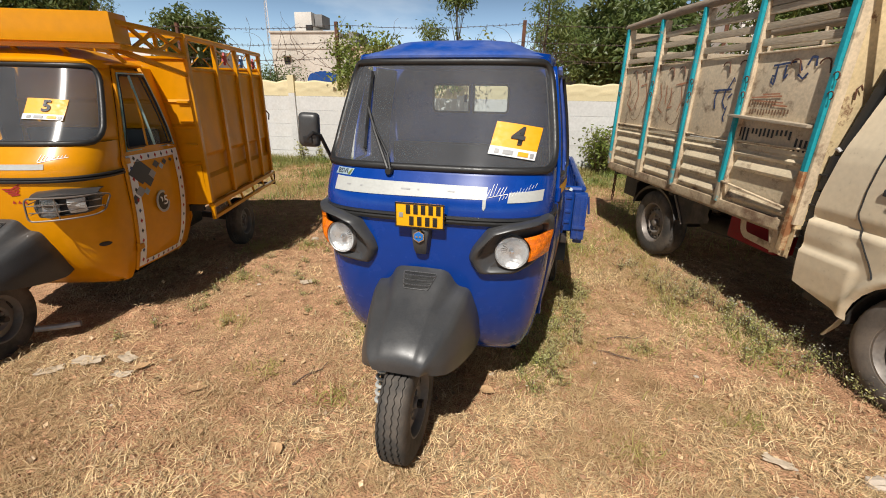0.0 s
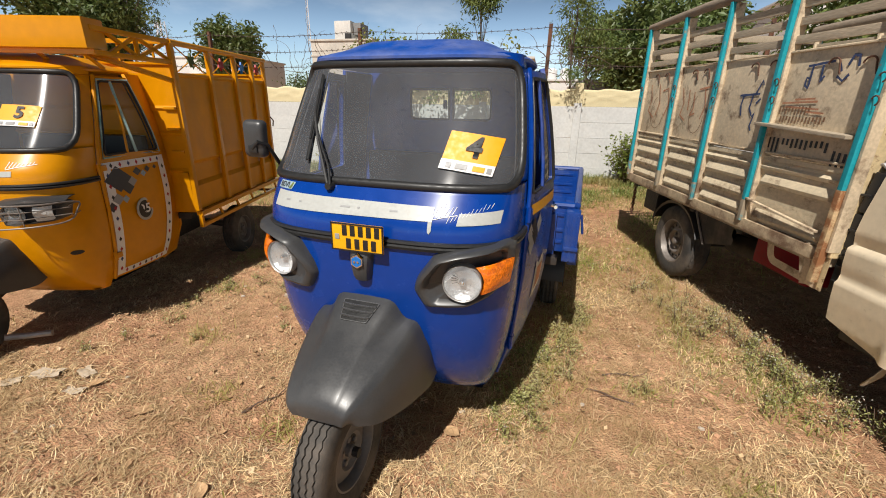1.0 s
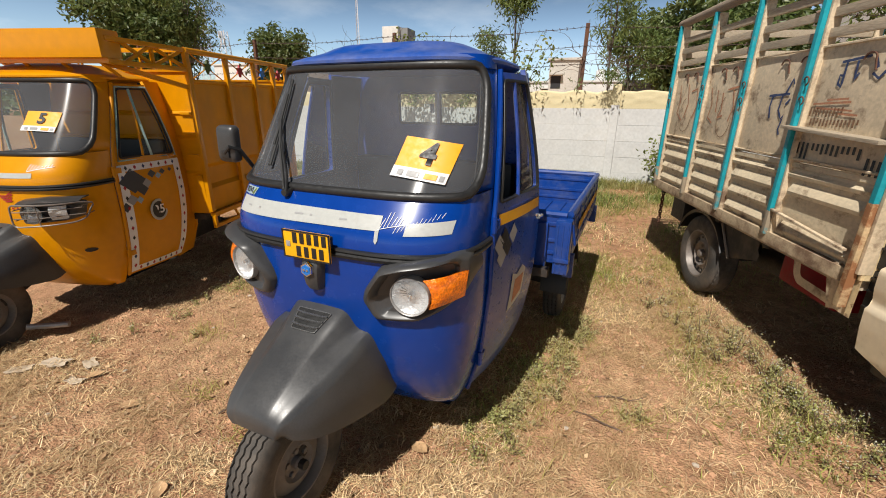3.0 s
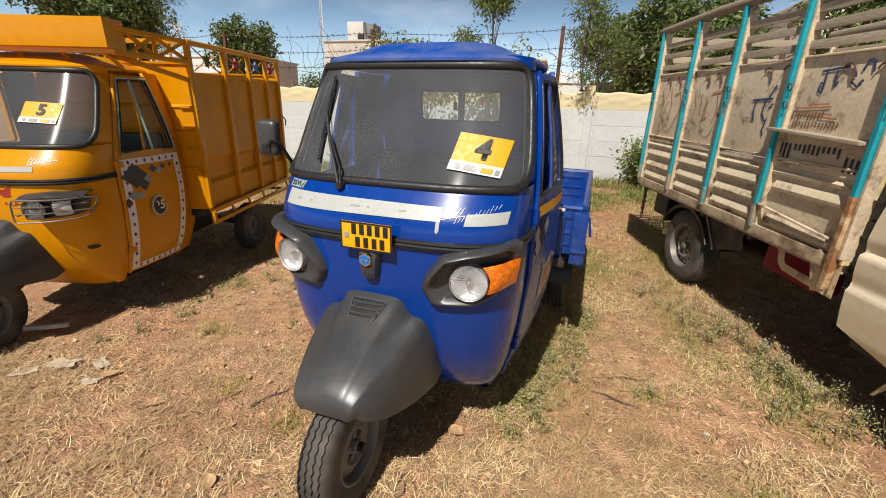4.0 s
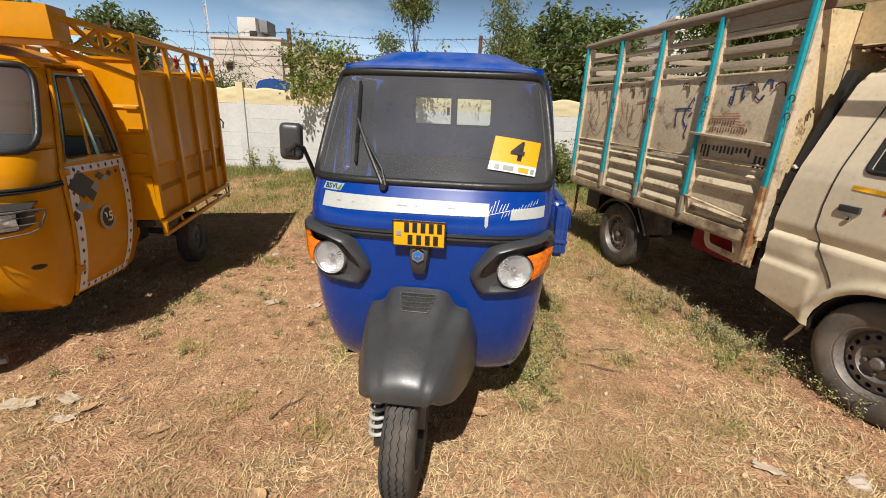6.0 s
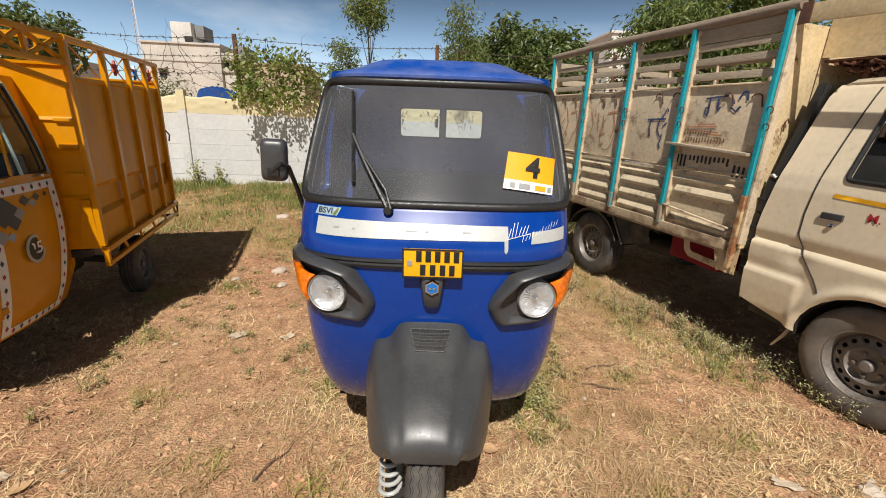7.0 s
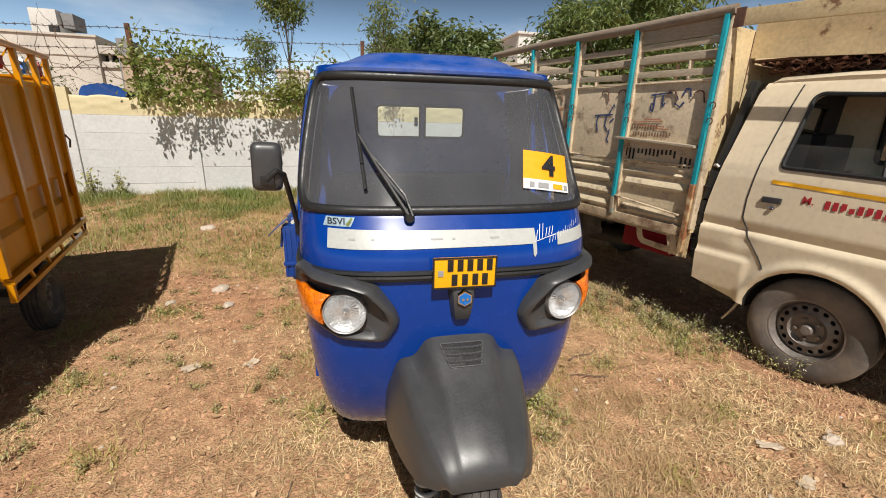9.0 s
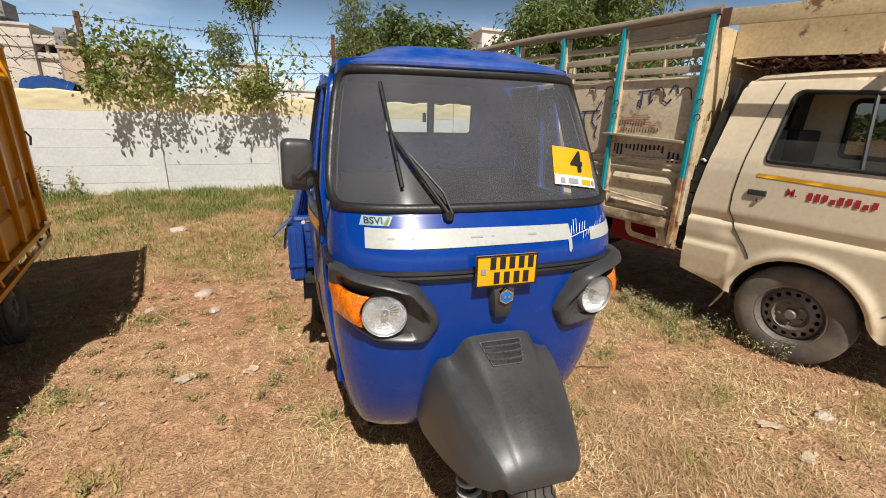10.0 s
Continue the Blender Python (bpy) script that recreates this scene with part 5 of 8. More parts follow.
for k in range(11):
    x = -0.6 + 0.12 * k
    box(bm, x - 0.02, x + 0.02, BY0 + 0.05, BY1 - 0.05, BZ0 + 0.02, BZ0 + 0.03, 0.004)
part("bed_floor", bm, BLUE_BED, bed)
# corner posts of the bed with latch, as seen beside the cab
for s in (1, -1):
    bm = bmesh.new()
    box(bm, *sorted((s * (BX - 0.052), s * (BX + 0.026))), BY0 - 0.10, BY0 - 0.014, BZ0 - 0.03, BZ1 - 0.03, 0.008)
    box(bm, *sorted((s * (BX - 0.16), s * (BX - 0.10))), BY0 - 0.05, BY0 - 0.014, BZ0 - 0.02, BZ1 - 0.06, 0.006)
    for dx in (-0.040, -0.013, 0.014):
        box(bm, s * (BX + dx) - 0.004, s * (BX + dx) + 0.004, BY0 - 0.106, BY0 - 0.098, BZ0 - 0.02, BZ1 - 0.05, 0.002)
    box(bm, *sorted((s * (BX - 0.05), s * (BX + 0.03))), BY0 - 0.112, BY0 - 0.10, BZ0 + 0.04, BZ0 + 0.06, 0.003)
    tube(bm, [(s * BX, BY0 - 0.055, BZ1 - 0.10), (s * BX + 0.03 * s, BY0 - 0.07, BZ1 - 0.05), (s * BX + 0.045 * s, BY0 - 0.05, BZ1 - 0.16)], 0.007, 6)
    part("bed_latch", bm, BLUE_BED, bed)
# a loose flap of blue sheet by the far corner of the bed
bm = bmesh.new()
loft([[(-0.725, 1.04, 0.965), (-0.715, 1.14, 0.97)], [(-0.765, 1.02, 0.935), (-0.755, 1.13, 0.945)], [(-0.81, 1.0, 0.895), (-0.80, 1.10, 0.90)]], bm=bm)
thick(part("bent_flap", bm, BLUE_BED, bed), 0.004)
undercarriage(blue, 0.50, 0.64)
for s in (1, -1):
    bm = bmesh.new()
    rows = []
    for k in range(13):
        t = math.pi * (0.02 + 0.9 * k / 12)
        y, z = 1.92 - 0.31 * math.cos(t), 0.27 + 0.31 * math.sin(t)
        rows.append([(s * 0.53, y, z), (s * 0.70, y, z), (s * 0.705, y, z - 0.03)])
    loft(rows, bm=bm)
    thick(part("rear_mudguard", bm, RUBBER, blue), 0.006)

# ---- the yellow box three-wheeler ----
yel = thing("cargo_three_wheeler", pose(-2.513, 2.135, -0.005, 1.1, 0, 12), "orange-yellow three-wheeled van with a high steel cargo box", "three-wheeler", group="parked three-wheelers")
yel_doors = trike_cab(yel, YELLOW, YELLOW, YELLOW)
mudguard(yel)
wheel("front_wheel", yel, pose(0, -0.20, 0.245), 0.245, 0.125, rim_r=0.56, rim=WHEEL_GREY)
for s in (1, -1):
    wheel("rear_wheel", yel, pose(s * 0.60, 1.90, 0.215, 0, 0, 0 if s > 0 else 180), 0.245, 0.125, rim_r=0.56, rim=WHEEL_GREY)
bm = bmesh.new()
beam(bm, (0, -0.19, 0.245), (0, 0.25, 0.42), 0.05, 0.06, bevel=0.01)
tube(bm, [(-0.07, -0.20, 0.245), (0.09, -0.20, 0.245)], 0.018, 8)
part("front_fork", bm, IRON, yel)
# the pale pipe of the front stand by the wheel
bm = bmesh.new()
tube(bm, [(0.09, -0.07, 0.10), (0.16, 0.0, 0.075), (0.27, 0.05, 0.07)], 0.020, 8)
part("stand_pipe", bm, ALU, yel)

# square lamps behind wire guards
for s in (1, -1):
    cx, cz = s * 0.385, 0.862
    rows = []
    for k, o in ((1.10, -0.004), (1.08, 0.045), (1.03, 0.082), (0.93, 0.086), (0.88, 0.066)):
        ring = []
        for u, v in resample(rounded([(-0.105, -0.058), (0.105, -0.048), (0.120, 0.048), (-0.085, 0.062)], 0.02, 3), 0.02):
            x = cx + s * u * k
            p = nose_point(math.copysign(min(abs(x), 0.536), x), cz + v * k, 0)
            ring.append((p.x + s * 0.3 * max(o, 0), p.y - o, p.z))
        rows.append(ring)
    h = part("lamp_housing", loft(rows, closed=True), PLASTIC, yel, "grey plastic lamp surround", angle=50)
    fill = []
    for j in range(5):
        row = []
        for i in range(9):
            u, v = -0.088 + 0.19 * i / 8, -0.046 + 0.09 * j / 4
            x = cx + s * u
            p = nose_point(math.copysign(min(abs(x), 0.536), x), cz + v, 0)
            row.append((p.x + s * 0.018, p.y - 0.062, p.z))
        fill.append(row)
    part("lamp_backing", loft(fill), DARK, h)
    bm = bmesh.new()
    p = nose_point(cx - s * 0.030, cz - 0.002, 0.084)
    spin(bm, [(-0.012, 0.060), (0.006, 0.060), (0.013, 0.03), (0.015, 0.0005)], 24, Matrix.Translation(p) @ pose(0, 0, 0, 0, 0, -90 + s * 12))
    part("lamp_lens", bm, LENS, h)
    bm = bmesh.new()
    spin(bm, [(0.004, 0.060), (-0.012, 0.044), (-0.018, 0.015), (-0.02, 0.0005)], 24, Matrix.Translation(p) @ pose(0, 0, 0, 0, 0, -90 + s * 12))
    part("reflector", bm, REFLECTOR, h)
    rows = []
    for j in range(5):
        row = []
        for i in range(6):
            u, v = 0.040 + 0.062 * i / 5, -0.042 + 0.084 * j / 4
            x = cx + s * u
            q = nose_point(math.copysign(min(abs(x), 0.536), x), cz + v, 0)
            o = 0.086 + 0.010 * math.sin(math.pi * j / 4)
            row.append((q.x + s * 0.022, q.y - o, q.z))
        rows.append(row)
    thick(part("side_lens", loft(rows), LENS_SIDE, h, "clear ribbed side lens", face=(s * 0.3, -1, 0)), 0.02)
    brow = []
    for o, dz in ((-0.004, 0.090), (0.06, 0.086), (0.102, 0.072), (0.100, 0.060)):
        row = []
        for i in range(9):
            u = -0.115 + 0.25 * i / 8
            x = cx + s * u
            q = nose_point(math.copysign(min(abs(x), 0.536), x), cz + dz - 0.012 * abs(i - 4) / 4, 0)
            row.append((q.x + s * 0.3 * max(o, 0), q.y - o, q.z))
        brow.append(row)
    thick(part("lamp_brow", loft(brow), PLASTIC, h, face=(0, -0.3, 1)), 0.006)
    bm = bmesh.new()

    def guard_pt(u, v, o=0.118):
        x = cx + s * u
        q = nose_point(math.copysign(min(abs(x), 0.536), x), cz + v, 0)
        return (q.x + s * (0.3 * o + max(0, abs(x) - 0.536)), q.y - o, q.z)

    tube(bm, [guard_pt(u, v) for u, v in resample(rounded([(-0.145, -0.072), (0.140, -0.062), (0.155, 0.055), (-0.13, 0.064)], 0.03, 4), 0.03)], 0.005, 6, closed=True)
    for v in (-0.02, 0.02):
        tube(bm, [guard_pt(-0.128, v), guard_pt(0, v), guard_pt(0.142, v)], 0.003, 6)
    tube(bm, [guard_pt(0.0, -0.06), guard_pt(0.0, 0.058)], 0.003, 6)
    for u in (-0.12, 0.14):
        for v in (-0.03, 0.03):
            tube(bm, [guard_pt(u, v), guard_pt(u * 0.97, v, 0.0)], 0.003, 6)
    part("lamp_guard", bm, STEEL, h, "bent wire lamp guard")

sticker(yel, 0.280, 1.384, 0.205, 0.132, "5", -3)
part("reflective_tape", patch([(-0.30, 1.062), (0.33, 1.062), (0.33, 1.092), (-0.30, 1.092)], lambda u, v: nose_point(u, v, 0.0025), step=0.025), WHITE_STRIP, yel)
part("emblem_script", strokes([[(0.300 + 0.016 * k, 1.106 + 0.003 * k), (0.312 + 0.016 * k, 1.142 - 0.003 * k)] for k in range(5)] + [[(0.30, 1.100), (0.35, 1.112), (0.43, 1.125)]] + [[(0.385 + 0.014 * k, 1.118 + 0.003 * k), (0.391 + 0.014 * k, 1.134 + 0.002 * k)] for k in range(3)], 0.004, lambda u, v: nose_point(u, v, 0.003)), WHITE_PRINT, yel)
part("red_flame_mark", strokes([[(0.10 + 0.012 * k, 0.955 - 0.012 * k), (0.15 + 0.01 * k, 0.955 - 0.010 * k), (0.20 - 0.006 * k, 0.985 - 0.018 * k)] for k in range(4)], 0.010, lambda u, v: nose_point(u, v, 0.003)), PRINT_RED, yel)
for k in range(3):
    part("red_mark", patch([(0.13 + 0.03 * k, 0.872), (0.15 + 0.03 * k, 0.872), (0.14 + 0.03 * k, 0.890)], lambda u, v: nose_point(u, v, 0.003), step=0.03), PRINT_RED, yel)
bm = bmesh.new()
loft([[nose_point(0.468 + 0.022 * k * math.cos(2 * math.pi * i / 16), 0.575 + 0.015 * k * math.sin(2 * math.pi * i / 16), 0.004) for i in range(16)] for k in (1.0, 0.02)], closed=True, bm=bm)
part("fuel_cap_mark", bm, BLACK_PRINT, yel)

# painted doors: white border with coloured diamonds, badge with its number
for s in (1, -1):
    dr = yel_doors[s]

    def dp(o):
        return lambda u, v: side_point(s, u, v, o)

    def brd(t, z):
        y0, y1 = interp(HINGE, z) + 0.026, smooth_interp(REAR_Y, z) - 0.006
        return y0 + (y1 - y0) * t

    zz = [0.315, 0.45, 0.65, 0.85, 1.09]
    outer = [(brd(0, z), z) for z in zz] + [(brd(1, z), z) for z in zz[::-1]]
    zi = [0.352, 0.45, 0.65, 0.85, 1.045]
    inner = [(brd(0.115, z), z) for z in zi] + [(brd(0.885, z), z) for z in zi[::-1]]
    bo = part("door_border", patch(outer, dp(0.0070), [inner], 0.05), WHITE_PRINT, dr, "white door border with small coloured diamonds")
    spots = [(brd(0.057, 0.36 + 0.072 * k), 0.36 + 0.072 * k) for k in range(10)] + [(brd(0.943, 0.36 + 0.072 * k), 0.36 + 0.072 * k) for k in range(10)]
    spots += [(brd(0.15 + 0.117 * k, 0.334), 0.334) for k in range(7)] + [(brd(0.12 + 0.127 * k, 1.068), 1.068) for k in range(7)]
    cols = (PRINT_RED, PRINT_BLUE, PRINT_RED, BLACK_PRINT)
    for k, (u0, v0) in enumerate(spots):
        part("diamond", patch([(u0 - 0.011, v0), (u0, v0 - 0.017), (u0 + 0.011, v0), (u0, v0 + 0.017)], dp(0.0086), step=0.05), cols[k % 4], bo)
    bm = bmesh.new()
    spin(bm, [(0.0, 0.080), (0.004, 0.080), (0.005, 0.074), (0.005, 0.064), (0.003, 0.062)], 32, Matrix.Translation(side_point(s, 0.66, 0.735, 0.006)) @ pose(0, 0, 0, 0, 0, 0 if s > 0 else 180))
    bd = part("door_badge", bm, WHITE_STRIP, dr, "round silver and black badge")
    bm = bmesh.new()
    spin(bm, [(0.0035, 0.063), (0.0040, 0.0005)], 32, Matrix.Translation(side_point(s, 0.66, 0.735, 0.006)) @ pose(0, 0, 0, 0, 0, 0 if s > 0 else 180))
    part("badge_field", bm, BLACK_PRINT, bd)
    writing("25", 0.092, lambda u, v: side_point(s, 0.66 + s * u, 0.735 + v, 0.012), WHITE_PRINT, bd, "digits")
    for u0, v0, du, dv, c in ((0.505, 0.975, 0.098, 0.088, PRINT_DARK), (0.565, 0.905, 0.045, 0.045, PRINT_DARK), (0.605, 0.945, 0.036, 0.036, PRINT_GREY), (0.475, 0.845, 0.044, 0.040, PRINT_GREY), (0.425, 0.800, 0.032, 0.036, PRINT_DARK), (0.530, 0.835, 0.026, 0.028, STICKER_GREY), (0.655, 1.005, 0.034, 0.030, PRINT_DARK), (0.705, 0.985, 0.026, 0.024, STICKER_GREY), (0.745, 1.010, 0.026, 0.022, PRINT_DARK), (0.815, 1.015, 0.018, 0.016, PRINT_DARK)):
        part("chequer", patch([(u0 - du, v0), (u0, v0 - dv), (u0 + du, v0), (u0, v0 + dv)], dp(0.0072), step=0.05), c, dr)
    def wy(t, z):
        y0, y1 = interp(HINGE, z) + 0.022, smooth_interp(REAR_Y, z)
        return y0 + (y1 - y0) * t

    zw = (1.118, 1.25, 1.4, 1.52, 1.597)
    bm = bmesh.new()
    tube(bm, [side_point(s, wy(0.035, z), z, 0.008) for z in zw] + [side_point(s, wy(0.965, z), z, 0.008) for z in zw[::-1]], 0.006, 6, closed=True)
    part("window_trim", bm, AQUA, dr, "chalky turquoise window trim")
    bm = bmesh.new()
    tube(bm, [side_point(s, wy(0.55 - 0.16 * k / 3, 1.135 + 0.45 * k / 3), 1.135 + 0.45 * k / 3, 0.004) for k in range(4)], 0.009, 6)
    part("quarter_light_bar", bm, AQUA, dr)
    bm = bmesh.new()
    tube(bm, [side_point(s, 0.86, 1.115, 0.0), side_point(s, 0.86, 1.115, 0.025), side_point(s, 0.80, 1.12, 0.03)], 0.008, 8)
    part("door_handle", bm, CHROME, dr)

# the cargo box
ybox = new("cargo_box")
ybox.parent = yel
XB = 0.745
Y0, Y1 = 1.02, 2.60
ZB, ZT, ZR = 0.62, 1.665, 1.865
for s in (1, -1):
    bm = bmesh.new()
    prof = [(XB - 0.03, ZB), (XB - 0.005, ZB + 0.01), (XB, ZB + 0.05), (XB, ZB + 0.20), (XB - 0.022, ZB + 0.235), (XB - 0.022, ZB + 0.37), (XB, ZB + 0.40), (XB, ZT - 0.03), (XB + 0.012, ZT - 0.02), (XB + 0.012, ZT), (XB - 0.015, ZT)]
    loft([[(s * x, y, z) for x, z in prof] for y in (Y0, Y1)], bm=bm)
    sp = part("side_panel", bm, YELLOW_SHEET, ybox, angle=20)
    thick(sp, 0.006)
    for y in (1.02, 1.50, 1.93, 2.28, 2.565):
        bm = bmesh.new()
        box(bm, s * XB - 0.004 if s > 0 else s * XB - 0.028, s * XB + 0.028 if s > 0 else s * XB + 0.004, y - 0.022, y + 0.022, ZB + 0.015, ZR - 0.01, 0.006)
        part("upright", bm, YELLOW, ybox)
    bm = bmesh.new()
    tube(bm, [(s * (XB + 0.012), Y0 - 0.01, ZR), (s * (XB + 0.012), Y1, ZR)], 0.021, 10)
    part("top_rail", bm, YELLOW, ybox)
    bm = bmesh.new()
    beam(bm, (s * (XB + 0.012), Y0, ZB - 0.012), (s * (XB + 0.012), Y1, ZB - 0.012), 0.05, 0.035, bevel=0.005)
    beam(bm, (s * (XB + 0.012), Y0, ZB - 0.115), (s * (XB + 0.012), Y1, ZB - 0.115), 0.03, 0.03, bevel=0.005)
    beam(bm, (s * (XB + 0.012), Y0 + 0.015, ZB - 0.12), (s * (XB + 0.012), Y0 + 0.015, ZB), 0.03, 0.03, (0, 1, 0), bevel=0.005)
    for k in range(5):
        y = Y0 + 0.35 + 0.3 * k
        beam(bm, (s * (XB + 0.01), y, ZB - 0.11), (s * (XB + 0.005), y - 0.05, ZB - 0.01), 0.012, 0.02)
    part("lower_rail", bm, YELLOW, ybox)
    for y, c, h in ((1.27, LEAF_DARK, 0.10), (1.72, PRINT_RED, 0.09), (2.10, BADGE_BLUE, 0.09), (2.42, PRINT_RED, 0.09)):
        # cut-out rosette and cross wires between the uprights
        bm = bmesh.new()
        tube(bm, [(s * XB, y - 0.18, ZR - 0.02), (s * XB, y + 0.18, ZT + 0.01)], 0.005, 5)
        tube(bm, [(s * XB, y + 0.18, ZR - 0.02), (s * XB, y - 0.18, ZT + 0.01)], 0.005, 5)
        part("cross_wire", bm, YELLOW, ybox)
        bm = bmesh.new()
        ring = [((0.052 if k % 2 else 0.028) * math.cos(math.pi * k / 6), (0.052 if k % 2 else 0.028) * math.sin(math.pi * k / 6)) for k in range(12)]
        loft([[(s * XB - 0.008, y + u, (ZR + ZT) / 2 + v) for u, v in ring], [(s * XB + 0.010, y + u, (ZR + ZT) / 2 + v) for u, v in ring]], closed=True, cap=True, bm=bm)
        part("rosette", bm, c, ybox, smooth=False)
for y, nm in ((Y0, "front_panel"), (Y1, "tail_panel")):
    bm = bmesh.new()
    prof = [(ZB - 0.0, 0), (ZB + 0.32, 0), (ZB + 0.335, -0.012), (ZB + 0.35, 0), (ZB + 0.60, 0), (ZB + 0.615, -0.012), (ZB + 0.63, 0), (ZB + 0.78, 0), (ZB + 0.795, -0.012), (ZB + 0.81, 0), (ZT + 0.05, 0), (ZT + 0.055, -0.014), (ZT + 0.065, -0.014)]
    loft([[(x, y + o, z) for z, o in prof] for x in (-XB, XB)], bm=bm)
    thick(part(nm, bm, YELLOW, ybox, angle=20), 0.01)
bm = bmesh.new()
box(bm, -XB + 0.03, XB - 0.03, Y0 + 0.01, Y1 - 0.01, ZB, ZB + 0.02)
part("box_floor", bm, IRON, ybox)
# small steps on the front panel's edge
for z in (1.10, 1.27, 1.42):
    bm = bmesh.new()
    box(bm, XB - 0.10, XB - 0.004, Y0 - 0.03, Y0 - 0.006, z - 0.012, z + 0.006, 0.003)
    part("step", bm, YELLOW, ybox)
# gusset at the foot of the front panel
bm = bmesh.new()
loft([[(XB - 0.12, Y0 - 0.012, ZB + 0.0), (XB - 0.005, Y0 - 0.012, ZB + 0.0)], [(XB - 0.045, Y0 - 0.03, ZB + 0.32), (XB - 0.005, Y0 - 0.03, ZB + 0.32)]], bm=bm)
thick(part("gusset", bm, YELLOW, ybox), 0.012)
# sign box over the cab with its trussed rack
bm = bmesh.new()
box(bm, -0.66, 0.66, 0.40, 0.56, 1.758, 1.925, 0.012)
part("sign_box", bm, YELLOW, ybox, "long orange-yellow sheet-metal box over the cab")
bm = bmesh.new()
for s in (1, -1):
    for z in (ZR, 1.73):
        beam(bm, (s * 0.65, 0.45, z + 0.01), (s * (XB + 0.01), Y0, z), 0.03, 0.03, bevel=0.004)
    xm, ym = s * 0.70, 0.76
    beam(bm, (xm, ym, 1.735), (xm, ym, ZR), 0.02, 0.02, (0, 1, 0))
    beam(bm, (s * 0.66, 0.56, 1.74), (xm, ym, ZR), 0.02, 0.02)
    beam(bm, (s * 0.66, 0.56, ZR), (xm, ym, 1.74), 0.02, 0.02)
    beam(bm, (xm, ym, 1.74), (s * XB, Y0, ZR), 0.02, 0.02)
    beam(bm, (xm, ym, ZR), (s * XB, Y0, 1.74), 0.02, 0.02)
    beam(bm, (s * 0.55, 0.50, 1.745), (s * XB, Y0 - 0.01, ZT - 0.06), 0.03, 0.03)
beam(bm, (-0.66, 0.46, 1.745), (0.66, 0.46, 1.745), 0.03, 0.03)
beam(bm, (-XB, Y0, ZR), (XB, Y0, ZR), 0.03, 0.03)
for k in range(5):
    x = -0.56 + 0.28 * k
    beam(bm, (x, 0.47, 1.75), (x * 1.02, 0.60, 1.66), 0.025, 0.012)
for k in range(6):
    x = -0.62 + 0.25 * k
    beam(bm, (x, Y0, 1.73), (x, Y0, ZR), 0.012, 0.012, (0, 1, 0))
part("roof_rack", bm, YELLOW, ybox)
undercarriage(yel, 0.42, 0.575)
# open rear bumper hoop
bm = bmesh.new()
tube(bm, [(0.74, Y1 + 0.0, ZB - 0.02), (0.74, Y1 + 0.09, ZB - 0.02), (0.74, Y1 + 0.09, ZB - 0.16), (-0.74, Y1 + 0.09, ZB - 0.16), (-0.74, Y1 + 0.09, ZB - 0.02), (-0.74, Y1, ZB - 0.02)], 0.014, 8)
part("rear_bumper", bm, RUST, yel)
for s in (1, -1):
    bm = bmesh.new()
    tube(bm, [(s * 0.775, Y1 - 0.03, 1.30), (s * 0.79, Y1 + 0.01, 1.26), (s * 0.78, Y1 + 0.01, 1.20)], 0.007, 6)
    part("tail_latch", bm, RUST, ybox)

# ---- the cream lorry with its slatted body ----
# local frame: x from the near flank inwards, y from the front axle backwards, z up
TRUCK_M = pose(2.417, 2.24, 0, 1.15, 0, 12.55)
lorry = thing("lorry", TRUCK_M, "cream light lorry with a worn slatted body and turquoise posts", "truck")
for y, nm in ((0.0, "front_wheel"), (2.35, "rear_wheel")):
    for x, rz in ((0.075, 180), (1.36, 0)):
        # rear tyres take the darker rubber, standing in for shade under the body
        wheel(nm, lorry, pose(x, y, 0.315, 30, 0, rz), 0.322, 0.19, rim_r=0.60, holes=16, tread=False, rim=STEEL, rubber=TYRE_DUSTY if y < 1 else TYRE)


def cab_x(z):
    return interp([(0.30, 0.015), (0.42, -0.02), (0.55, -0.035), (0.79, -0.046), (0.822, -0.047), (0.838, -0.020), (0.905, -0.037), (1.18, -0.025), (1.26, -0.012), (1.45, 0.045), (1.70, 0.125), (1.76, 0.150), (1.80, 0.20)], z)


ARCH = [(0.365 * math.cos(math.radians(a)), 0.315 + 0.365 * math.sin(math.radians(a))) for a in range(0, 181, 12)]


def cab_place(y, z, out=0.0):
    """The cab's near flank, with its crease and flared wheel arch."""
    d = math.hypot(y, z - 0.315)
    flare = 0.028 * math.exp(-(((d - 0.388) / 0.030) ** 2)) if z > 0.3 else 0
    front_turn = 0.12 * max(0.0, (-0.45 - y) / 0.35) ** 2
    dent = 0.012 * math.exp(-(((y - 0.43) / 0.07) ** 2 + ((z - 0.78) / 0.06) ** 2))
    # the quarter panel behind the door steps out once more below
    step_out = 0.014 * max(0.0, min(1.0, (0.668 - 0.02 * y - z) / 0.016)) * max(0.0, min(1.0, (y - 0.36) / 0.04)) - 0.008 * max(0.0, min(1.0, (0.73 - z) / 0.06)) * max(0.0, min(1.0, (z - 0.64) / 0.03)) * max(0.0, min(1.0, (y - 0.36) / 0.04))
    return Vector((cab_x(z) - out - flare - step_out + front_turn + dent, y, z))


WIN = rounded([(0.338, 1.262), (-0.46, 1.245), (-0.30, 1.66), (0.285, 1.69), (0.315, 1.665)], [0.03, 0.05, 0.05, 0.05, 0.03])
cab = new("cab")
cab.parent = lorry
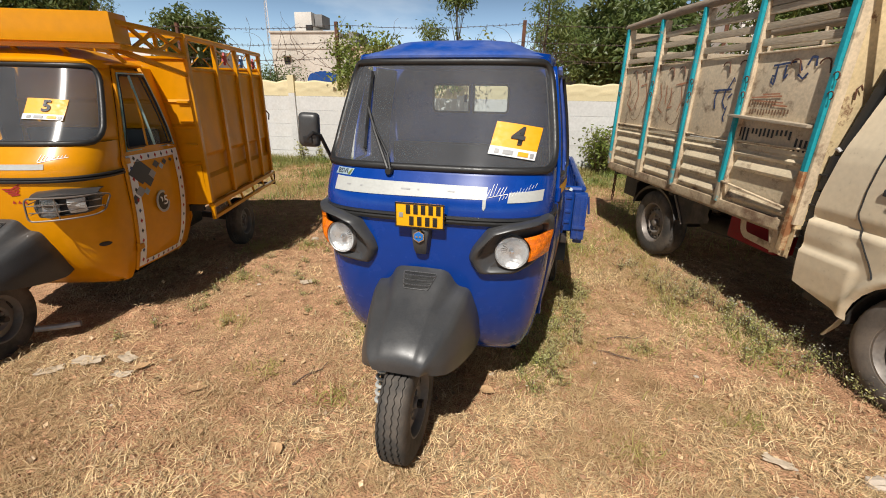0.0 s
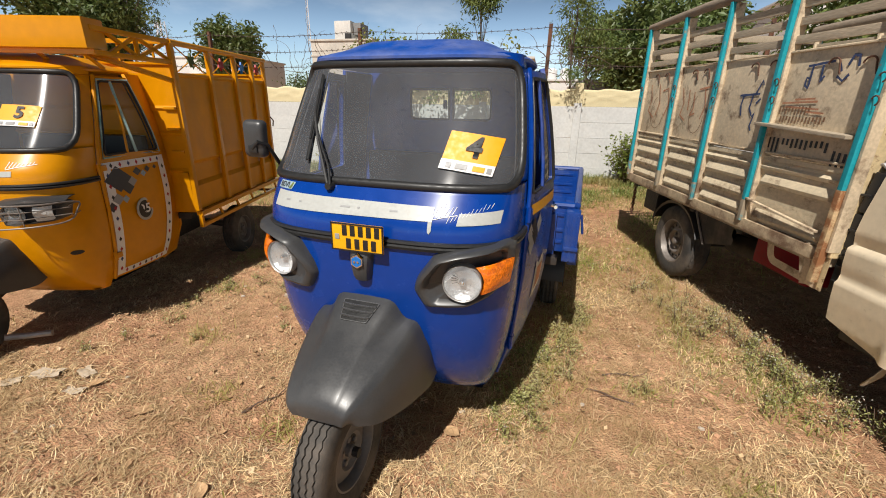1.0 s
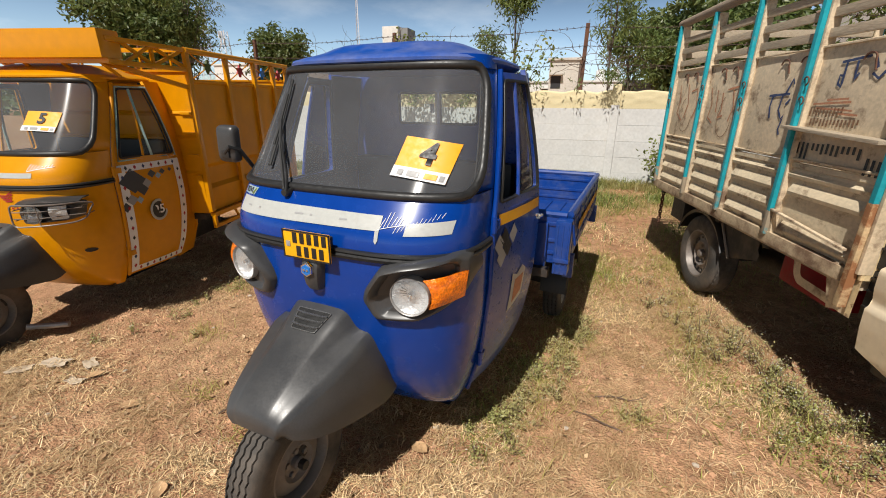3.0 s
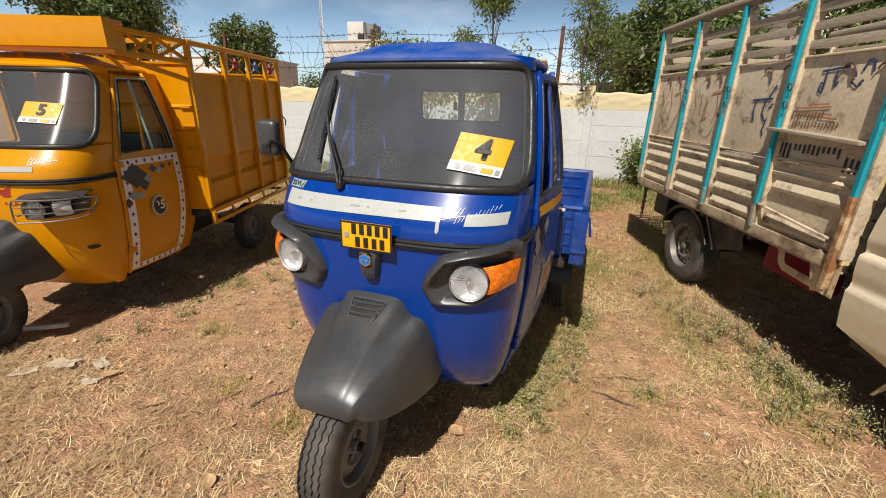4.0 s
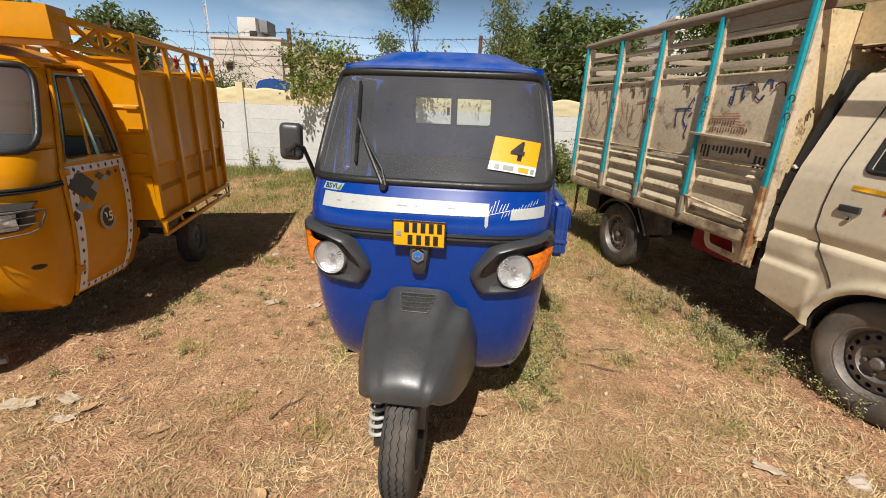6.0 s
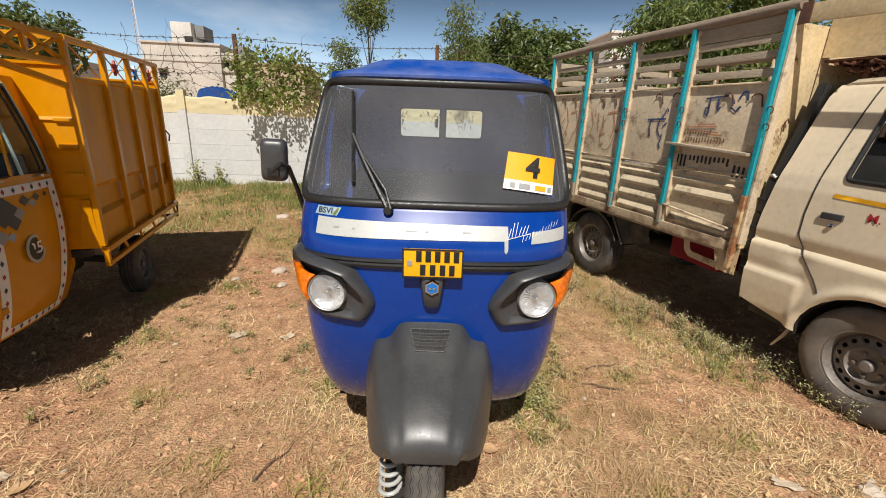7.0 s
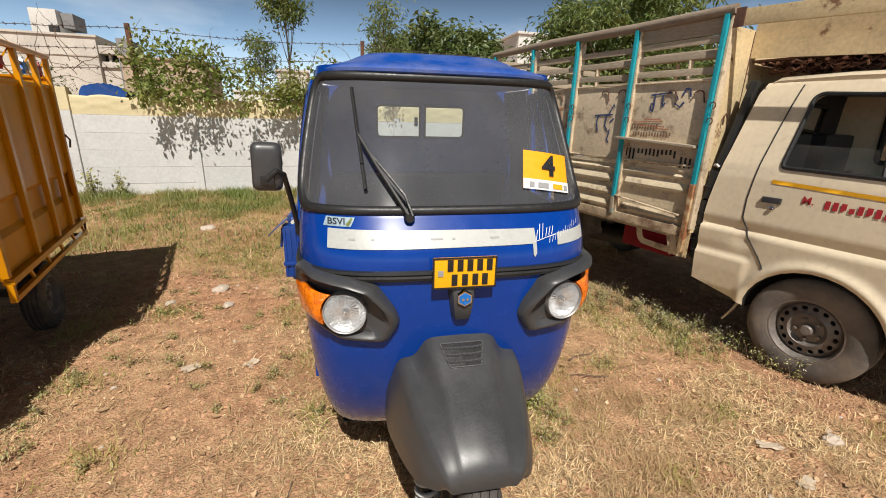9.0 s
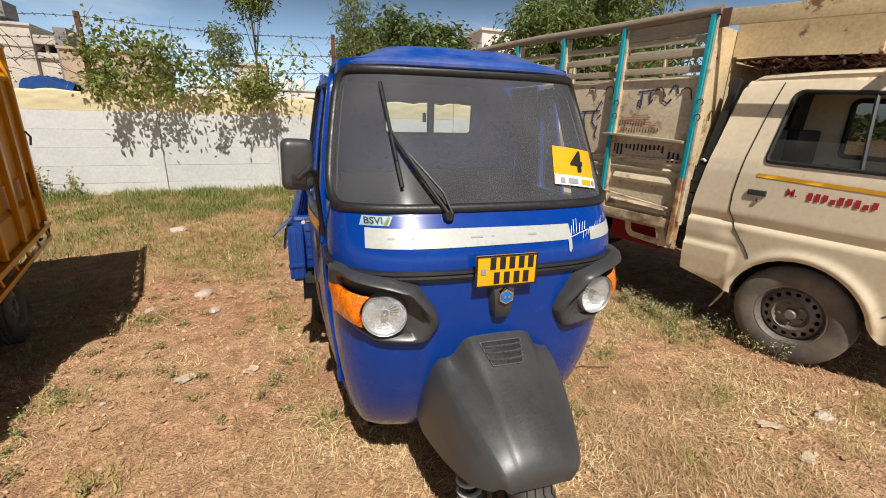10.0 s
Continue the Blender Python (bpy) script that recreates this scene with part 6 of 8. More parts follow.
body_out = [(0.712, 0.43), (0.718, 0.65), (0.722, 0.84), (0.712, 1.0), (0.686, 1.18), (0.662, 1.35), (0.640, 1.55), (0.622, 1.70), (0.595, 1.765), (-0.30, 1.755), (-0.42, 1.66), (-0.72, 1.15), (-0.80, 0.80), (-0.80, 0.36), (-0.42, 0.315)] + [(y, z) for y, z in ARCH[::-1] if z > 0.33] + [(0.36, 0.34), (0.40, 0.36)]
flank = part("cab_side", patch(body_out, cab_place, [WIN], 0.016), CREAM, cab, "cream enamelled cab side", angle=60, face=(-1, 0, 0))
thick(flank, 0.03)
bm = bmesh.new()
tube(bm, [cab_place(y, z, 0.0) for y, z in WIN], 0.013, 8, closed=True)
part("window_seal", bm, RUBBER, cab)
g = part("window_pane", patch([(0.33, 1.27), (-0.45, 1.25), (-0.40, 1.39), (0.32, 1.40)], lambda y, z: cab_place(y, z, -0.02), step=0.1), GLASS_SIDE, cab, "half-lowered side glass")
g.visible_shadow = False
bm = bmesh.new()
tube(bm, [cab_place(y, z, -0.005) for y, z in ((-0.12, 1.25), (-0.09, 1.45), (-0.06, 1.67))], 0.012, 6)
part("window_divider", bm, RUBBER, cab)
# door seams as narrow grooves of dark rubber
for line in ([(0.395, 1.745), (0.42, 1.60), (0.455, 1.30), (0.475, 1.05), (0.470, 0.93), (0.41, 0.80), (0.33, 0.70), (0.285, 0.625)], [(-0.60, 1.10), (-0.62, 0.9), (-0.55, 0.62), (-0.40, 0.48)]):
    bm = bmesh.new()
    tube(bm, [cab_place(y, z, 0.0015) for y, z in [(a, b) for a, b in resample(line, 0.03)[: sum(max(1, round(math.dist(p, q) / 0.03)) for p, q in zip(line, line[1:])) + 1]]], 0.0040, 6)
    part("door_seam", bm, RUBBER, cab)
bm = bmesh.new()
tube(bm, [cab_place(0.56, 1.752, -0.01), cab_place(0.3, 1.765, -0.02), cab_place(-0.25, 1.76, -0.02)], 0.010, 6)
part("rain_gutter", bm, CREAM, cab)
part("pinstripe", patch([(0.362, 1.163), (0.362, 1.186), (-0.70, 1.140), (-0.70, 1.118)], lambda y, z: cab_place(y, z, 0.003), step=0.06), YELLOW_TAPE, cab, "ochre pinstripe")
bm = bmesh.new()
box(bm, -0.052, 0.052, -0.012, 0.012, -0.018, 0.018, 0.006, Matrix.Translation(cab_place(0.335, 1.062, 0.004)) @ pose(0, 0, 0, 0, 0, 90))
h = part("door_handle", bm, PLASTIC, cab, "black plastic door handle")
bm = bmesh.new()
spin(bm, [(0, 0.013), (0.012, 0.013), (0.014, 0.009), (0.014, 0.0004)], 14, Matrix.Translation(cab_place(0.325, 1.012, 0.0)) @ pose(0, 0, 0, 0, 0, 180))
part("door_lock", bm, CHROME, cab)
# red phone lettering: a letter and bars
writing("M.", 0.062, lambda u, v: cab_place(0.155 - u, 1.088 + v, 0.004), PRINT_RED, cab, "red_letter")
for k in range(9):
    y0 = 0.075 - 0.036 * k
    zc = 1.080 - 0.0010 * k
    part("red_bar", patch([(y0, zc - 0.024), (y0, zc + (0.024 if k % 4 != 3 else 0.004)), (y0 - 0.024, zc + (0.024 if k % 4 != 3 else 0.006)), (y0 - 0.024, zc - (0.024 if k % 3 != 2 else 0.010))], lambda y, z: cab_place(y, z, 0.004), step=0.03), PRINT_RED, cab)
# roof, far flank, back wall, front and interior
bm = bmesh.new()
rows = []
for x in (0.15, 0.19, 0.26, 0.5, 0.75, 1.0, 1.2, 1.28, 1.32):
    e = min(x - 0.15, 1.32 - x)
    up = 0.035 * min(1, e / 0.12) ** 0.5 if e > 0 else 0
    rows.append([(x, y, z + up) for y, z in ((0.598, 1.745), (0.545, 1.775), (0.2, 1.785), (-0.2, 1.78), (-0.34, 1.745))])
loft(rows, bm=bm)
thick(part("cab_roof", bm, CREAM, cab, face=(0, 0, 1)), 0.02)
far = part("far_side", patch(body_out, lambda y, z: Vector((1.455 - cab_place(y, z).x, y, z)), [WIN], 0.08), CREAM, cab, face=(1, 0, 0))
thick(far, 0.02)
bm = bmesh.new()
back_hole = rounded([(0.62, 1.385), (1.13, 1.385), (1.09, 1.655), (0.66, 1.655)], 0.04)


def back_at(x, z):
    return Vector((x, interp([(0.42, 0.70), (1.0, 0.70), (1.35, 0.645), (1.55, 0.622), (1.70, 0.602), (1.77, 0.58)], z), z))


patch([(0.02, 0.42), (1.44, 0.42), (1.45, 1.05), (1.37, 1.5), (1.30, 1.76), (0.17, 1.76), (0.09, 1.5), (0.01, 1.05)], back_at, [back_hole], 0.08, bm)
# back wall darkened in colour for the shade inside the cab
thick(part("cab_back", bm, DARK, cab, face=(0, 1, 0)), 0.02)
bm = bmesh.new()
tube(bm, [back_at(x, z) - Vector((0, 0.012, 0)) for x, z in back_hole], 0.016, 8, closed=True)
part("rear_window_seal", bm, RUBBER, cab)
g = part("rear_window_pane", patch(back_hole, back_at, step=0.1), GLASS_DARK, cab)
g.visible_shadow = False
far_loop = [(1.455 - cab_place(y, z).x - 0.02, y, z) for y, z in WIN]
bm = bmesh.new()
tube(bm, far_loop, 0.020, 8, closed=True)
part("window_seal", bm, RUBBER, cab)
g = part("window_pane", patch(WIN, lambda y, z: Vector((1.455 - cab_place(y, z).x - 0.01, y, z)), step=0.1), GLASS_DARK, cab, "tinted side glass")
g.visible_shadow = False
# dark sheet added under the roof to darken the cab
bm = bmesh.new()
box(bm, 0.20, 1.26, -0.28, 0.56, 1.735, 1.748, 0.004)
part("roof_lining", bm, DARK, cab)
bm = bmesh.new()
loft([[(0.10, -0.80, 0.36), (1.36, -0.80, 0.36)], [(0.08, -0.80, 0.80), (1.38, -0.80, 0.80)], [(0.06, -0.72, 1.15), (1.40, -0.72, 1.15)]], bm=bm)
thick(part("cab_front", bm, CREAM, cab), 0.02)
g = part("windscreen", loft([[(0.08, -0.71, 1.15), (1.38, -0.71, 1.15)], [(0.17, -0.35, 1.73), (1.30, -0.35, 1.73)]]), GLASS, cab)
g.visible_shadow = False
for nm, dims in (("seat", (0.12, 1.34, 0.10, 0.55, 0.86, 1.00)), ("seat_back", (0.14, 0.62, 0.46, 0.60, 1.0, 1.46)), ("seat_back", (0.84, 1.32, 0.46, 0.60, 1.0, 1.46))):
    bm = bmesh.new()
    box(bm, *dims, 0.04)
    part(nm, bm, SEAT, cab)
bm = bmesh.new()
box(bm, 0.10, 1.36, -0.70, -0.42, 0.85, 1.16, 0.05)
box(bm, 0.03, 1.43, -0.75, 0.66, 0.70, 0.74)
part("dashboard", bm, DARK, cab)
# inner wheel housing
bm = bmesh.new()
loft([[(0.0, y * 1.0, 0.315 + (z - 0.315) * 1.0) for y, z in ARCH], [(0.32, y, z) for y, z in ARCH], [(0.33, y * 0.1, 0.32) for y, z in ARCH]], bm=bm)
thick(part("wheel_housing", bm, IRON, cab), 0.01, 1.0)
bm = bmesh.new()
loft([[(0.005, 0.392, 0.36), (0.035, 0.392, 0.36)], [(0.008, 0.43, 0.27), (0.04, 0.425, 0.27)], [(0.012, 0.475, 0.185), (0.03, 0.475, 0.18)]], bm=bm)
thick(part("mud_flap", bm, TIN, cab), 0.006)
bm = bmesh.new()
box(bm, 0.03, 0.25, 0.40, 0.68, 0.33, 0.43, 0.015)
part("sill_box", bm, IRON, cab)
# black ribbed air duct behind the cab
duct = new("air_duct")
duct.parent = lorry
for a, b, w in (((0.0, 0.748, 0.56), (0.0, 0.748, 0.80), 0.05), ((0.0, 0.746, 0.81), (0.0, 0.742, 0.99), 0.05), ((0.005, 0.738, 1.0), (0.01, 0.718, 1.20), 0.06), ((0.02, 0.712, 1.22), (0.130, 0.662, 1.78), 0.048)):
    bm = bmesh.new()
    beam(bm, a, b, w, 0.052, (0, 1, 0), bevel=0.014)
    part("duct_section", bm, RUBBER, duct)
for z in (0.62, 0.70, 0.76, 0.90, 1.08):
    bm = bmesh.new()
    box(bm, -0.034, 0.034, 0.718, 0.764, z, z + 0.012, 0.004)
    part("duct_collar", bm, RUBBER, duct)
bm = bmesh.new()
tube(bm, [(-0.012, 0.700, 1.225), (-0.018, 0.715, 1.24), (-0.012, 0.730, 1.235)], 0.010, 8)
part("duct_clip", bm, ALU, lorry)

# ---- the slatted body ----
hold = new("load_body")
hold.parent = lorry
SX = -0.06
POSTS = (0.80, 1.45, 2.05, 2.645, 3.29)
ZLOW, ZPAN, ZPT, ZTOP = 0.775, 1.185, 1.79, 2.185
for x_side, s in ((SX, 1), (1.52, -1)):
    # s = 1: the flank beside the three-wheeler, outside towards -x
    o = -s
    for y0, y1 in zip(POSTS, POSTS[1:]):
        # a flat sheet with pressed ribs that run out short of the posts
        ribs = (0.800, 0.905, 1.015) if y0 > 1 else (0.795, 1.015)
        rows = []
        for y, k in ((y0 + 0.01, 0.0), (y0 + 0.050, 0.0), (y0 + 0.068, 1.0), (y1 - 0.078, 1.0), (y1 - 0.060, 0.0), (y1 - 0.01, 0.0)):
            row = [(0.0, ZLOW)]
            for z in ribs:
                row += [(0.0, z), (0.024 * k, z + 0.008), (0.028 * k, z + 0.026), (0.022 * k, z + 0.040), (0.003 * k, z + 0.072)]
            row += [(0.0, ZPAN - 0.075), (0.016, ZPAN - 0.070), (0.020, ZPAN - 0.052), (0.004, ZPAN - 0.036), (0.0, ZPAN - 0.02), (0.012, ZPAN - 0.015), (0.012, ZPAN + 0.01), (0.0, ZPAN + 0.012)]
            rows.append([(x_side + o * d, y, z) for d, z in row])
        bm2 = loft(rows)
        thick(part("drop_side", bm2, RIBBED, hold, "ribbed cream sheet streaked with rust", angle=20), 0.01)
        bm2 = bmesh.new()
        box(bm2, x_side - 0.004, x_side + 0.004, y0 + 0.018, y1 - 0.018, ZPAN + 0.015, ZPT, 0.002)
        pn = part("side_sheet", bm2, TIN, hold)
        bm2 = bmesh.new()
        xx = x_side + o * 0.012
        tube(bm2, [(xx, y0 + 0.03, ZPAN + 0.03), (xx, y1 - 0.03, ZPAN + 0.03), (xx, y1 - 0.03, ZPT - 0.006), (xx, y0 + 0.03, ZPT - 0.006)], 0.010, 6, closed=True)
        part("sheet_edge", bm2, TIN, pn)
    for i, y in enumerate(POSTS):
        bm = bmesh.new()
        xa, xb = sorted((x_side + o * 0.052, x_side + o * 0.012))
        box(bm, xa, xb, y - 0.014, y + 0.014, ZLOW + 0.13 if i else ZLOW + 0.32, ZTOP - 0.02, 0.004)
        part("post", bm, TEAL, hold, "turquoise painted post")
        if i:
            bm = bmesh.new()
            box(bm, xa, xb, y - 0.015, y + 0.015, ZLOW - 0.012, ZLOW + 0.13, 0.004)
            part("post_foot", bm, TEAL_WORN, hold, "scraped foot of the post")
        bm = bmesh.new()
        xa, xb = sorted((x_side + o * 0.030, x_side - o * 0.03))
        box(bm, xa, xb, y - 0.034, y - 0.017, ZLOW, ZTOP - 0.03, 0.003)
        part("post_batten", bm, TIN, hold)
        for zc in (1.52, 1.62):
            bm = bmesh.new()
            ring = [(x_side + o * 0.056, y - 0.030 + 0.020 * math.cos(t), zc + 0.022 * math.sin(t)) for t in [math.pi * (0.1 + 1.3 * k / 7) for k in range(8)]]
            tube(bm, ring, 0.004, 5)
            part("rope_hook", bm, RUST, hold)
    for zc, h2 in ((1.845, 0.046), (1.945, 0.046), (2.035, 0.044)):
        for y0, y1 in zip(POSTS, POSTS[1:]):
            bm = bmesh.new()
            sag = random.Random(int(zc * 1000 + y0 * 100)).uniform(-0.006, 0.006)
            beam(bm, (x_side, y0 + 0.01, zc + sag), (x_side, y1 - 0.005, zc - sag), 0.022, h2, bevel=0.004)
            part("slat", bm, WOOD, hold, "" if y0 > 1 else "grey weathered wooden slat")
    bm = bmesh.new()
    beam(bm, (x_side, 0.82, 2.115), (x_side, 1.44, 2.115), 0.022, 0.105, bevel=0.004)
    part("slat", bm, WOOD, hold)
    bm = bmesh.new()
    tube(bm, [(x_side + o * 0.02, 0.77, ZTOP + 0.005), (x_side + o * 0.02, 1.5, ZTOP), (x_side + o * 0.02, 2.4, ZTOP + 0.012), (x_side + o * 0.02, 3.33, ZTOP)], 0.021, 10)
    part("top_rail", bm, WOOD_DARK, hold, "worn wooden top rail")
    bm = bmesh.new()
    beam(bm, (x_side + o * 0.01, 0.80, ZLOW - 0.03), (x_side + o * 0.01, 3.32, ZLOW - 0.03), 0.05, 0.07, bevel=0.006)
    part("bed_rail", bm, BED_STEEL, hold)
    # ledges across the foremost bay
    bm = bmesh.new()
    beam(bm, (x_side + o * 0.038, 0.83, 1.350), (x_side + o * 0.038, 1.49, 1.383), 0.085, 0.018, bevel=0.003)
    part("ledge", bm, WOOD, hold)
    bm = bmesh.new()
    beam(bm, (x_side + o * 0.042, 0.86, 0.862), (x_side + o * 0.038, 1.44, 0.915), 0.022, 0.012, bevel=0.003)
    part("ledge", bm, TIN, hold)
    # strut below the headboard
    bm = bmesh.new()
    xx = x_side
    cheek = [(0.798, 0.555), (0.798, 0.80), (0.766, 0.80), (0.766, 0.555)]
    part("corner_strut", patch(cheek, lambda y, z: (xx, y, z), step=0.08, bm=bm), CREAM_WORN, hold)
    thick(hold.children[-1], 0.03, 0.0)
# rusted foot of the foremost post
bm = bmesh.new()
box(bm, SX - 0.052, SX - 0.012, 0.786, 0.818, 0.60, 1.10, 0.004)
part("post_foot", bm, RUST_PAINT, hold, "rusted foot of the foremost post")
# inside and ends of the body
bm = bmesh.new()
box(bm, SX, 1.52, 0.80, 3.31, ZLOW - 0.09, ZLOW - 0.03)
part("bed_floor", bm, WOOD, hold)
bm = bmesh.new()
box(bm, SX - 0.010, 1.53, 0.768, 0.784, ZLOW - 0.03, 2.10, 0.004)
part("headboard", bm, CREAM_WORN, hold, "cream sheet-steel headboard with rust spots")
for x in (0.19, 0.75, 1.28):
    bm = bmesh.new()
    box(bm, x - 0.003, x + 0.003, 0.764, 0.770, ZLOW, 2.09, 0.001)
    part("sheet_seam", bm, RUST, hold)
bm = bmesh.new()
tube(bm, [(0.02, 0.755, 1.50), (0.012, 0.752, 1.555), (0.03, 0.75, 1.575), (0.048, 0.752, 1.55)], 0.005, 6)
part("iron_hook", bm, RUST, hold)
for zc in (0.95, 1.15, 1.35, 1.55, 1.75, 1.93, 2.1):
    bm = bmesh.new()
    beam(bm, (SX + 0.02, 3.30, zc), (1.50, 3.30, zc), 0.022, 0.12 if zc < 1.8 else 0.06, bevel=0.004)
    part("tail_board", bm, WOOD, hold)
# carrier over the cab
bm = bmesh.new()
beam(bm, (SX - 0.004, 0.766, 2.140), (SX - 0.004, -0.30, 2.080), 0.028, 0.095, bevel=0.006)
part("carrier_rim", bm, CREAM_WORN, hold, "worn cream side rail of the carrier")
bm = bmesh.new()
beam(bm, (1.524, 0.766, 2.140), (1.524, -0.30, 2.080), 0.028, 0.095, bevel=0.006)
part("carrier_rim", bm, WOOD, hold)
bm = bmesh.new()
beam(bm, (SX + 0.012, -0.285, 2.080), (1.51, -0.285, 2.080), 0.028, 0.095, bevel=0.006)
part("carrier_rim", bm, WOOD, hold)
bm = bmesh.new()
loft([[(0.195, 0.764, 2.17), (0.195, 0.0, 2.12), (0.25, -0.035, 2.115), (1.21, -0.035, 2.115), (1.265, 0.0, 2.12), (1.265, 0.764, 2.17)], [(0.195, 0.764, 1.93), (0.195, 0.0, 1.885), (0.25, -0.030, 1.885), (1.21, -0.030, 1.885), (1.265, 0.0, 1.885), (1.265, 0.764, 1.93)]], bm=bm)
thick(part("carrier_sheet", bm, CREAM_WORN, hold), 0.008, 0.0)
bm = bmesh.new()
box(bm, 0.205, 1.255, -0.02, 0.755, 1.905, 1.917)
part("carrier_floor", bm, RUST, hold)
for k in range(9):
    y = -0.12 + 0.085 * k
    bm = bmesh.new()
    tube(bm, [(0.19, y + 0.12, 1.888), (1.27, y + 0.15, 1.888)], 0.010, 6)
    part("carrier_rod", bm, RUST, hold)
for y in (0.04, 0.3, 0.56):
    for x in (0.28, 1.18):
        bm = bmesh.new()
        beam(bm, (x, y, 1.79), (x, y, 1.905), 0.03, 0.03, (0, 1, 0))
        part("carrier_post", bm, RUST, hold)
bm = bmesh.new()
rr = random.Random(3)
for k in range(150):
    p = Vector((0.20 + rr.uniform(0.0, 0.16), rr.uniform(0.0, 0.64), 1.875 + rr.uniform(-0.035, 0.03)))
    q = p + Vector((rr.uniform(-0.03, 0.05), rr.uniform(-0.09, 0.09), rr.uniform(-0.02, 0.02)))
    tube(bm, [p, (p + q) / 2 + Vector((0, 0, -0.015)), q], rr.uniform(0.003, 0.007), 5)
tagged(part("tangled_rope", bm, RUST, hold), "tangled rope and sacking under the carrier", kind="stuff")
bm = bmesh.new()
box(bm, SX - 0.026, SX - 0.017, 0.705, 0.772, 2.082, 2.192, 0.003)
part("rusty_bracket", bm, RUST, hold)
# lower locker frame, tank, chassis and flap
bm = bmesh.new()
loop_o = rounded([(0.80, 0.545), (0.815, 0.735), (1.24, 0.735), (1.20, 0.60), (1.16, 0.565)], 0.03)
loop_i = rounded([(0.93, 0.60), (0.93, 0.70), (1.175, 0.705), (1.15, 0.61)], 0.03)
part("locker_frame", patch(loop_o, lambda y, z: (SX + 0.015, y, z), [loop_i], 0.06, bm), TIN, hold)
thick(hold.children[-1], 0.03, 0.0)
bm = bmesh.new()
beam(bm, (SX - 0.004, 0.86, 0.56), (SX - 0.01, 0.93, 0.78), 0.02, 0.07, (0, 1, 0), bevel=0.004)
beam(bm, (SX - 0.02, 0.86, 0.735), (SX - 0.02, 1.44, 0.775), 0.022, 0.014, bevel=0.004)
part("locker_stay", bm, TIN, hold)
bm = bmesh.new()
box(bm, -0.005, 0.42, 0.92, 1.37, 0.505, 0.705, 0.03)
part("fuel_tank", bm, CRIMSON, lorry, "dark red tank under the body")
for x in (0.36, 1.10):
    bm = bmesh.new()
    beam(bm, (x, -0.7, 0.50), (x, 3.25, 0.60), 0.07, 0.13, bevel=0.008)
    part("chassis_rail", bm, IRON, lorry)
    bm = bmesh.new()
    tube(bm, [(x - 0.03, 1.85, 0.55), (x - 0.03, 2.1, 0.42), (x - 0.03, 2.35, 0.37), (x - 0.03, 2.6, 0.42), (x - 0.03, 2.85, 0.56)], 0.025, 6)
    part("leaf_spring", bm, IRON, lorry)
for y in (0.9, 1.5, 2.1, 2.7, 3.2):
    bm = bmesh.new()
    beam(bm, (SX + 0.02, y, 0.685), (1.48, y, 0.685), 0.06, 0.06, bevel=0.005)
    part("cross_member", bm, IRON, lorry)
bm = bmesh.new()
tube(bm, [(0.1, 2.35, 0.312), (1.36, 2.35, 0.312)], 0.045, 10)
part("rear_axle", bm, IRON, lorry)
bm = bmesh.new()
box(bm, 0.4, 1.05, -0.6, 0.9, 0.36, 0.6, 0.05)
part("engine", bm, IRON, lorry)
bm = bmesh.new()
loft([[(0.0, 1.93 + 0.02 * k, 0.66 - 0.07 * k), (0.20, 1.93 + 0.02 * k, 0.66 - 0.07 * k)] for k in range(4)], bm=bm)
thick(part("mud_flap", bm, RUBBER, lorry), 0.008)
bm = bmesh.new()
arc = [(2.35 - 0.40 * math.cos(t), 0.315 + 0.375 * math.sin(t)) for t in [math.pi * (0.12 + 0.76 * k / 14) for k in range(15)]]
loft([[(-0.03, y, z - 0.035), (-0.035, y, z - 0.01), (-0.02, y, z), (0.21, y, z)] for y, z in arc], bm=bm)
thick(part("rear_mudguard", bm, RUBBER, lorry, "dark sheet mudguard over the rear wheel"), 0.006)
bm = bmesh.new()
loft([[(0.02, 2.80, 0.70), (0.22, 2.80, 0.70)], [(0.02, 2.82, 0.42), (0.22, 2.82, 0.42)]], bm=bm)
thick(part("mud_flap", bm, RUBBER, lorry), 0.008)
bm = bmesh.new()
for k in range(12):
    z = 0.70 - 0.032 * k
    t = math.pi / 2 * (k % 2)
    ring = [(0.0 + 0.012 * math.cos(a) * math.cos(t), 3.27 + 0.012 * math.cos(a) * math.sin(t), z + 0.022 * math.sin(a)) for a in [2 * math.pi * j / 8 for j in range(8)]]
    tube(bm, ring, 0.004, 5, closed=True)
part("tail_chain", bm, RUST, lorry)

bm = bmesh.new()
part("mudguard_sheet", patch([(2.11, 0.70), (2.06, 0.64), (1.90, 0.44), (1.60, 0.53), (1.57, 0.69)], lambda y, z: (0.0, y, z), step=0.08, bm=bm), TYRE, lorry, "dark dusty sheet ahead of the rear wheel")
thick(lorry.children[-1], 0.012)
bm = bmesh.new()
tube(bm, [(-0.012, 2.10, 0.70), (-0.012, 2.055, 0.635), (-0.012, 1.90, 0.435)], 0.009, 6)
part("mudguard_edge", bm, STEEL, lorry)
bm = bmesh.new()
box(bm, 0.02, 0.20, 2.80, 3.06, 0.46, 0.70, 0.015)
part("tail_box", bm, IRON, lorry)
# unseen box added at the far side to block light under the body
bm = bmesh.new()
box(bm, 1.06, 1.48, 0.92, 1.86, 0.27, 0.70, 0.02)
part("tool_locker", bm, IRON, lorry)
# unseen shaft, silencer and spare tyre, added to darken the underside
bm = bmesh.new()
tube(bm, [(0.72, 0.85, 0.44), (0.72, 2.25, 0.33)], 0.04, 10)
part("drive_shaft", bm, IRON, lorry)
bm = bmesh.new()
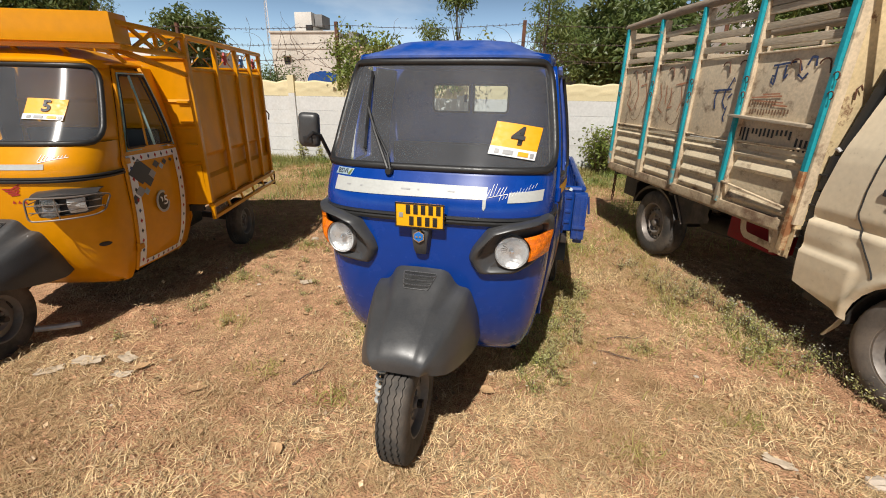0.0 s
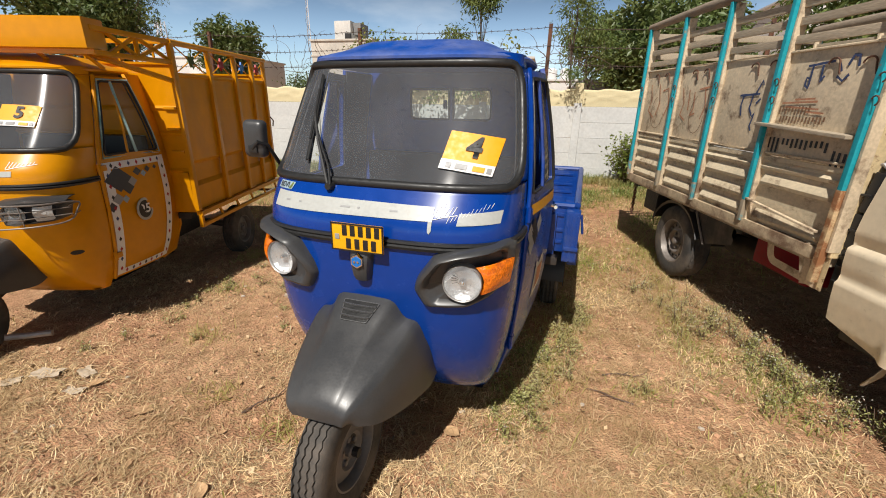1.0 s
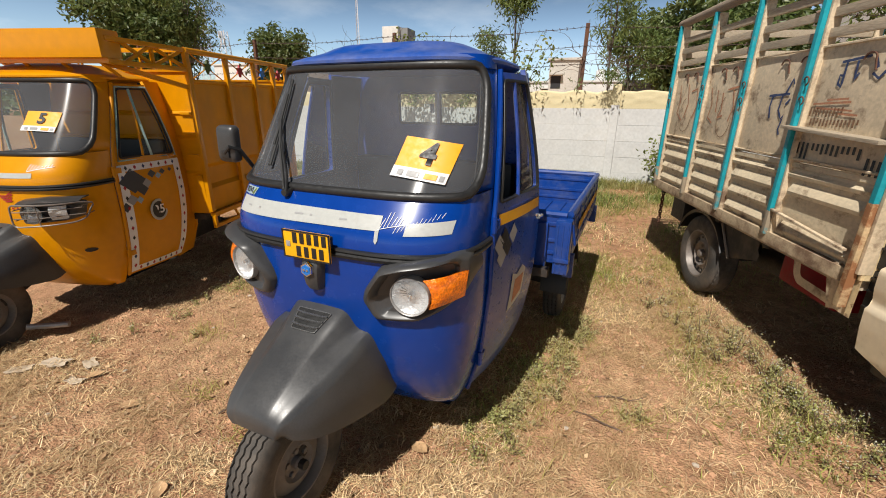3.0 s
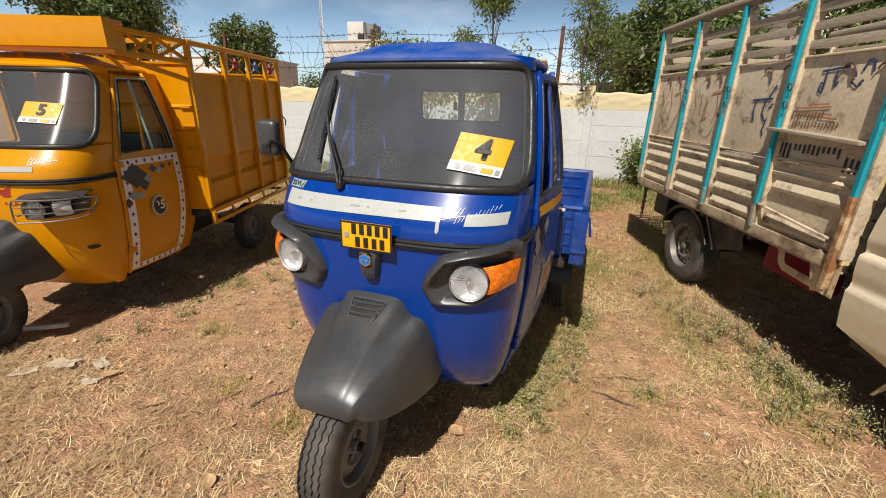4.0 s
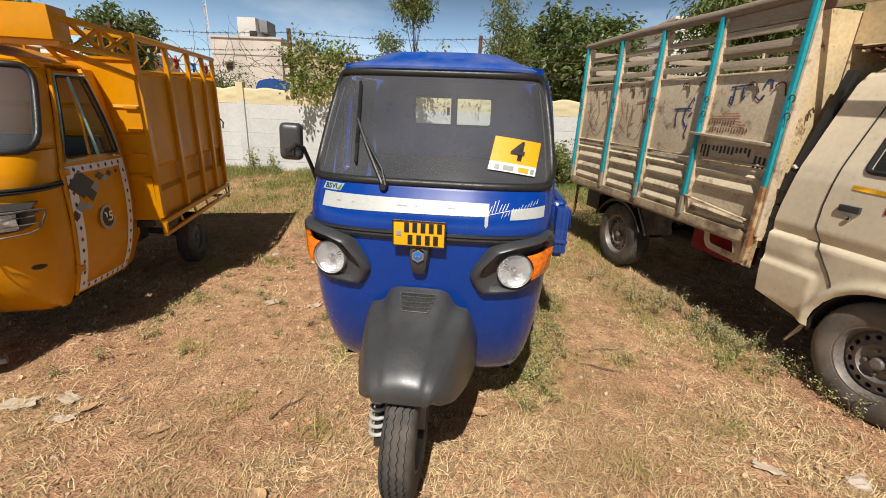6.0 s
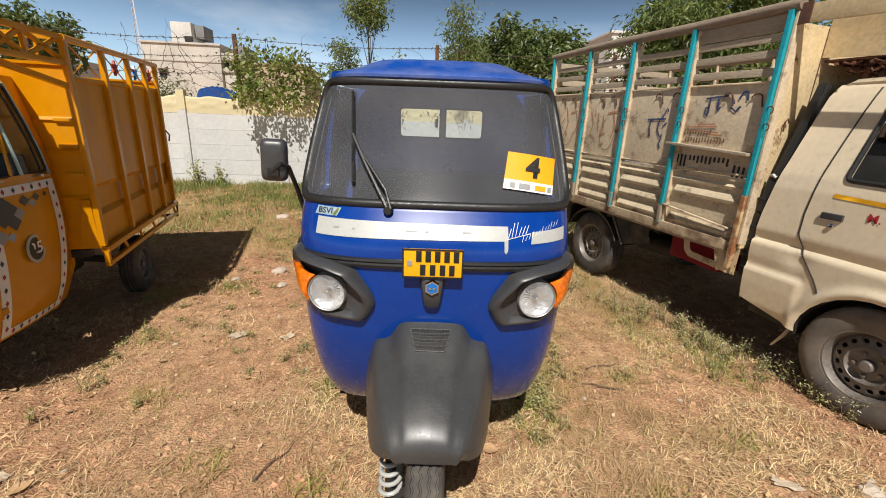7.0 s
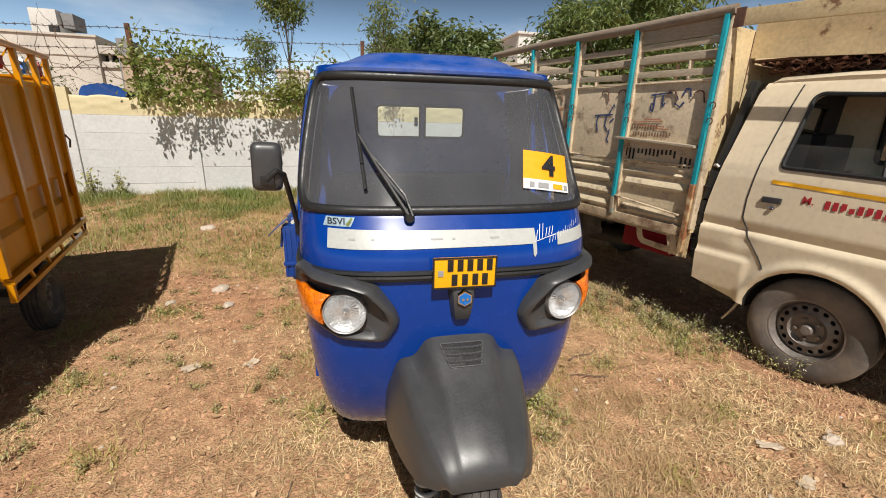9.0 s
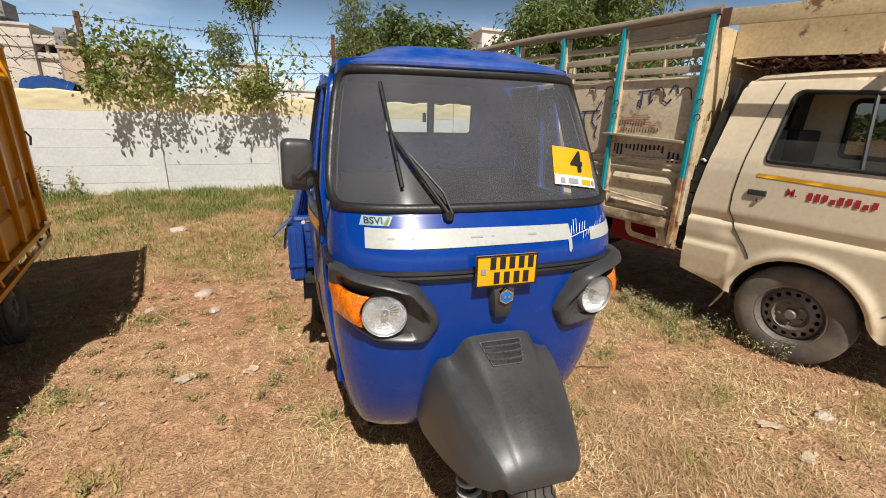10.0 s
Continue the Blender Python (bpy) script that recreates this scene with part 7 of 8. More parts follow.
tube(bm, [(0.22, 1.42, 0.50), (0.22, 1.88, 0.46)], 0.075, 14)
part("silencer", bm, IRON, lorry)
bm = bmesh.new()
spin(bm, [(-0.085, 0.17), (-0.08, 0.28), (-0.05, 0.315), (0.05, 0.315), (0.08, 0.28), (0.085, 0.17), (0.0, 0.14)], 32, pose(0.73, 2.92, 0.52, 0, 90, 0))
part("spare_tyre", bm, TYRE, lorry)

# brushed lettering, worn and partly gone, on the body sheets


def flank_at(y, z):
    return Vector((SX - 0.0085, y, z))


def brush(name, lines, w, material, label=""):
    return part(name, strokes(lines, w, flank_at), material, hold, label, smooth=False)


brush("painted_script", [[(1.27, 1.70), (1.10, 1.715)], [(1.235, 1.70), (1.235, 1.585), (1.26, 1.60), (1.26, 1.64), (1.235, 1.635)], [(1.17, 1.70), (1.165, 1.615), (1.145, 1.645)], [(1.08, 1.72), (1.05, 1.66)], [(1.02, 1.69), (1.0, 1.735), (0.97, 1.73), (0.96, 1.68)], [(1.07, 1.64), (1.03, 1.615), (1.0, 1.645)]], 0.017, PRINT_BLUE, "faded blue hand-painted script")
brush("painted_script", [[(1.79, 1.55), (1.60, 1.56)], [(1.75, 1.55), (1.76, 1.49), (1.74, 1.42)], [(1.66, 1.56), (1.67, 1.47), (1.63, 1.42), (1.61, 1.44), (1.63, 1.36), (1.61, 1.33)], [(1.64, 1.56), (1.60, 1.64), (1.585, 1.61)], [(1.62, 1.50), (1.585, 1.53)]], 0.017, PRINT_BLUE, "faded blue hand-painted script")
brush("painted_ornament", [[(2.55, 1.62), (2.50, 1.50), (2.53, 1.40), (2.45, 1.36)], [(2.44, 1.60), (2.42, 1.44)], [(2.36, 1.58), (2.34, 1.46), (2.38, 1.40), (2.31, 1.42)], [(2.30, 1.60), (2.14, 1.62)], [(2.22, 1.60), (2.18, 1.48), (2.22, 1.38)], [(2.13, 1.58), (2.12, 1.42)]], 0.015, PRINT_RUST, "faded red painted ornament")
brush("painted_ornament", [[(3.15, 1.66), (3.10, 1.52), (3.14, 1.42), (3.02, 1.36)], [(2.98, 1.66), (2.93, 1.50), (2.98, 1.38)], [(2.90, 1.60), (2.80, 1.62), (2.76, 1.48), (2.82, 1.38)], [(2.72, 1.62), (2.70, 1.46)]], 0.015, PRINT_RUST)
for yc, rc in ((2.28, 0.10), (2.95, 0.12)):
    brush("painted_scroll", [[(yc + rc * math.cos(a), 1.41 + 0.145 * math.sin(a)) for a in [math.pi * (1.0 + 1.4 * k / 12) for k in range(13)]]], 0.007, PRINT_BROWN)
rr = random.Random(8)
for z, y0, y1, m_, h2 in ((1.468, 1.40, 1.17, PRINT_BROWN, 0.044), (1.415, 1.38, 1.06, PRINT_BROWN, 0.036), (1.262, 1.42, 1.32, BLACK_PRINT, 0.090), (1.285, 1.31, 0.99, BLACK_PRINT, 0.052), (1.225, 0.95, 0.86, BLACK_PRINT, 0.09)):
    y = y0
    while y > y1:
        wd = 0.019 if h2 < 0.05 else 0.027
        zz = z + rr.uniform(-0.004, 0.004)
        lo = h2 * rr.choice((0.5, 0.5, 0.2))
        bm = bmesh.new()
        off = 0.0325 if z < 1.185 else 0.0085
        loft([[(SX - off, y, zz - lo), (SX - off, y - wd * 0.62, zz - lo)], [(SX - off, y, zz + h2 / 2), (SX - off, y - wd * 0.62, zz + h2 / 2)]], bm=bm)
        part("faded_bar", bm, m_, hold)
        y -= wd * 1.25
for (yc, zc, r) in ((1.16, 1.42, 0.05),):
    brush("red_smudge", [[(1.39, 1.505), (1.14, 1.515)], [(1.36, 1.485), (1.12, 1.475)], [(1.30, 1.525), (1.16, 1.53)], [(1.20, 1.46), (1.08, 1.455)]], 0.012, PRINT_RUST)
# iron hooks hanging on the sheets
for y, z in ((1.70, 1.72), (1.10, 1.70), (2.40, 1.72), (2.24, 1.72), (2.86, 1.72), (0.90, 1.69), (3.05, 1.72), (1.53, 1.72)):
    bm = bmesh.new()
    tube(bm, [(SX - 0.014, y + 0.035 * math.cos(t) , z + 0.030 * math.sin(t)) for t in [math.pi * (0.0 + 1.05 * k / 7) for k in range(8)]] + [(SX - 0.012, y - 0.045, z - 0.05)], 0.0045, 5)
    part("iron_hook", bm, RUST, hold)

# ---- plants, litter and distance ----
rs = np.random.RandomState(11)


def heights(xy):
    return np.array([mound(x, y) for x, y in xy])


def blades(name, xy, length, width, lean, material, label, category="grass", curl=0.5, head=None):
    """Grass blades or straws as one mesh: each a bent, tapering strip of two faces."""
    n = len(xy)
    a = rs.uniform(0, 2 * math.pi, n)
    if head is not None:
        # the lie of the straw turns slowly over the ground
        a = np.array([7.0 * noise.noise((x * 1.3, y * 1.3, head)) for x, y in xy]) + rs.normal(0, 0.9, n) + math.pi * rs.randint(0, 2, n)
    d = np.stack([np.cos(a), np.sin(a)], 1)
    s = np.stack([-np.sin(a), np.cos(a)], 1)
    L = rs.uniform(length[0], length[1], n)
    w = rs.uniform(width[0], width[1], n) / 2
    e0 = np.radians(rs.uniform(lean[0], lean[1], n))
    e1 = e0 - curl * rs.uniform(0.2, 1, n)
    z = heights(xy)
    base = np.column_stack([xy, z - 0.004 + rs.uniform(0, 0.006, n)])
    mid = base.copy()
    mid[:, :2] += d * (L * 0.55 * np.cos(e0))[:, None]
    mid[:, 2] += L * 0.55 * np.sin(e0)
    tip = mid.copy()
    tip[:, :2] += d * (L * 0.45 * np.cos(e1))[:, None] + s * (L * 0.12 * rs.normal(0, 1, n))[:, None]
    tip[:, 2] = np.maximum(tip[:, 2] + L * 0.45 * np.sin(e1), z + 0.003)
    side = np.column_stack([s * w[:, None], np.zeros(n)])
    v = np.stack([base - side, base + side, mid + side * 0.9, mid - side * 0.9, tip], 1).reshape(-1, 3)
    faces = []
    for k in range(n):
        o = 5 * k
        faces.append((o, o + 1, o + 2, o + 3))
        faces.append((o + 3, o + 2, o + 4))
    ob = new(name, mesh_of(name, v.tolist(), faces, material))
    return tagged(ob, label, category, kind="stuff")


BARE = [(-1.56, 3.32, 0.55, 0.4), (-1.09, 2.23, 0.45, 0.3), (1.20, 2.95, 0.35, 0.28), (1.68, 2.6, 0.35, 0.25), (-0.95, 2.75, 0.4, 0.35), (-1.32, 3.06, 0.5, 0.3), (-1.0, 3.5, 0.4, 0.35), (-1.45, 2.62, 0.35, 0.25), (-1.1, 4.6, 0.5, 0.7), (2.3, 1.9, 0.35, 0.2)]
GREENS = [(0.93, 3.36, 0.18, 0.35), (0.80, 2.80, 0.18, 0.35), (0.66, 2.38, 0.16, 0.22), (1.31, 2.63, 0.13, 0.07), (1.15, 4.65, 0.35, 0.6), (1.75, 3.5, 0.16, 0.6), (2.05, 2.85, 0.14, 0.35), (-2.05, 3.95, 0.12, 0.2), (-1.4, 2.54, 0.12, 0.10), (-1.3, 5.54, 0.4, 0.35), (-0.46, 2.58, 0.08, 0.15), (-0.41, 1.9, 0.1, 0.08), (-1.47, 2.56, 0.08, 0.06), (-1.75, 3.2, 0.14, 0.10), (-0.95, 5.0, 0.22, 0.30), (-0.62, 3.9, 0.10, 0.22), (-0.50, 3.15, 0.07, 0.12), (-0.90, 2.05, 0.10, 0.06), (-1.55, 4.1, 0.12, 0.12), (0.05, 1.25, 0.10, 0.05), (1.05, 1.75, 0.10, 0.06), (1.62, 2.05, 0.12, 0.08), (2.35, 1.65, 0.15, 0.12), (1.90, 5.1, 0.28, 0.55), (1.78, 4.25, 0.12, 0.30)]
BAND = [(1.66, 4.2, 0.30, 0.60), (1.88, 3.4, 0.32, 0.45), (2.15, 2.9, 0.30, 0.30)]


def spot(x, y, table):
    best = 0.0
    for cx, cy, rx, ry in table:
        d = ((x - cx) / rx) ** 2 + ((y - cy) / ry) ** 2
        best = max(best, math.exp(-d * 0.9))
    return best


def thin(n, box_, keep):
    """Random places in a rectangle, thinned by a chance from 0 to 1."""
    x0, x1, y0, y1 = box_
    p = np.column_stack([rs.uniform(x0, x1, n), rs.uniform(y0, y1, n)])
    u = rs.uniform(0, 1, n)
    return np.array([q for q, c in zip(p, u) if c < keep(*q)])


def straw_chance(x, y):
    b = spot(x, y, BARE)
    f = 0.56 + 1.2 * noise.noise((x * 1.4, y * 1.4, 4.0)) + 0.85 * noise.noise((x * 4.5, y * 4.5, 7.0)) + 0.55 * noise.noise((x * 12.0, y * 12.0, 3.0))
    left = 0.52 + 0.48 / (1 + math.exp(-(x + 0.1) * 5)) + 0.25 * max(0, 1 - (y - 0.9) / 1.2)
    # fewer pale straws under the lorry, to deepen its shade
    q = TRUCK_M.inverted() @ Vector((x, y, 0))
    under = 0.25 if q.x > 0.1 and -0.8 < q.y < 3.3 else 1.0
    return max(0.05, min(0.72, f * left * under * (1 - 0.93 * b)))


def far_chance(x, y):
    return max(0.0, min(1.0, 0.45 + 0.9 * noise.noise((x * 1.1, y * 1.1, 2.0)))) * (1 - 0.8 * spot(x, y, BARE))


blades("straw_litter", thin(360000, (-3.0, 3.3, 0.95, 4.0), straw_chance), (0.018, 0.074), (0.0016, 0.0041), (-2, 38), STRAW, "dry straw lying over reddish soil", "straw", 0.5, head=4.0)
blades("straw_tufts", thin(60000, (-3.0, 3.4, 0.95, 5.2), lambda x, y: straw_chance(x, y) ** 2 + 0.75 * spot(x, y, BAND)), (0.02, 0.075), (0.0012, 0.0026), (10, 70), STRAW, "tufts of dry yellow grass", "grass", 0.9)
blades("straw_litter", thin(90000, (-5.5, 4.8, 4.0, 9.2), lambda x, y: min(1.0, straw_chance(x, y) * 1.2)), (0.04, 0.11), (0.003, 0.006), (-2, 40), STRAW, "dry straw lying over the far ground", "straw", 0.5)


def outer_chance(x, y):
    return 0.8 * straw_chance(x, y)


outer = [thin(60000, (-6.0, 6.0, -2.5, 0.95), outer_chance), thin(16000, (-6.0, -3.0, 0.95, 4.5), outer_chance), thin(16000, (3.3, 6.0, 0.95, 4.5), outer_chance)]
blades("straw_litter", np.concatenate(outer), (0.03, 0.10), (0.002, 0.005), (-2, 34), STRAW, "dry straw scattered over reddish soil", "straw", 0.5)


def stalks(name, xy, length, width, material, label, category, curl=0.9, rise=0.022):
    """Long dry stalks lying on the ground, each a curved strip of four faces."""
    n = len(xy)
    a = rs.uniform(0, 2 * math.pi, n)
    bend = rs.normal(0, curl, n)
    L = rs.uniform(length[0], length[1], n) / 4
    w = rs.uniform(width[0], width[1], n) / 2
    p = xy.copy()
    z0 = heights(xy)
    lift = rs.uniform(0, rise, n)
    v = np.zeros((n, 10, 3))
    for k in range(5):
        ang = a + bend * k / 4
        d = np.stack([np.cos(ang), np.sin(ang)], 1)
        s = np.stack([-np.sin(ang), np.cos(ang)], 1) * (w * (1 - 0.15 * k))[:, None]
        z = z0 + 0.003 + lift * (0.3 + 1.1 * math.sin(math.pi * (k + 0.3) / 4.6))
        v[:, 2 * k, :2], v[:, 2 * k + 1, :2] = p - s, p + s
        v[:, 2 * k, 2] = z
        v[:, 2 * k + 1, 2] = z + rs.uniform(-0.001, 0.002, n)
        p = p + d * L[:, None]
    faces = []
    for i in range(n):
        o = 10 * i
        for k in range(4):
            faces.append((o + 2 * k, o + 2 * k + 1, o + 2 * k + 3, o + 2 * k + 2))
    ob = new(name, mesh_of(name, v.reshape(-1, 3).tolist(), faces, material))
    return tagged(ob, label, category, kind="stuff")


stalks("straw_stalks", thin(30000, (-3.0, 3.4, 0.95, 4.4), straw_chance), (0.04, 0.115), (0.0018, 0.0036), STRAW_PALE, "long curved dry stalks lying on the soil", "straw", rise=0.034)


def green_chance(x, y):
    g = spot(x, y, GREENS)
    far = max(0.0, min(1.0, (y - 3.9) / 2.2)) * far_chance(x, y) * 0.95
    return min(1.0, 0.85 * g + far + 0.05 * max(0, noise.noise((x * 3, y * 3, 8.0))))


blades("green_tufts", thin(110000, (-2.2, 3.0, 1.2, 5.4), lambda x, y: spot(x, y, GREENS) ** 1.5 * 0.85), (0.02, 0.075), (0.0022, 0.005), (10, 70), GRASS, "low green grass and weeds in patches", "grass", 0.8)
blades("green_grass", thin(150000, (-5.5, 5.0, 1.2, 8.8), green_chance), (0.03, 0.11), (0.0022, 0.005), (20, 75), GRASS, "short green grass in patches", "grass", 0.8)
def wall_grass_chance(x, y):
    near = max(0.0, (y - 5.3) / 3.0) ** 1.3
    return min(1.0, near * max(0.0, 0.50 + 1.5 * noise.noise((x * 0.9, y * 0.9, 5.0)) + 0.9 * noise.noise((x * 3.1, y * 3.1, 6.0))))


blades("wall_grass", thin(210000, (-9.0, 7.5, 5.3, 9.82), wall_grass_chance), (0.05, 0.16), (0.004, 0.009), (10, 78), WALL_GRASS, "taller green grass along the foot of the wall", "grass", 0.8)


blades("wall_foot_grass", thin(60000, (-9.0, 7.5, 8.9, 9.82), lambda x, y: min(1.0, (y - 8.8) * (0.75 + 1.1 * noise.noise((x * 1.3, y * 1.3, 2.0))))), (0.07, 0.22), (0.004, 0.010), (25, 82), WALL_GRASS, "dense green grass against the wall", "grass", 0.7)


def leaves_mesh(name, pts, size, material, droop=0.0, narrow=0.42, aim=None, flat=0.0):
    """Many small leaves as one mesh; each a folded diamond."""
    n = len(pts)
    d = rs.normal(0, 1, (n, 3))
    d[:, 2] = d[:, 2] * 0.6 - droop
    if aim is not None:
        d += aim
    d /= np.linalg.norm(d, axis=1)[:, None]
    r = rs.normal(0, 1, (n, 3))
    r[:, 2] += flat
    s = np.cross(d, r)
    s /= np.linalg.norm(s, axis=1)[:, None] + 1e-9
    u = np.cross(s, d)
    L = rs.uniform(size[0], size[1], n)[:, None]
    a = pts
    b = pts + d * L * 0.45 + s * L * narrow / 2 + u * L * 0.06
    c = pts + d * L
    e = pts + d * L * 0.45 - s * L * narrow / 2 + u * L * 0.06
    v = np.stack([a, b, c, e], 1).reshape(-1, 3)
    return mesh_of(name, v.tolist(), [(4 * k, 4 * k + 1, 4 * k + 2, 4 * k + 3) for k in range(n)], material)


def tree(name, base, height, spread, crown_lo, clumps, per, leaf, material, label, seed, trunk_r=0.12, clump_r=0.32, wispy=0.0, narrow=0.42, group="trees behind the wall", offset=(0, 0)):
    """A tapered trunk with limbs and a crown of many small leaves in uneven clumps."""
    root = thing(name, pose(*base), label, "tree", group=group)
    rr = random.Random(seed)
    bm = bmesh.new()
    top = Vector((offset[0], offset[1], height * 0.86))
    bend = [Vector((rr.uniform(-0.1, 0.1), rr.uniform(-0.1, 0.1), 0)) * trunk_r * 8 for _ in range(6)]
    spine = [top * (k / 6) + (bend[k % 6] if k else Vector()) for k in range(7)]
    tube(bm, spine, trunk_r, 8, taper=trunk_r * 0.25)
    centres = []
    for k in range(clumps):
        while True:
            q = Vector((rr.uniform(-1, 1), rr.uniform(-1, 1), rr.uniform(-1, 1)))
            if q.length < 1 and (q.length > 0.35 or rr.random() < 0.3):
                lump = 0.72 + 0.45 * noise.noise(q * 1.7 + Vector((seed, 0, 0)))
                break
        q = q * lump
        zc = (crown_lo + height) / 2
        c = Vector((offset[0] + q.x * spread, offset[1] + q.y * spread, zc + q.z * (height - crown_lo) / 2))
        centres.append(c)
    for k in range(min(clumps // (1 if trunk_r > 0.06 else 4), 26)):
        c = centres[k]
        s0 = spine[min(6, max(2, int(6 * max(0.3, (c.z - 0.4) / height))))]
        m_ = (s0 + c) / 2 + Vector((0, 0, -0.15 * spread * 0.3))
        tube(bm, [s0, m_, c], trunk_r * 0.32, 6, taper=trunk_r * 0.05)
    part("trunk", bm, BARK, root)
    pts = []
    for c in centres:
        r0 = clump_r * rr.uniform(0.6, 1.3)
        k = int(per * rr.uniform(0.5, 1.3))
        p = np.clip(rs.normal(0, 1, (k, 3)), -1.7, 1.7) * np.array([r0, r0, r0 * 0.75]) * 0.62
        pts.append(p + np.array(c))
    pts = np.concatenate(pts)
    ob = new("crown", leaves_mesh("crown", pts, leaf, material, droop=0.5 + wispy, narrow=narrow))
    ob.parent = root
    return root


tree("tree", (4.2, 16.2, 0.1), 5.4, 3.0, 1.3, 170, 170, (0.15, 0.28), LEAF_DARK, "dense dark-green broadleaved tree behind the boundary wall", 3, 0.16, 0.50)
tree("tree", (1.6, 12.6, 0.1), 3.9, 0.95, 2.0, 44, 85, (0.08, 0.15), LEAF_NEEM, "young neem tree with thin trunk behind the wall", 21, 0.05, 0.28, 0.3, 0.3)
tree("tree", (9.3, 13.2, 0.1), 6.6, 3.7, 1.2, 200, 150, (0.14, 0.26), LEAF_NEEM, "broad light-green neem tree behind the wall", 5, 0.18, 0.52, 0.3, 0.3)
tree("tree", (13.6, 17.0, 0.1), 6.2, 3.4, 1.2, 120, 130, (0.18, 0.30), LEAF_DARK, "dense dark-green broadleaved tree behind the boundary wall", 8, 0.18, 0.55)
tree("tree", (-0.82, 10.35, 0.1), 4.3, 0.55, 3.15, 30, 90, (0.07, 0.13), LEAF_NEEM, "young neem tree with thin trunk behind the wall", 13, 0.035, 0.24, 0.4, 0.28)
tree("tree", (-1.35, 10.30, 0.1), 3.1, 0.42, 2.2, 18, 70, (0.06, 0.12), LEAF_NEEM, "bushy young neem sapling behind the wall", 14, 0.02, 0.20, 0.4, 0.28)
tree("tree", (1.12, 10.4, 0.1), 4.2, 0.62, 2.35, 26, 60, (0.07, 0.13), LEAF_NEEM, "sparse young neem tree behind the wall", 17, 0.035, 0.24, 0.5, 0.28)
tree("tree", (-17.2, 15.0, 0.1), 7.1, 2.7, 2.0, 140, 140, (0.17, 0.31), LEAF_DARK, "dense dark-green broadleaved tree beyond the yard", 31, 0.17, 0.55)
tree("tree", (-15.4, 15.2, 0.1), 7.3, 1.9, 2.6, 64, 95, (0.10, 0.19), LEAF_NEEM, "tall wispy neem tree beyond the yard", 33, 0.09, 0.46, 0.8, 0.26)
tree("tree", (-13.7, 19.0, 0.1), 5.4, 1.9, 2.2, 70, 110, (0.15, 0.26), LEAF_DARK, "round dark-green tree in the distance", 35, 0.12, 0.42)
tree("tree", (-7.4, 14.5, 0.1), 2.9, 1.3, 0.8, 34, 70, (0.06, 0.12), LEAF_DARK, "low grey-green thorn tree behind the wall", 37, 0.07, 0.34)

# creeper tumbling over the wall
creeper = thing("creeper", pose(0, WALL_Y, 0), "leafy green creeper hanging over the wall and fence", "creeper")
pts, stems = [], bmesh.new()
rr = random.Random(4)
for k in range(88):
    t = rr.random() ** 1.15
    x = -3.35 + 2.85 * t
    ridge = 2.45 + 0.35 * math.sin(t * 5.0 + 0.6) + 0.25 * noise.noise((x * 1.5, 0, 3))
    z = rr.uniform(1.84, ridge) if rr.random() < 0.75 else rr.uniform(1.85, ridge + 0.25)
    y = rr.uniform(-0.62, 0.05)
    c = np.array((x + rr.uniform(-0.1, 0.1), y, z))
    pts.append(rs.normal(0, 1, (30, 3)) * np.array([0.14, 0.09, 0.10]) + c)
for k in range(10):
    x = rr.uniform(-3.2, -0.6)
    z = rr.uniform(1.9, 2.1)
    drop = rr.uniform(0.15, 0.38)
    line = [Vector((x + 0.05 * math.sin(j), -0.48 - 0.08 * j / 5, z - drop * j / 5)) for j in range(6)]
    tube(stems, line, 0.004, 5)
    for p in line:
        pts.append(rs.normal(0, 1, (7, 3)) * np.array([0.05, 0.03, 0.05]) + np.array(p))
for k in range(22):
    a = Vector((rr.uniform(-3.4, -0.4), rr.uniform(-0.1, 0.15), rr.uniform(1.9, 2.3)))
    b = a + Vector((rr.uniform(-0.7, 0.7), rr.uniform(-0.2, 0.1), rr.uniform(0.2, 0.8)))
    tube(stems, [a, (a + b) / 2 + Vector((0, 0, 0.1)), b], 0.007, 5, taper=0.002)
    for j in range(4):
        q = a.lerp(b, 0.3 + 0.2 * j)
        pts.append(rs.normal(0, 1, (8, 3)) * 0.07 + np.array(q))
tagged(part("stem", stems, TWIG, creeper), kind="stuff")
ob = new("foliage", leaves_mesh("foliage", np.concatenate(pts), (0.06, 0.125), LEAF_CREEPER, droop=0.7, narrow=0.5))
ob.parent = creeper
# small sprigs dangling over the coping further along
for x, z, n, w_ in ((1.15, 2.16, 240, 0.10), (-0.25, 2.0, 40, 0.16), (0.55, 2.05, 40, 0.16)):
    sp = thing("creeper_sprig", pose(x, WALL_Y - 0.12, 0), "small leafy sprig hanging over the wall coping", "creeper", group="sprigs on the wall")
    q = rs.normal(0, 1, (n, 3)) * np.array([w_, 0.09, 0.075]) + np.array([0, -0.18, z])
    ob = new("foliage", leaves_mesh("foliage", q, (0.05, 0.10), LEAF_NEEM, droop=0.8, narrow=0.3))
    ob.parent = sp
    bm = bmesh.new()
    tube(bm, [(0, 0.1, z - 0.25), (0.03, 0.0, z), (0.08, -0.02, z + 0.12)], 0.006, 5)
    part("stem", bm, TWIG, sp)

# fence posts and barbed wire behind the wall
POST_X = (-11.3, -7.35, -3.40, 0.58, 4.55, 8.5)
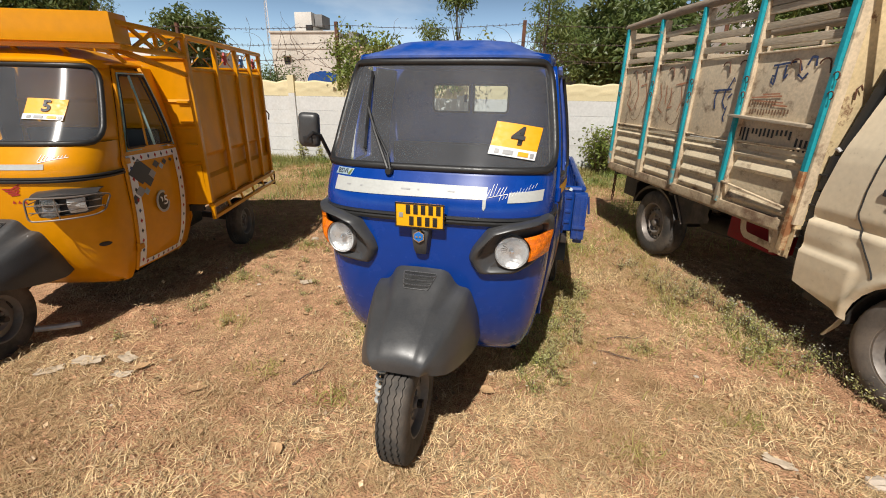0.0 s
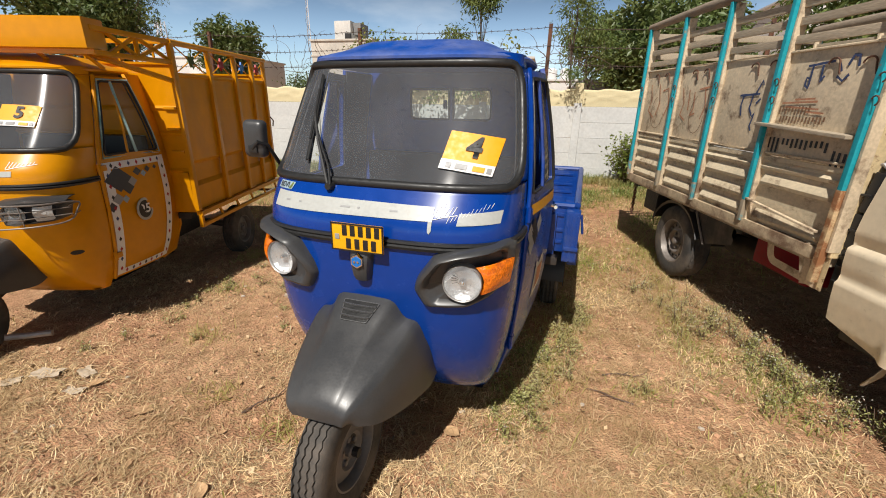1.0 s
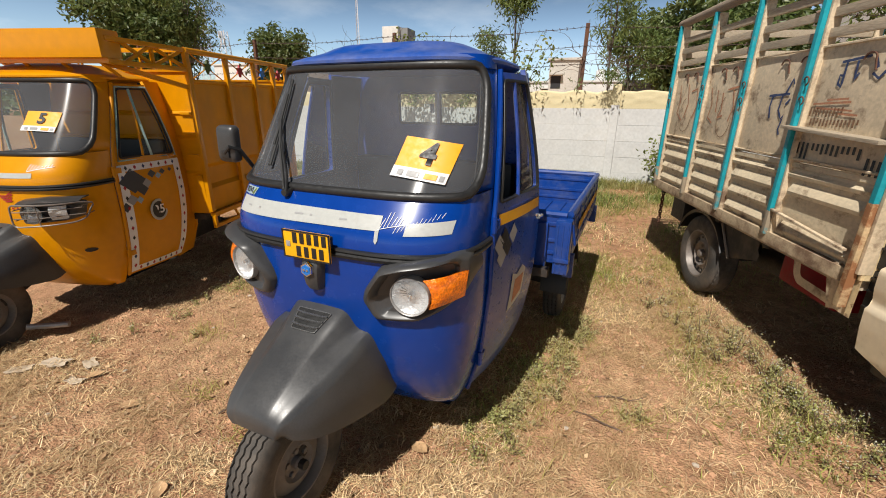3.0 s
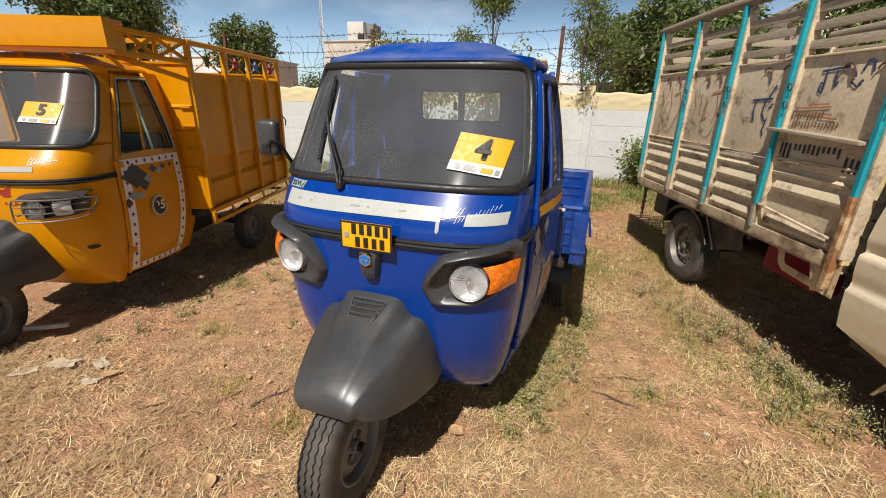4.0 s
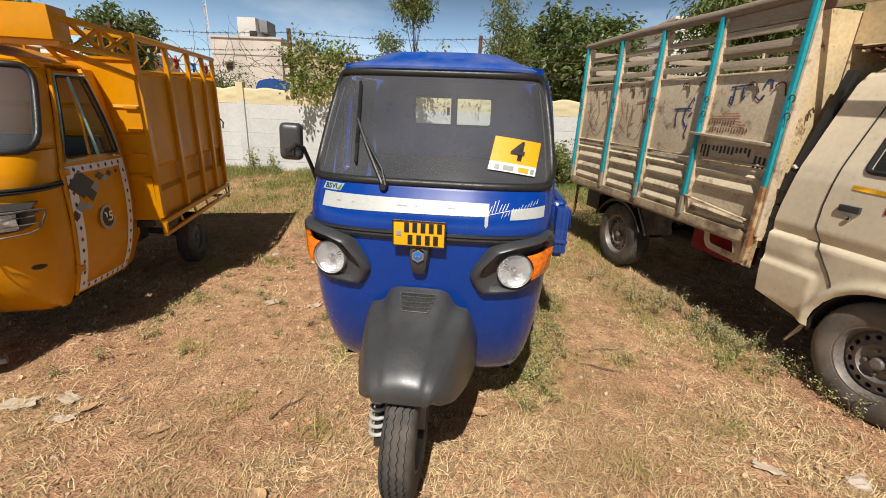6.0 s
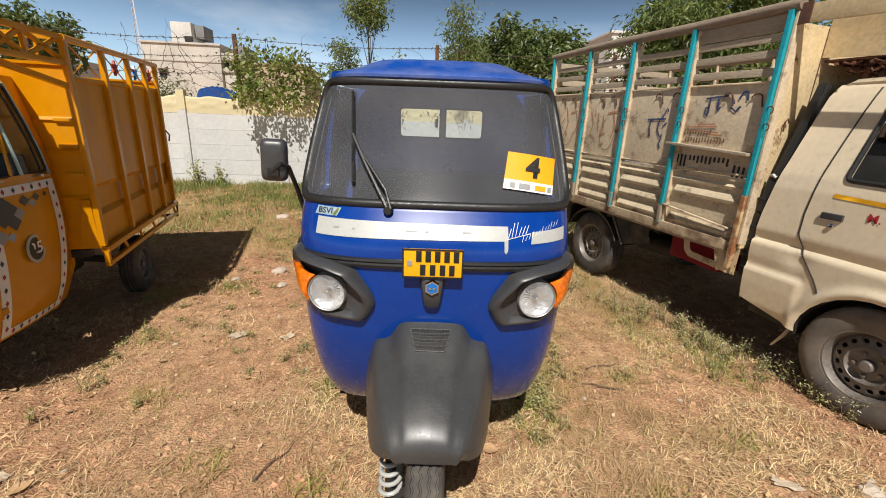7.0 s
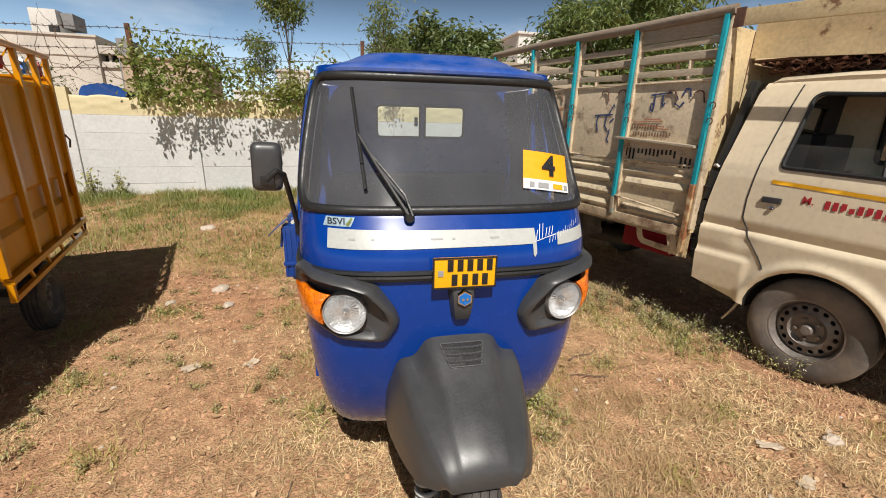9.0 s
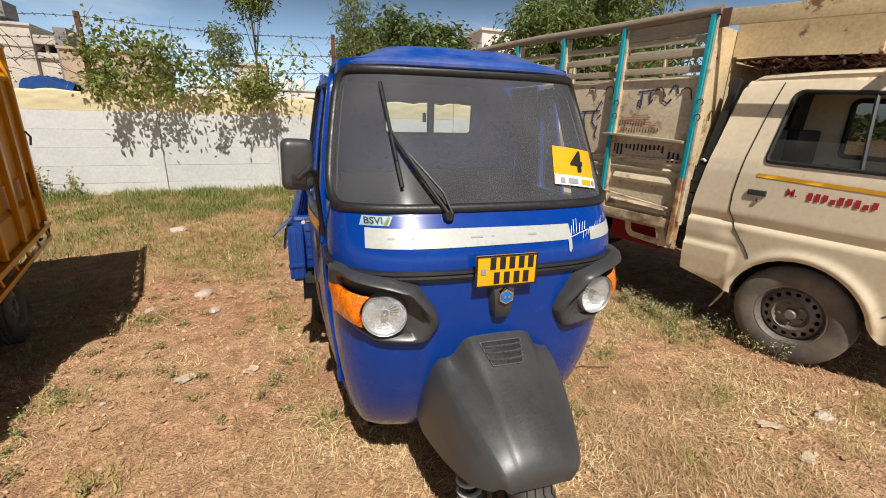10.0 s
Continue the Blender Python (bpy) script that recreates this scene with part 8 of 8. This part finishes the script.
for x in POST_X:
    bm = bmesh.new()
    lean = 0.05 * math.sin(x * 2.3)
    beam(bm, (x, WALL_Y + 0.12, 0.05), (x + lean, WALL_Y + 0.10, 3.10), 0.075, 0.014, (0, 1, 0))
    beam(bm, (x + 0.025, WALL_Y + 0.14, 0.05), (x + 0.025 + lean, WALL_Y + 0.12, 3.10), 0.014, 0.075, (0, 1, 0))
    fp = part("fence_post", bm, RUST)
    tagged(fp, "rusty angle-iron fence post behind the wall", "fence post", "fence posts")
rr = random.Random(9)
for z in (2.38, 2.70, 3.03):
    bm = bmesh.new()
    for a, b in zip(POST_X, POST_X[1:]):
        n = 30
        line = [Vector((a + (b - a) * k / n, WALL_Y + 0.09, z - 0.07 * math.sin(math.pi * k / n) + rr.uniform(-0.006, 0.006))) for k in range(n + 1)]
        tube(bm, line, 0.0055, 5)
        for k in range(int((b - a) / 0.13)):
            t = (k + 0.5) / int((b - a) / 0.13)
            p = Vector((a + (b - a) * t, WALL_Y + 0.09, z - 0.07 * math.sin(math.pi * t)))
            for _ in range(2):
                d = Vector((rr.uniform(-0.5, 0.5), rr.uniform(-1, 1), rr.uniform(-1, 1))).normalized() * 0.035
                beam(bm, p - d, p + d, 0.006, 0.006)
    w_ob = part("barbed_wire", bm, WIRE)
    tagged(w_ob, "sagging rusty barbed wire strand", "barbed wire", "barbed wire strands")
# leafless thorny vine tangled in the wires
bm = bmesh.new()
for k in range(46):
    x = rr.choice((rr.uniform(-5.6, -3.2), rr.uniform(-3.2, 0.2), rr.uniform(0.3, 1.6)))
    p = Vector((x, WALL_Y + rr.uniform(0.0, 0.25), rr.uniform(1.95, 2.5)))
    d = Vector((rr.uniform(-1, 1), 0, rr.uniform(0.1, 1))).normalized()
    line = [p]
    for j in range(8):
        d = (d + Vector((rr.uniform(-0.6, 0.6), rr.uniform(-0.15, 0.15), rr.uniform(-0.5, 0.35)))).normalized()
        p = p + d * 0.12
        if p.z > 3.15:
            d.z = -abs(d.z)
        line.append(p)
    tube(bm, line, 0.007, 5, taper=0.002)
vine = part("dry_vine", bm, TWIG)
tagged(vine, "bare thorny vine tangled in the barbed wire", "vine", kind="stuff")

# shrubs and weeds
weed_stems, weed_leaves, weed_flowers = bmesh.new(), [], []


def low_weed(x, y, h, r, n, flowers=0):
    """One small sprawling weed, added to the growth on the ground."""
    rr = random.Random(int(x * 977 + y * 131))
    z0 = mound(x, y)
    for k in range(max(5, n // 14)):
        a = rr.uniform(0, 2 * math.pi)
        tip = Vector((math.cos(a) * r * rr.random(), math.sin(a) * r * rr.random(), h * rr.uniform(0.5, 1)))
        foot = Vector((x, y, z0))
        tube(weed_stems, [foot + Vector((0.2 * tip.x, 0.2 * tip.y, -0.01)), foot + Vector((tip.x * 0.6, tip.y * 0.6, tip.z * 0.55)), foot + tip], 0.0016 + 0.002 * h, 4, taper=0.001)
        for j in range(14):
            t = rr.uniform(0.25, 1.0)
            weed_leaves.append((x + tip.x * t + rr.gauss(0, r * 0.16), y + tip.y * t + rr.gauss(0, r * 0.16), z0 + max(0.01, tip.z * t + rr.gauss(0, 0.02))))
        for j in range(flowers):
            weed_flowers.append((x + tip.x + rr.gauss(0, 0.02), y + tip.y + rr.gauss(0, 0.02), z0 + tip.z + rr.gauss(0.0, 0.012)))


def weed(name, x, y, h, r, n, leaf, material, label, flowers=0, category="weed", group="weeds"):
    root = thing(name, pose(x, y, mound(x, y)), label, category, group=group)
    rr = random.Random(int(x * 977 + y * 131))
    bm = bmesh.new()
    pts, fl = [], []
    for k in range(max(5, n // 14)):
        a = rr.uniform(0, 2 * math.pi)
        tip = Vector((math.cos(a) * r * rr.random(), math.sin(a) * r * rr.random(), h * rr.uniform(0.5, 1)))
        tube(bm, [(0.2 * tip.x, 0.2 * tip.y, -0.01), (tip.x * 0.6, tip.y * 0.6, tip.z * 0.55), tip], 0.0022 + 0.003 * h, 5, taper=0.001)
        for j in range(14):
            t = rr.uniform(0.25, 1.0)
            pts.append((tip.x * t + rr.gauss(0, r * 0.12), tip.y * t + rr.gauss(0, r * 0.12), max(0.01, tip.z * t + rr.gauss(0, 0.02))))
        for j in range(flowers):
            fl.append((tip.x + rr.gauss(0, 0.02), tip.y + rr.gauss(0, 0.02), tip.z + rr.gauss(0.0, 0.012)))
    part("stem", bm, TWIG, root)
    ob = new("foliage", leaves_mesh("foliage", np.array(pts), leaf, material, droop=-0.1, narrow=0.5))
    ob.parent = root
    if fl:
        ob = new("blossom", leaves_mesh("blossom", np.array(fl), (0.006, 0.012), FLOWER, droop=-0.5, narrow=0.9))
        ob.parent = root
    return root


weed("shrub", 2.35, 9.35, 1.0, 0.5, 1700, (0.05, 0.11), LEAF_CREEPER, "leafy green shrub at the foot of the wall", category="shrub", group="shrubs")
weed("shrub", 2.85, 9.5, 0.75, 0.42, 900, (0.05, 0.10), LEAF_CREEPER, "leafy green shrub at the foot of the wall", category="shrub", group="shrubs")
weed("shrub", -4.25, 9.55, 0.62, 0.22, 170, (0.04, 0.08), LEAF_WEED, "spindly green shrub at the foot of the wall", category="shrub", group="shrubs")
weed("shrub", -3.85, 9.6, 0.5, 0.2, 130, (0.04, 0.08), LEAF_WEED, "spindly green shrub at the foot of the wall", category="shrub", group="shrubs")
rr = random.Random(77)
for k in range(52):
    t = k / 51
    x, y = 1.60 + 0.62 * t + rr.gauss(0, 0.12), 4.2 - 1.6 * t + rr.gauss(0, 0.13)
    low_weed(x, y, rr.uniform(0.05, 0.14), rr.uniform(0.06, 0.12), 64, flowers=rr.choice((1, 2, 3)))
for k in range(75):
    t = k / 74
    x, y = 0.68 + 0.32 * t + rr.gauss(0, 0.08), 2.25 + 1.35 * t + rr.gauss(0, 0.08)
    low_weed(x, y, rr.uniform(0.03, 0.09), rr.uniform(0.06, 0.11), 70, flowers=rr.choice((0, 0, 1)))
for x, y in ((-1.88, 2.36), (-1.78, 2.62), (-1.83, 2.95), (-1.80, 3.3), (-1.76, 3.7), (-1.95, 2.2), (-1.75, 4.2), (-1.4, 2.5), (1.30, 2.62), (1.36, 2.64), (-0.47, 2.6)):
    low_weed(x + rr.uniform(-0.03, 0.03), y, rr.uniform(0.05, 0.13), rr.uniform(0.04, 0.08), 56, flowers=2 if x < -1.7 else 0)
for k in range(32):
    t = rr.random()
    low_weed(1.95 + 0.55 * t + rr.gauss(0, 0.05), 3.55 - 1.35 * t + rr.gauss(0, 0.06), rr.uniform(0.10, 0.22), 0.08, 42, flowers=3)
for k in range(70):
    low_weed(rr.uniform(-1.9, -0.55), rr.uniform(2.7, 6.2), rr.uniform(0.02, 0.07), rr.uniform(0.05, 0.11), 56, flowers=rr.choice((0, 0, 0, 1)))
growth = thing("low_weeds", pose(0, 0, 0), "low straggling weeds with tiny pale flowers on dry soil", "weeds", kind="stuff")
part("stem", weed_stems, TWIG, growth)
for nm, where, size, m_ in (("foliage", weed_leaves, (0.008, 0.021), LEAF_WEED), ("blossom", weed_flowers, (0.006, 0.013), FLOWER)):
    ob = new(nm, leaves_mesh(nm, np.array(where), size, m_, droop=-0.1, narrow=0.55, flat=2.5))
    ob.parent = growth

# crumbs of soil
cr = thin(38000, (-3.0, 3.4, 1.0, 5.0), lambda x, y: 0.35 + 0.6 * spot(x, y, BARE))
cv, cf = [], []
for (x, y) in cr:
    r = 0.0025 + 0.014 * rs.rand() ** 4
    z = mound(x, y) + r * 0.2
    o = len(cv)
    for dx, dy, dz in ((1, 0, 0), (0, 1, 0), (-1, 0, 0), (0, -1, 0), (0, 0, 0.8), (0, 0, -0.6)):
        q = 0.6 + 0.8 * rs.rand()
        cv.append((x + dx * r * q, y + dy * r * q, z + dz * r * q))
    for i in range(4):
        j = (i + 1) % 4
        cf += [(o + i, o + j, o + 4), (o + j, o + i, o + 5)]
crumbs = new("soil_crumbs", mesh_of("soil_crumbs", cv, cf, surface("soil crumb", (0.44, 0.25, 0.145), 0.95, vary=0.25, scale=9, fine=60, bump=0.2, by_island=0.3)))
tagged(crumbs, "loose crumbs of reddish soil", "soil", kind="stuff")

# crumbled dead leaves and bark chips
chips = thin(9000, (-3.0, 3.3, 1.0, 5.0), lambda x, y: 0.25 + 0.5 * straw_chance(x, y))
where = np.column_stack([chips, heights(chips) + 0.006])
litter = new("leaf_chips", leaves_mesh("leaf_chips", where, (0.010, 0.034), leafy("dead leaf chips", (0.50, 0.345, 0.20), vary=0.6, sheer=0.1), droop=0.0, narrow=0.75, flat=4.0))
tagged(litter, "crumbled dry leaves scattered on the soil", "leaf litter", kind="stuff")

# fallen leaves, stones and scraps
def dead_leaf(x, y, size, turn):
    bm = bmesh.new()
    rows = []
    for j in range(7):
        t = j / 6
        w = size * 0.32 * math.sin(math.pi * min(1, t * 1.05)) ** 0.8 + 0.001
        rows.append([(size * (t - 0.5), u * w, 0.010 + 0.3 * w * abs(u) + 0.25 * size * (t - 0.5) ** 2) for u in (-1, -0.5, 0, 0.5, 1)])
    ob = part("dead_leaf", loft(rows, bm=bm), DEAD_LEAF)
    ob.matrix_world = pose(x, y, mound(x, y), 0, 0, turn)
    return tagged(ob, "curled brown fallen leaf on dry soil", "leaf", "fallen leaves")


for x, y, s_, a in ((-1.14, 1.84, 0.10, 20), (0.22, 1.69, 0.10, 70), (-0.52, 1.52, 0.085, 140), (-0.10, 1.50, 0.09, 10), (0.37, 2.09, 0.10, 160), (-1.56, 1.95, 0.09, 60)):
    dead_leaf(x, y, s_, a)
rr = random.Random(19)
for k in range(90):
    dead_leaf(rr.uniform(-2.2, 2.2), rr.uniform(1.3, 4.8), rr.uniform(0.025, 0.055), rr.uniform(0, 360))


def stone(x, y, r, material, name="stone", label="pale angular stone half sunk in soil", category="stone", flat=0.5):
    bm = bmesh.new()
    bmesh.ops.create_icosphere(bm, subdivisions=2, radius=r)
    for v in bm.verts:
        k = 1 + 0.35 * noise.noise(v.co * (2.2 / r) + Vector((x * 7, y * 5, 0)))
        v.co = Vector((v.co.x * k, v.co.y * k * 0.8, v.co.z * k * flat))
    ob = part(name, bm, material, angle=25)
    ob.matrix_world = pose(x, y, mound(x, y) + r * flat * 0.3, 0, 0, x * 90)
    return tagged(ob, label, category, "stones" if category == "stone" else "scraps")


for x, y, r in ((-1.27, 4.51, 0.075), (-1.85, 6.82, 0.10), (-1.14, 4.14, 0.05), (-1.6, 4.3, 0.045), (2.0, 1.75, 0.05)):
    stone(x, y, r, STONE)
for k in range(70):
    stone(rr.uniform(-2.4, 2.4), rr.uniform(1.3, 5.5), rr.uniform(0.006, 0.018), STONE, "pebble", "small pale pebble on red soil")


def scrap(x, y, w, h, turn):
    bm = bmesh.new()
    rows = []
    for j in range(9):
        row = []
        for i in range(9):
            u, v = i / 8 - 0.5, j / 8 - 0.5
            e = 1 + 0.45 * noise.noise((u * 5 + x * 9, v * 5, y * 7))
            row.append((w * u * e, h * v * (1 + 0.5 * noise.noise((v * 5, u * 5 + y * 9, x * 7))), 0.012 + 0.007 * noise.noise((i * 0.55 + x * 9, j * 0.55, y * 5)) + 0.25 * w * u * u))
        rows.append(row)
    ob = part("paper_scrap", loft(rows, bm=bm), SCRAP)
    ob.matrix_world = pose(x, y, mound(x, y), 0, 0, turn)
    thick(ob, 0.002)
    return tagged(ob, "dirty torn paper scrap lying on the soil", "scrap", "scraps")


for x, y, w, h, a in ((-1.19, 3.23, 0.10, 0.07, 30), (-0.84, 3.18, 0.085, 0.06, 50), (1.65, 1.80, 0.11, 0.05, -25), (1.58, 1.59, 0.08, 0.05, 15), (-1.9, 1.95, 0.14, 0.08, 10), (-1.72, 2.02, 0.12, 0.06, -20), (-2.05, 1.85, 0.12, 0.07, 40), (-1.62, 1.88, 0.10, 0.05, 5)):
    scrap(x, y, w, h, a)
# a dry twig lying between the vehicles
for x, y, a in ((1.15, 2.55, 160), (1.25, 2.75, 10), (-0.60, 2.05, 60)):
    bm = bmesh.new()
    tube(bm, [(-0.12, 0, 0.012), (-0.03, 0.012, 0.018), (0.06, -0.005, 0.014), (0.13, 0.02, 0.02)], 0.005, 6, taper=0.002)
    tube(bm, [(0.0, 0.005, 0.016), (0.05, 0.04, 0.02)], 0.003, 5, taper=0.001)
    ob = part("twig", bm, TWIG)
    ob.matrix_world = pose(x, y, mound(x, y), 0, 0, a)
    tagged(ob, "thin dry twig lying on the soil", "twig", "twigs")

# ---- the distance ----
def house(name, x0, x1, y, depth, top, material, label, windows=(), tank=None, parapet=0.4):
    root = thing(name, pose(0, y, 0), label, "building", group="distant buildings")
    bm = bmesh.new()
    box(bm, x0, x1, 0, depth, 0, top, 0.05)
    part("wall_block", bm, material, root)
    bm = bmesh.new()
    box(bm, x0 - 0.15, x1 + 0.15, -0.15, depth + 0.15, top + 0.004, top + 0.2, 0.03)
    part("roof_slab", bm, material, root)
    for wx, wz, ww, wh in windows:
        wn_ = new("window")
        wn_.parent = root
        bm = bmesh.new()
        box(bm, wx - ww / 2, wx + ww / 2, -0.02, 0.1, wz, wz + wh)
        part("pane", bm, DARK, wn_)
        bm = bmesh.new()
        box(bm, wx - ww / 2 - 0.15, wx + ww / 2 + 0.15, -0.5, 0.0, wz + wh + 0.05, wz + wh + 0.18, 0.02)
        part("sunshade", bm, material, wn_)
    return root


b1 = house("concrete_building", -27.0, -19.3, 50, 9, 8.70, CONCRETE, "unfinished grey concrete building in the distance", [(-25.2, 5.4, 0.7, 0.8)])
for nm, x0, x1, y0, y1, z0, z1, m_ in (
    ("floor_band", -27.08, -19.25, -0.08, 0.4, 7.05, 7.25, CONCRETE),
    ("stair_tower", -24.0, -22.0, 0.2, 3.2, 8.91, 10.82, WHITE_RENDER),
    # the tower's angled side, its shade put into a darker grey
    ("tower_flank", -21.98, -21.05, 0.9, 3.2, 9.45, 10.70, SHED),
    # dark box for the window at the tower's foot
    ("tower_door", -22.6, -21.9, -0.10, 0.18, 8.92, 9.48, DARK),
    ("side_block", -19.28, -17.85, 0.5, 5.0, 0.1, 6.40, CONCRETE),
    # solid dark block standing in for the balcony's shaded opening
    ("balcony_recess", -19.28, -17.95, 1.4, 4.8, 6.41, 7.38, DARK),
    ("balcony_parapet", -19.28, -17.80, 0.3, 0.5, 6.20, 6.72, CONCRETE),
    ("balcony_pier", -18.72, -18.50, 0.6, 0.9, 6.41, 7.38, CONCRETE),
    ("block_roof", -19.28, -17.75, 0.2, 5.2, 7.39, 8.10, CONCRETE),
    ("side_wing", -17.72, -16.80, 0.0, 4.0, 0.1, 8.80, SHED),
):
    bm = bmesh.new()
    box(bm, x0, x1, y0, y1, z0, z1, 0.03)
    part(nm, bm, m_, b1)
bm = bmesh.new()
for k in range(3):
    a = 2 * math.pi * k / 3
    tube(bm, [(-28.9 + 0.25 * math.cos(a), 3, 8.0), (-28.9 + 0.06 * math.cos(a), 3, 17)], 0.05, 5)
for k in range(10):
    z = 8.2 + 0.5 * k
    tube(bm, [(-29.1, 3, z), (-28.7, 3, z + 0.4)], 0.03, 4)
part("roof_antenna", bm, MAST, b1)
house("low_house", -15.5, -9.5, 44, 8, 6.4, surface("buff brick", (0.40, 0.31, 0.22), 0.9, vary=0.15, scale=0.5, fine=9, bump=0.05), "buff low house in the distance", [(-13.5, 2.8, 1.2, 1.2)])
house("low_house", -3.2, -0.8, 40, 8, 5.6, CONCRETE, "grey low house in the distance", [(-2.6, 3.4, 0.8, 1.0)])
house("low_house", -8.5, 5.0, 52, 8, 4.6, WHITE_RENDER, "white low house in the distance", [(-4.5, 2.9, 1.2, 1.0), (-1.5, 2.9, 1.2, 1.0), (3.5, 2.9, 1.2, 1.0)])
house("flat_roofed_building", 16.4, 23.0, 36, 10, 9.1, WHITE_RENDER, "white flat-roofed building in the distance", [(18.5, 6.0, 1.4, 1.2)])
house("low_house", -46, -34, 46, 9, 6.6, WHITE_RENDER, "white low house in the distance", [(-40, 3.5, 1.4, 1.2)])
house("low_shed", 2.0, 5.2, 19, 4, 2.45, SHED, "low grey sheet-roofed shed behind the wall")
# water tanks on a distant roof
for x in (1.0, 2.4):
    bm = bmesh.new()
    spin(bm, [(0, 0.0005), (0, 0.5), (0.1, 0.55), (1.0, 0.55), (1.15, 0.3), (1.2, 0.3), (1.2, 0.0005)], 20, pose(x, 53, 4.80, 0, -90, 0))
    tk = part("water_tank", bm, WHITE_PRINT)
    tagged(tk, "white plastic water tank on a roof", "water tank", "water tanks")
# blue tarpaulin heap just over the wall
bm = bmesh.new()
rows = []
for j in range(9):
    row = []
    for i in range(41):
        u, v = i / 40, j / 8
        z = 0.0 + 0.52 * math.sin(math.pi * v) ** 0.5 * (0.75 + 0.25 * math.sin(u * 3 + 0.4)) + 0.010 * math.sin(u * 44 + 2 * v)
        row.append((-6.02 + 1.0 * u, 13.8 + 0.9 * v, 1.86 + z))
    rows.append(row)
loft(rows, bm=bm)
loft([[(x, y, 0.1) for x, y, z in rows[0]], rows[0]], bm=bm)
tp = part("tarpaulin", bm, BLUE_SHEET)
tagged(tp, "blue tarpaulin over a stack behind the wall", "tarpaulin")
# lattice masts
for x, y, top, w in ((-83, 86, 18.5, 1.5), (-89, 86, 24, 1.3)):
    bm = bmesh.new()
    for sx in (-1, 1):
        for sy in (-1, 1):
            tube(bm, [(sx * w, sy * w, 0), (sx * w * 0.35, sy * w * 0.35, top)], 0.10, 5)
    nlev = 16
    for k in range(nlev):
        z0, z1 = top * k / nlev, top * (k + 1) / nlev
        r0, r1 = w * (1 - 0.65 * k / nlev), w * (1 - 0.65 * (k + 1) / nlev)
        for sy in (-1, 1):
            tube(bm, [(-r0, sy * r0, z0), (r1, sy * r1, z1)], 0.05, 4)
            tube(bm, [(r0, sy * r0, z0), (-r1, sy * r1, z1)], 0.05, 4)
    for k in range(4):
        tube(bm, [(w * (0.28 * k - 0.42), -w * 0.6, top - 1.6 - 1.5 * (k % 2)), (w * (0.28 * k - 0.42), -w * 0.6, top - 0.2 - 1.5 * (k % 2))], 0.18, 6)
    ms = part("lattice_mast", bm, MAST)
    ms.matrix_world = pose(x, y, 0)
    tagged(ms, "grey lattice telephone mast on the skyline", "mast", "telephone masts")
# far woods along the horizon
pts = []
for k in range(900):
    a = rs.uniform(-1.25, 1.25)
    d = rs.uniform(85, 130)
    h = 3.2 + 2.2 * noise.noise((a * 9, 0, 1))
    pts.append(rs.normal(0, 1, (14, 3)) * np.array([1.4, 1.4, 0.9]) + np.array([d * math.sin(a), d * math.cos(a), max(0.4, rs.uniform(0.2, 1) * h)]))
fw = new("far_woods", leaves_mesh("far_woods", np.concatenate(pts), (0.9, 1.8), LEAF_DARK, narrow=0.7))
tagged(fw, "belt of dark trees along the horizon", "trees", kind="stuff")
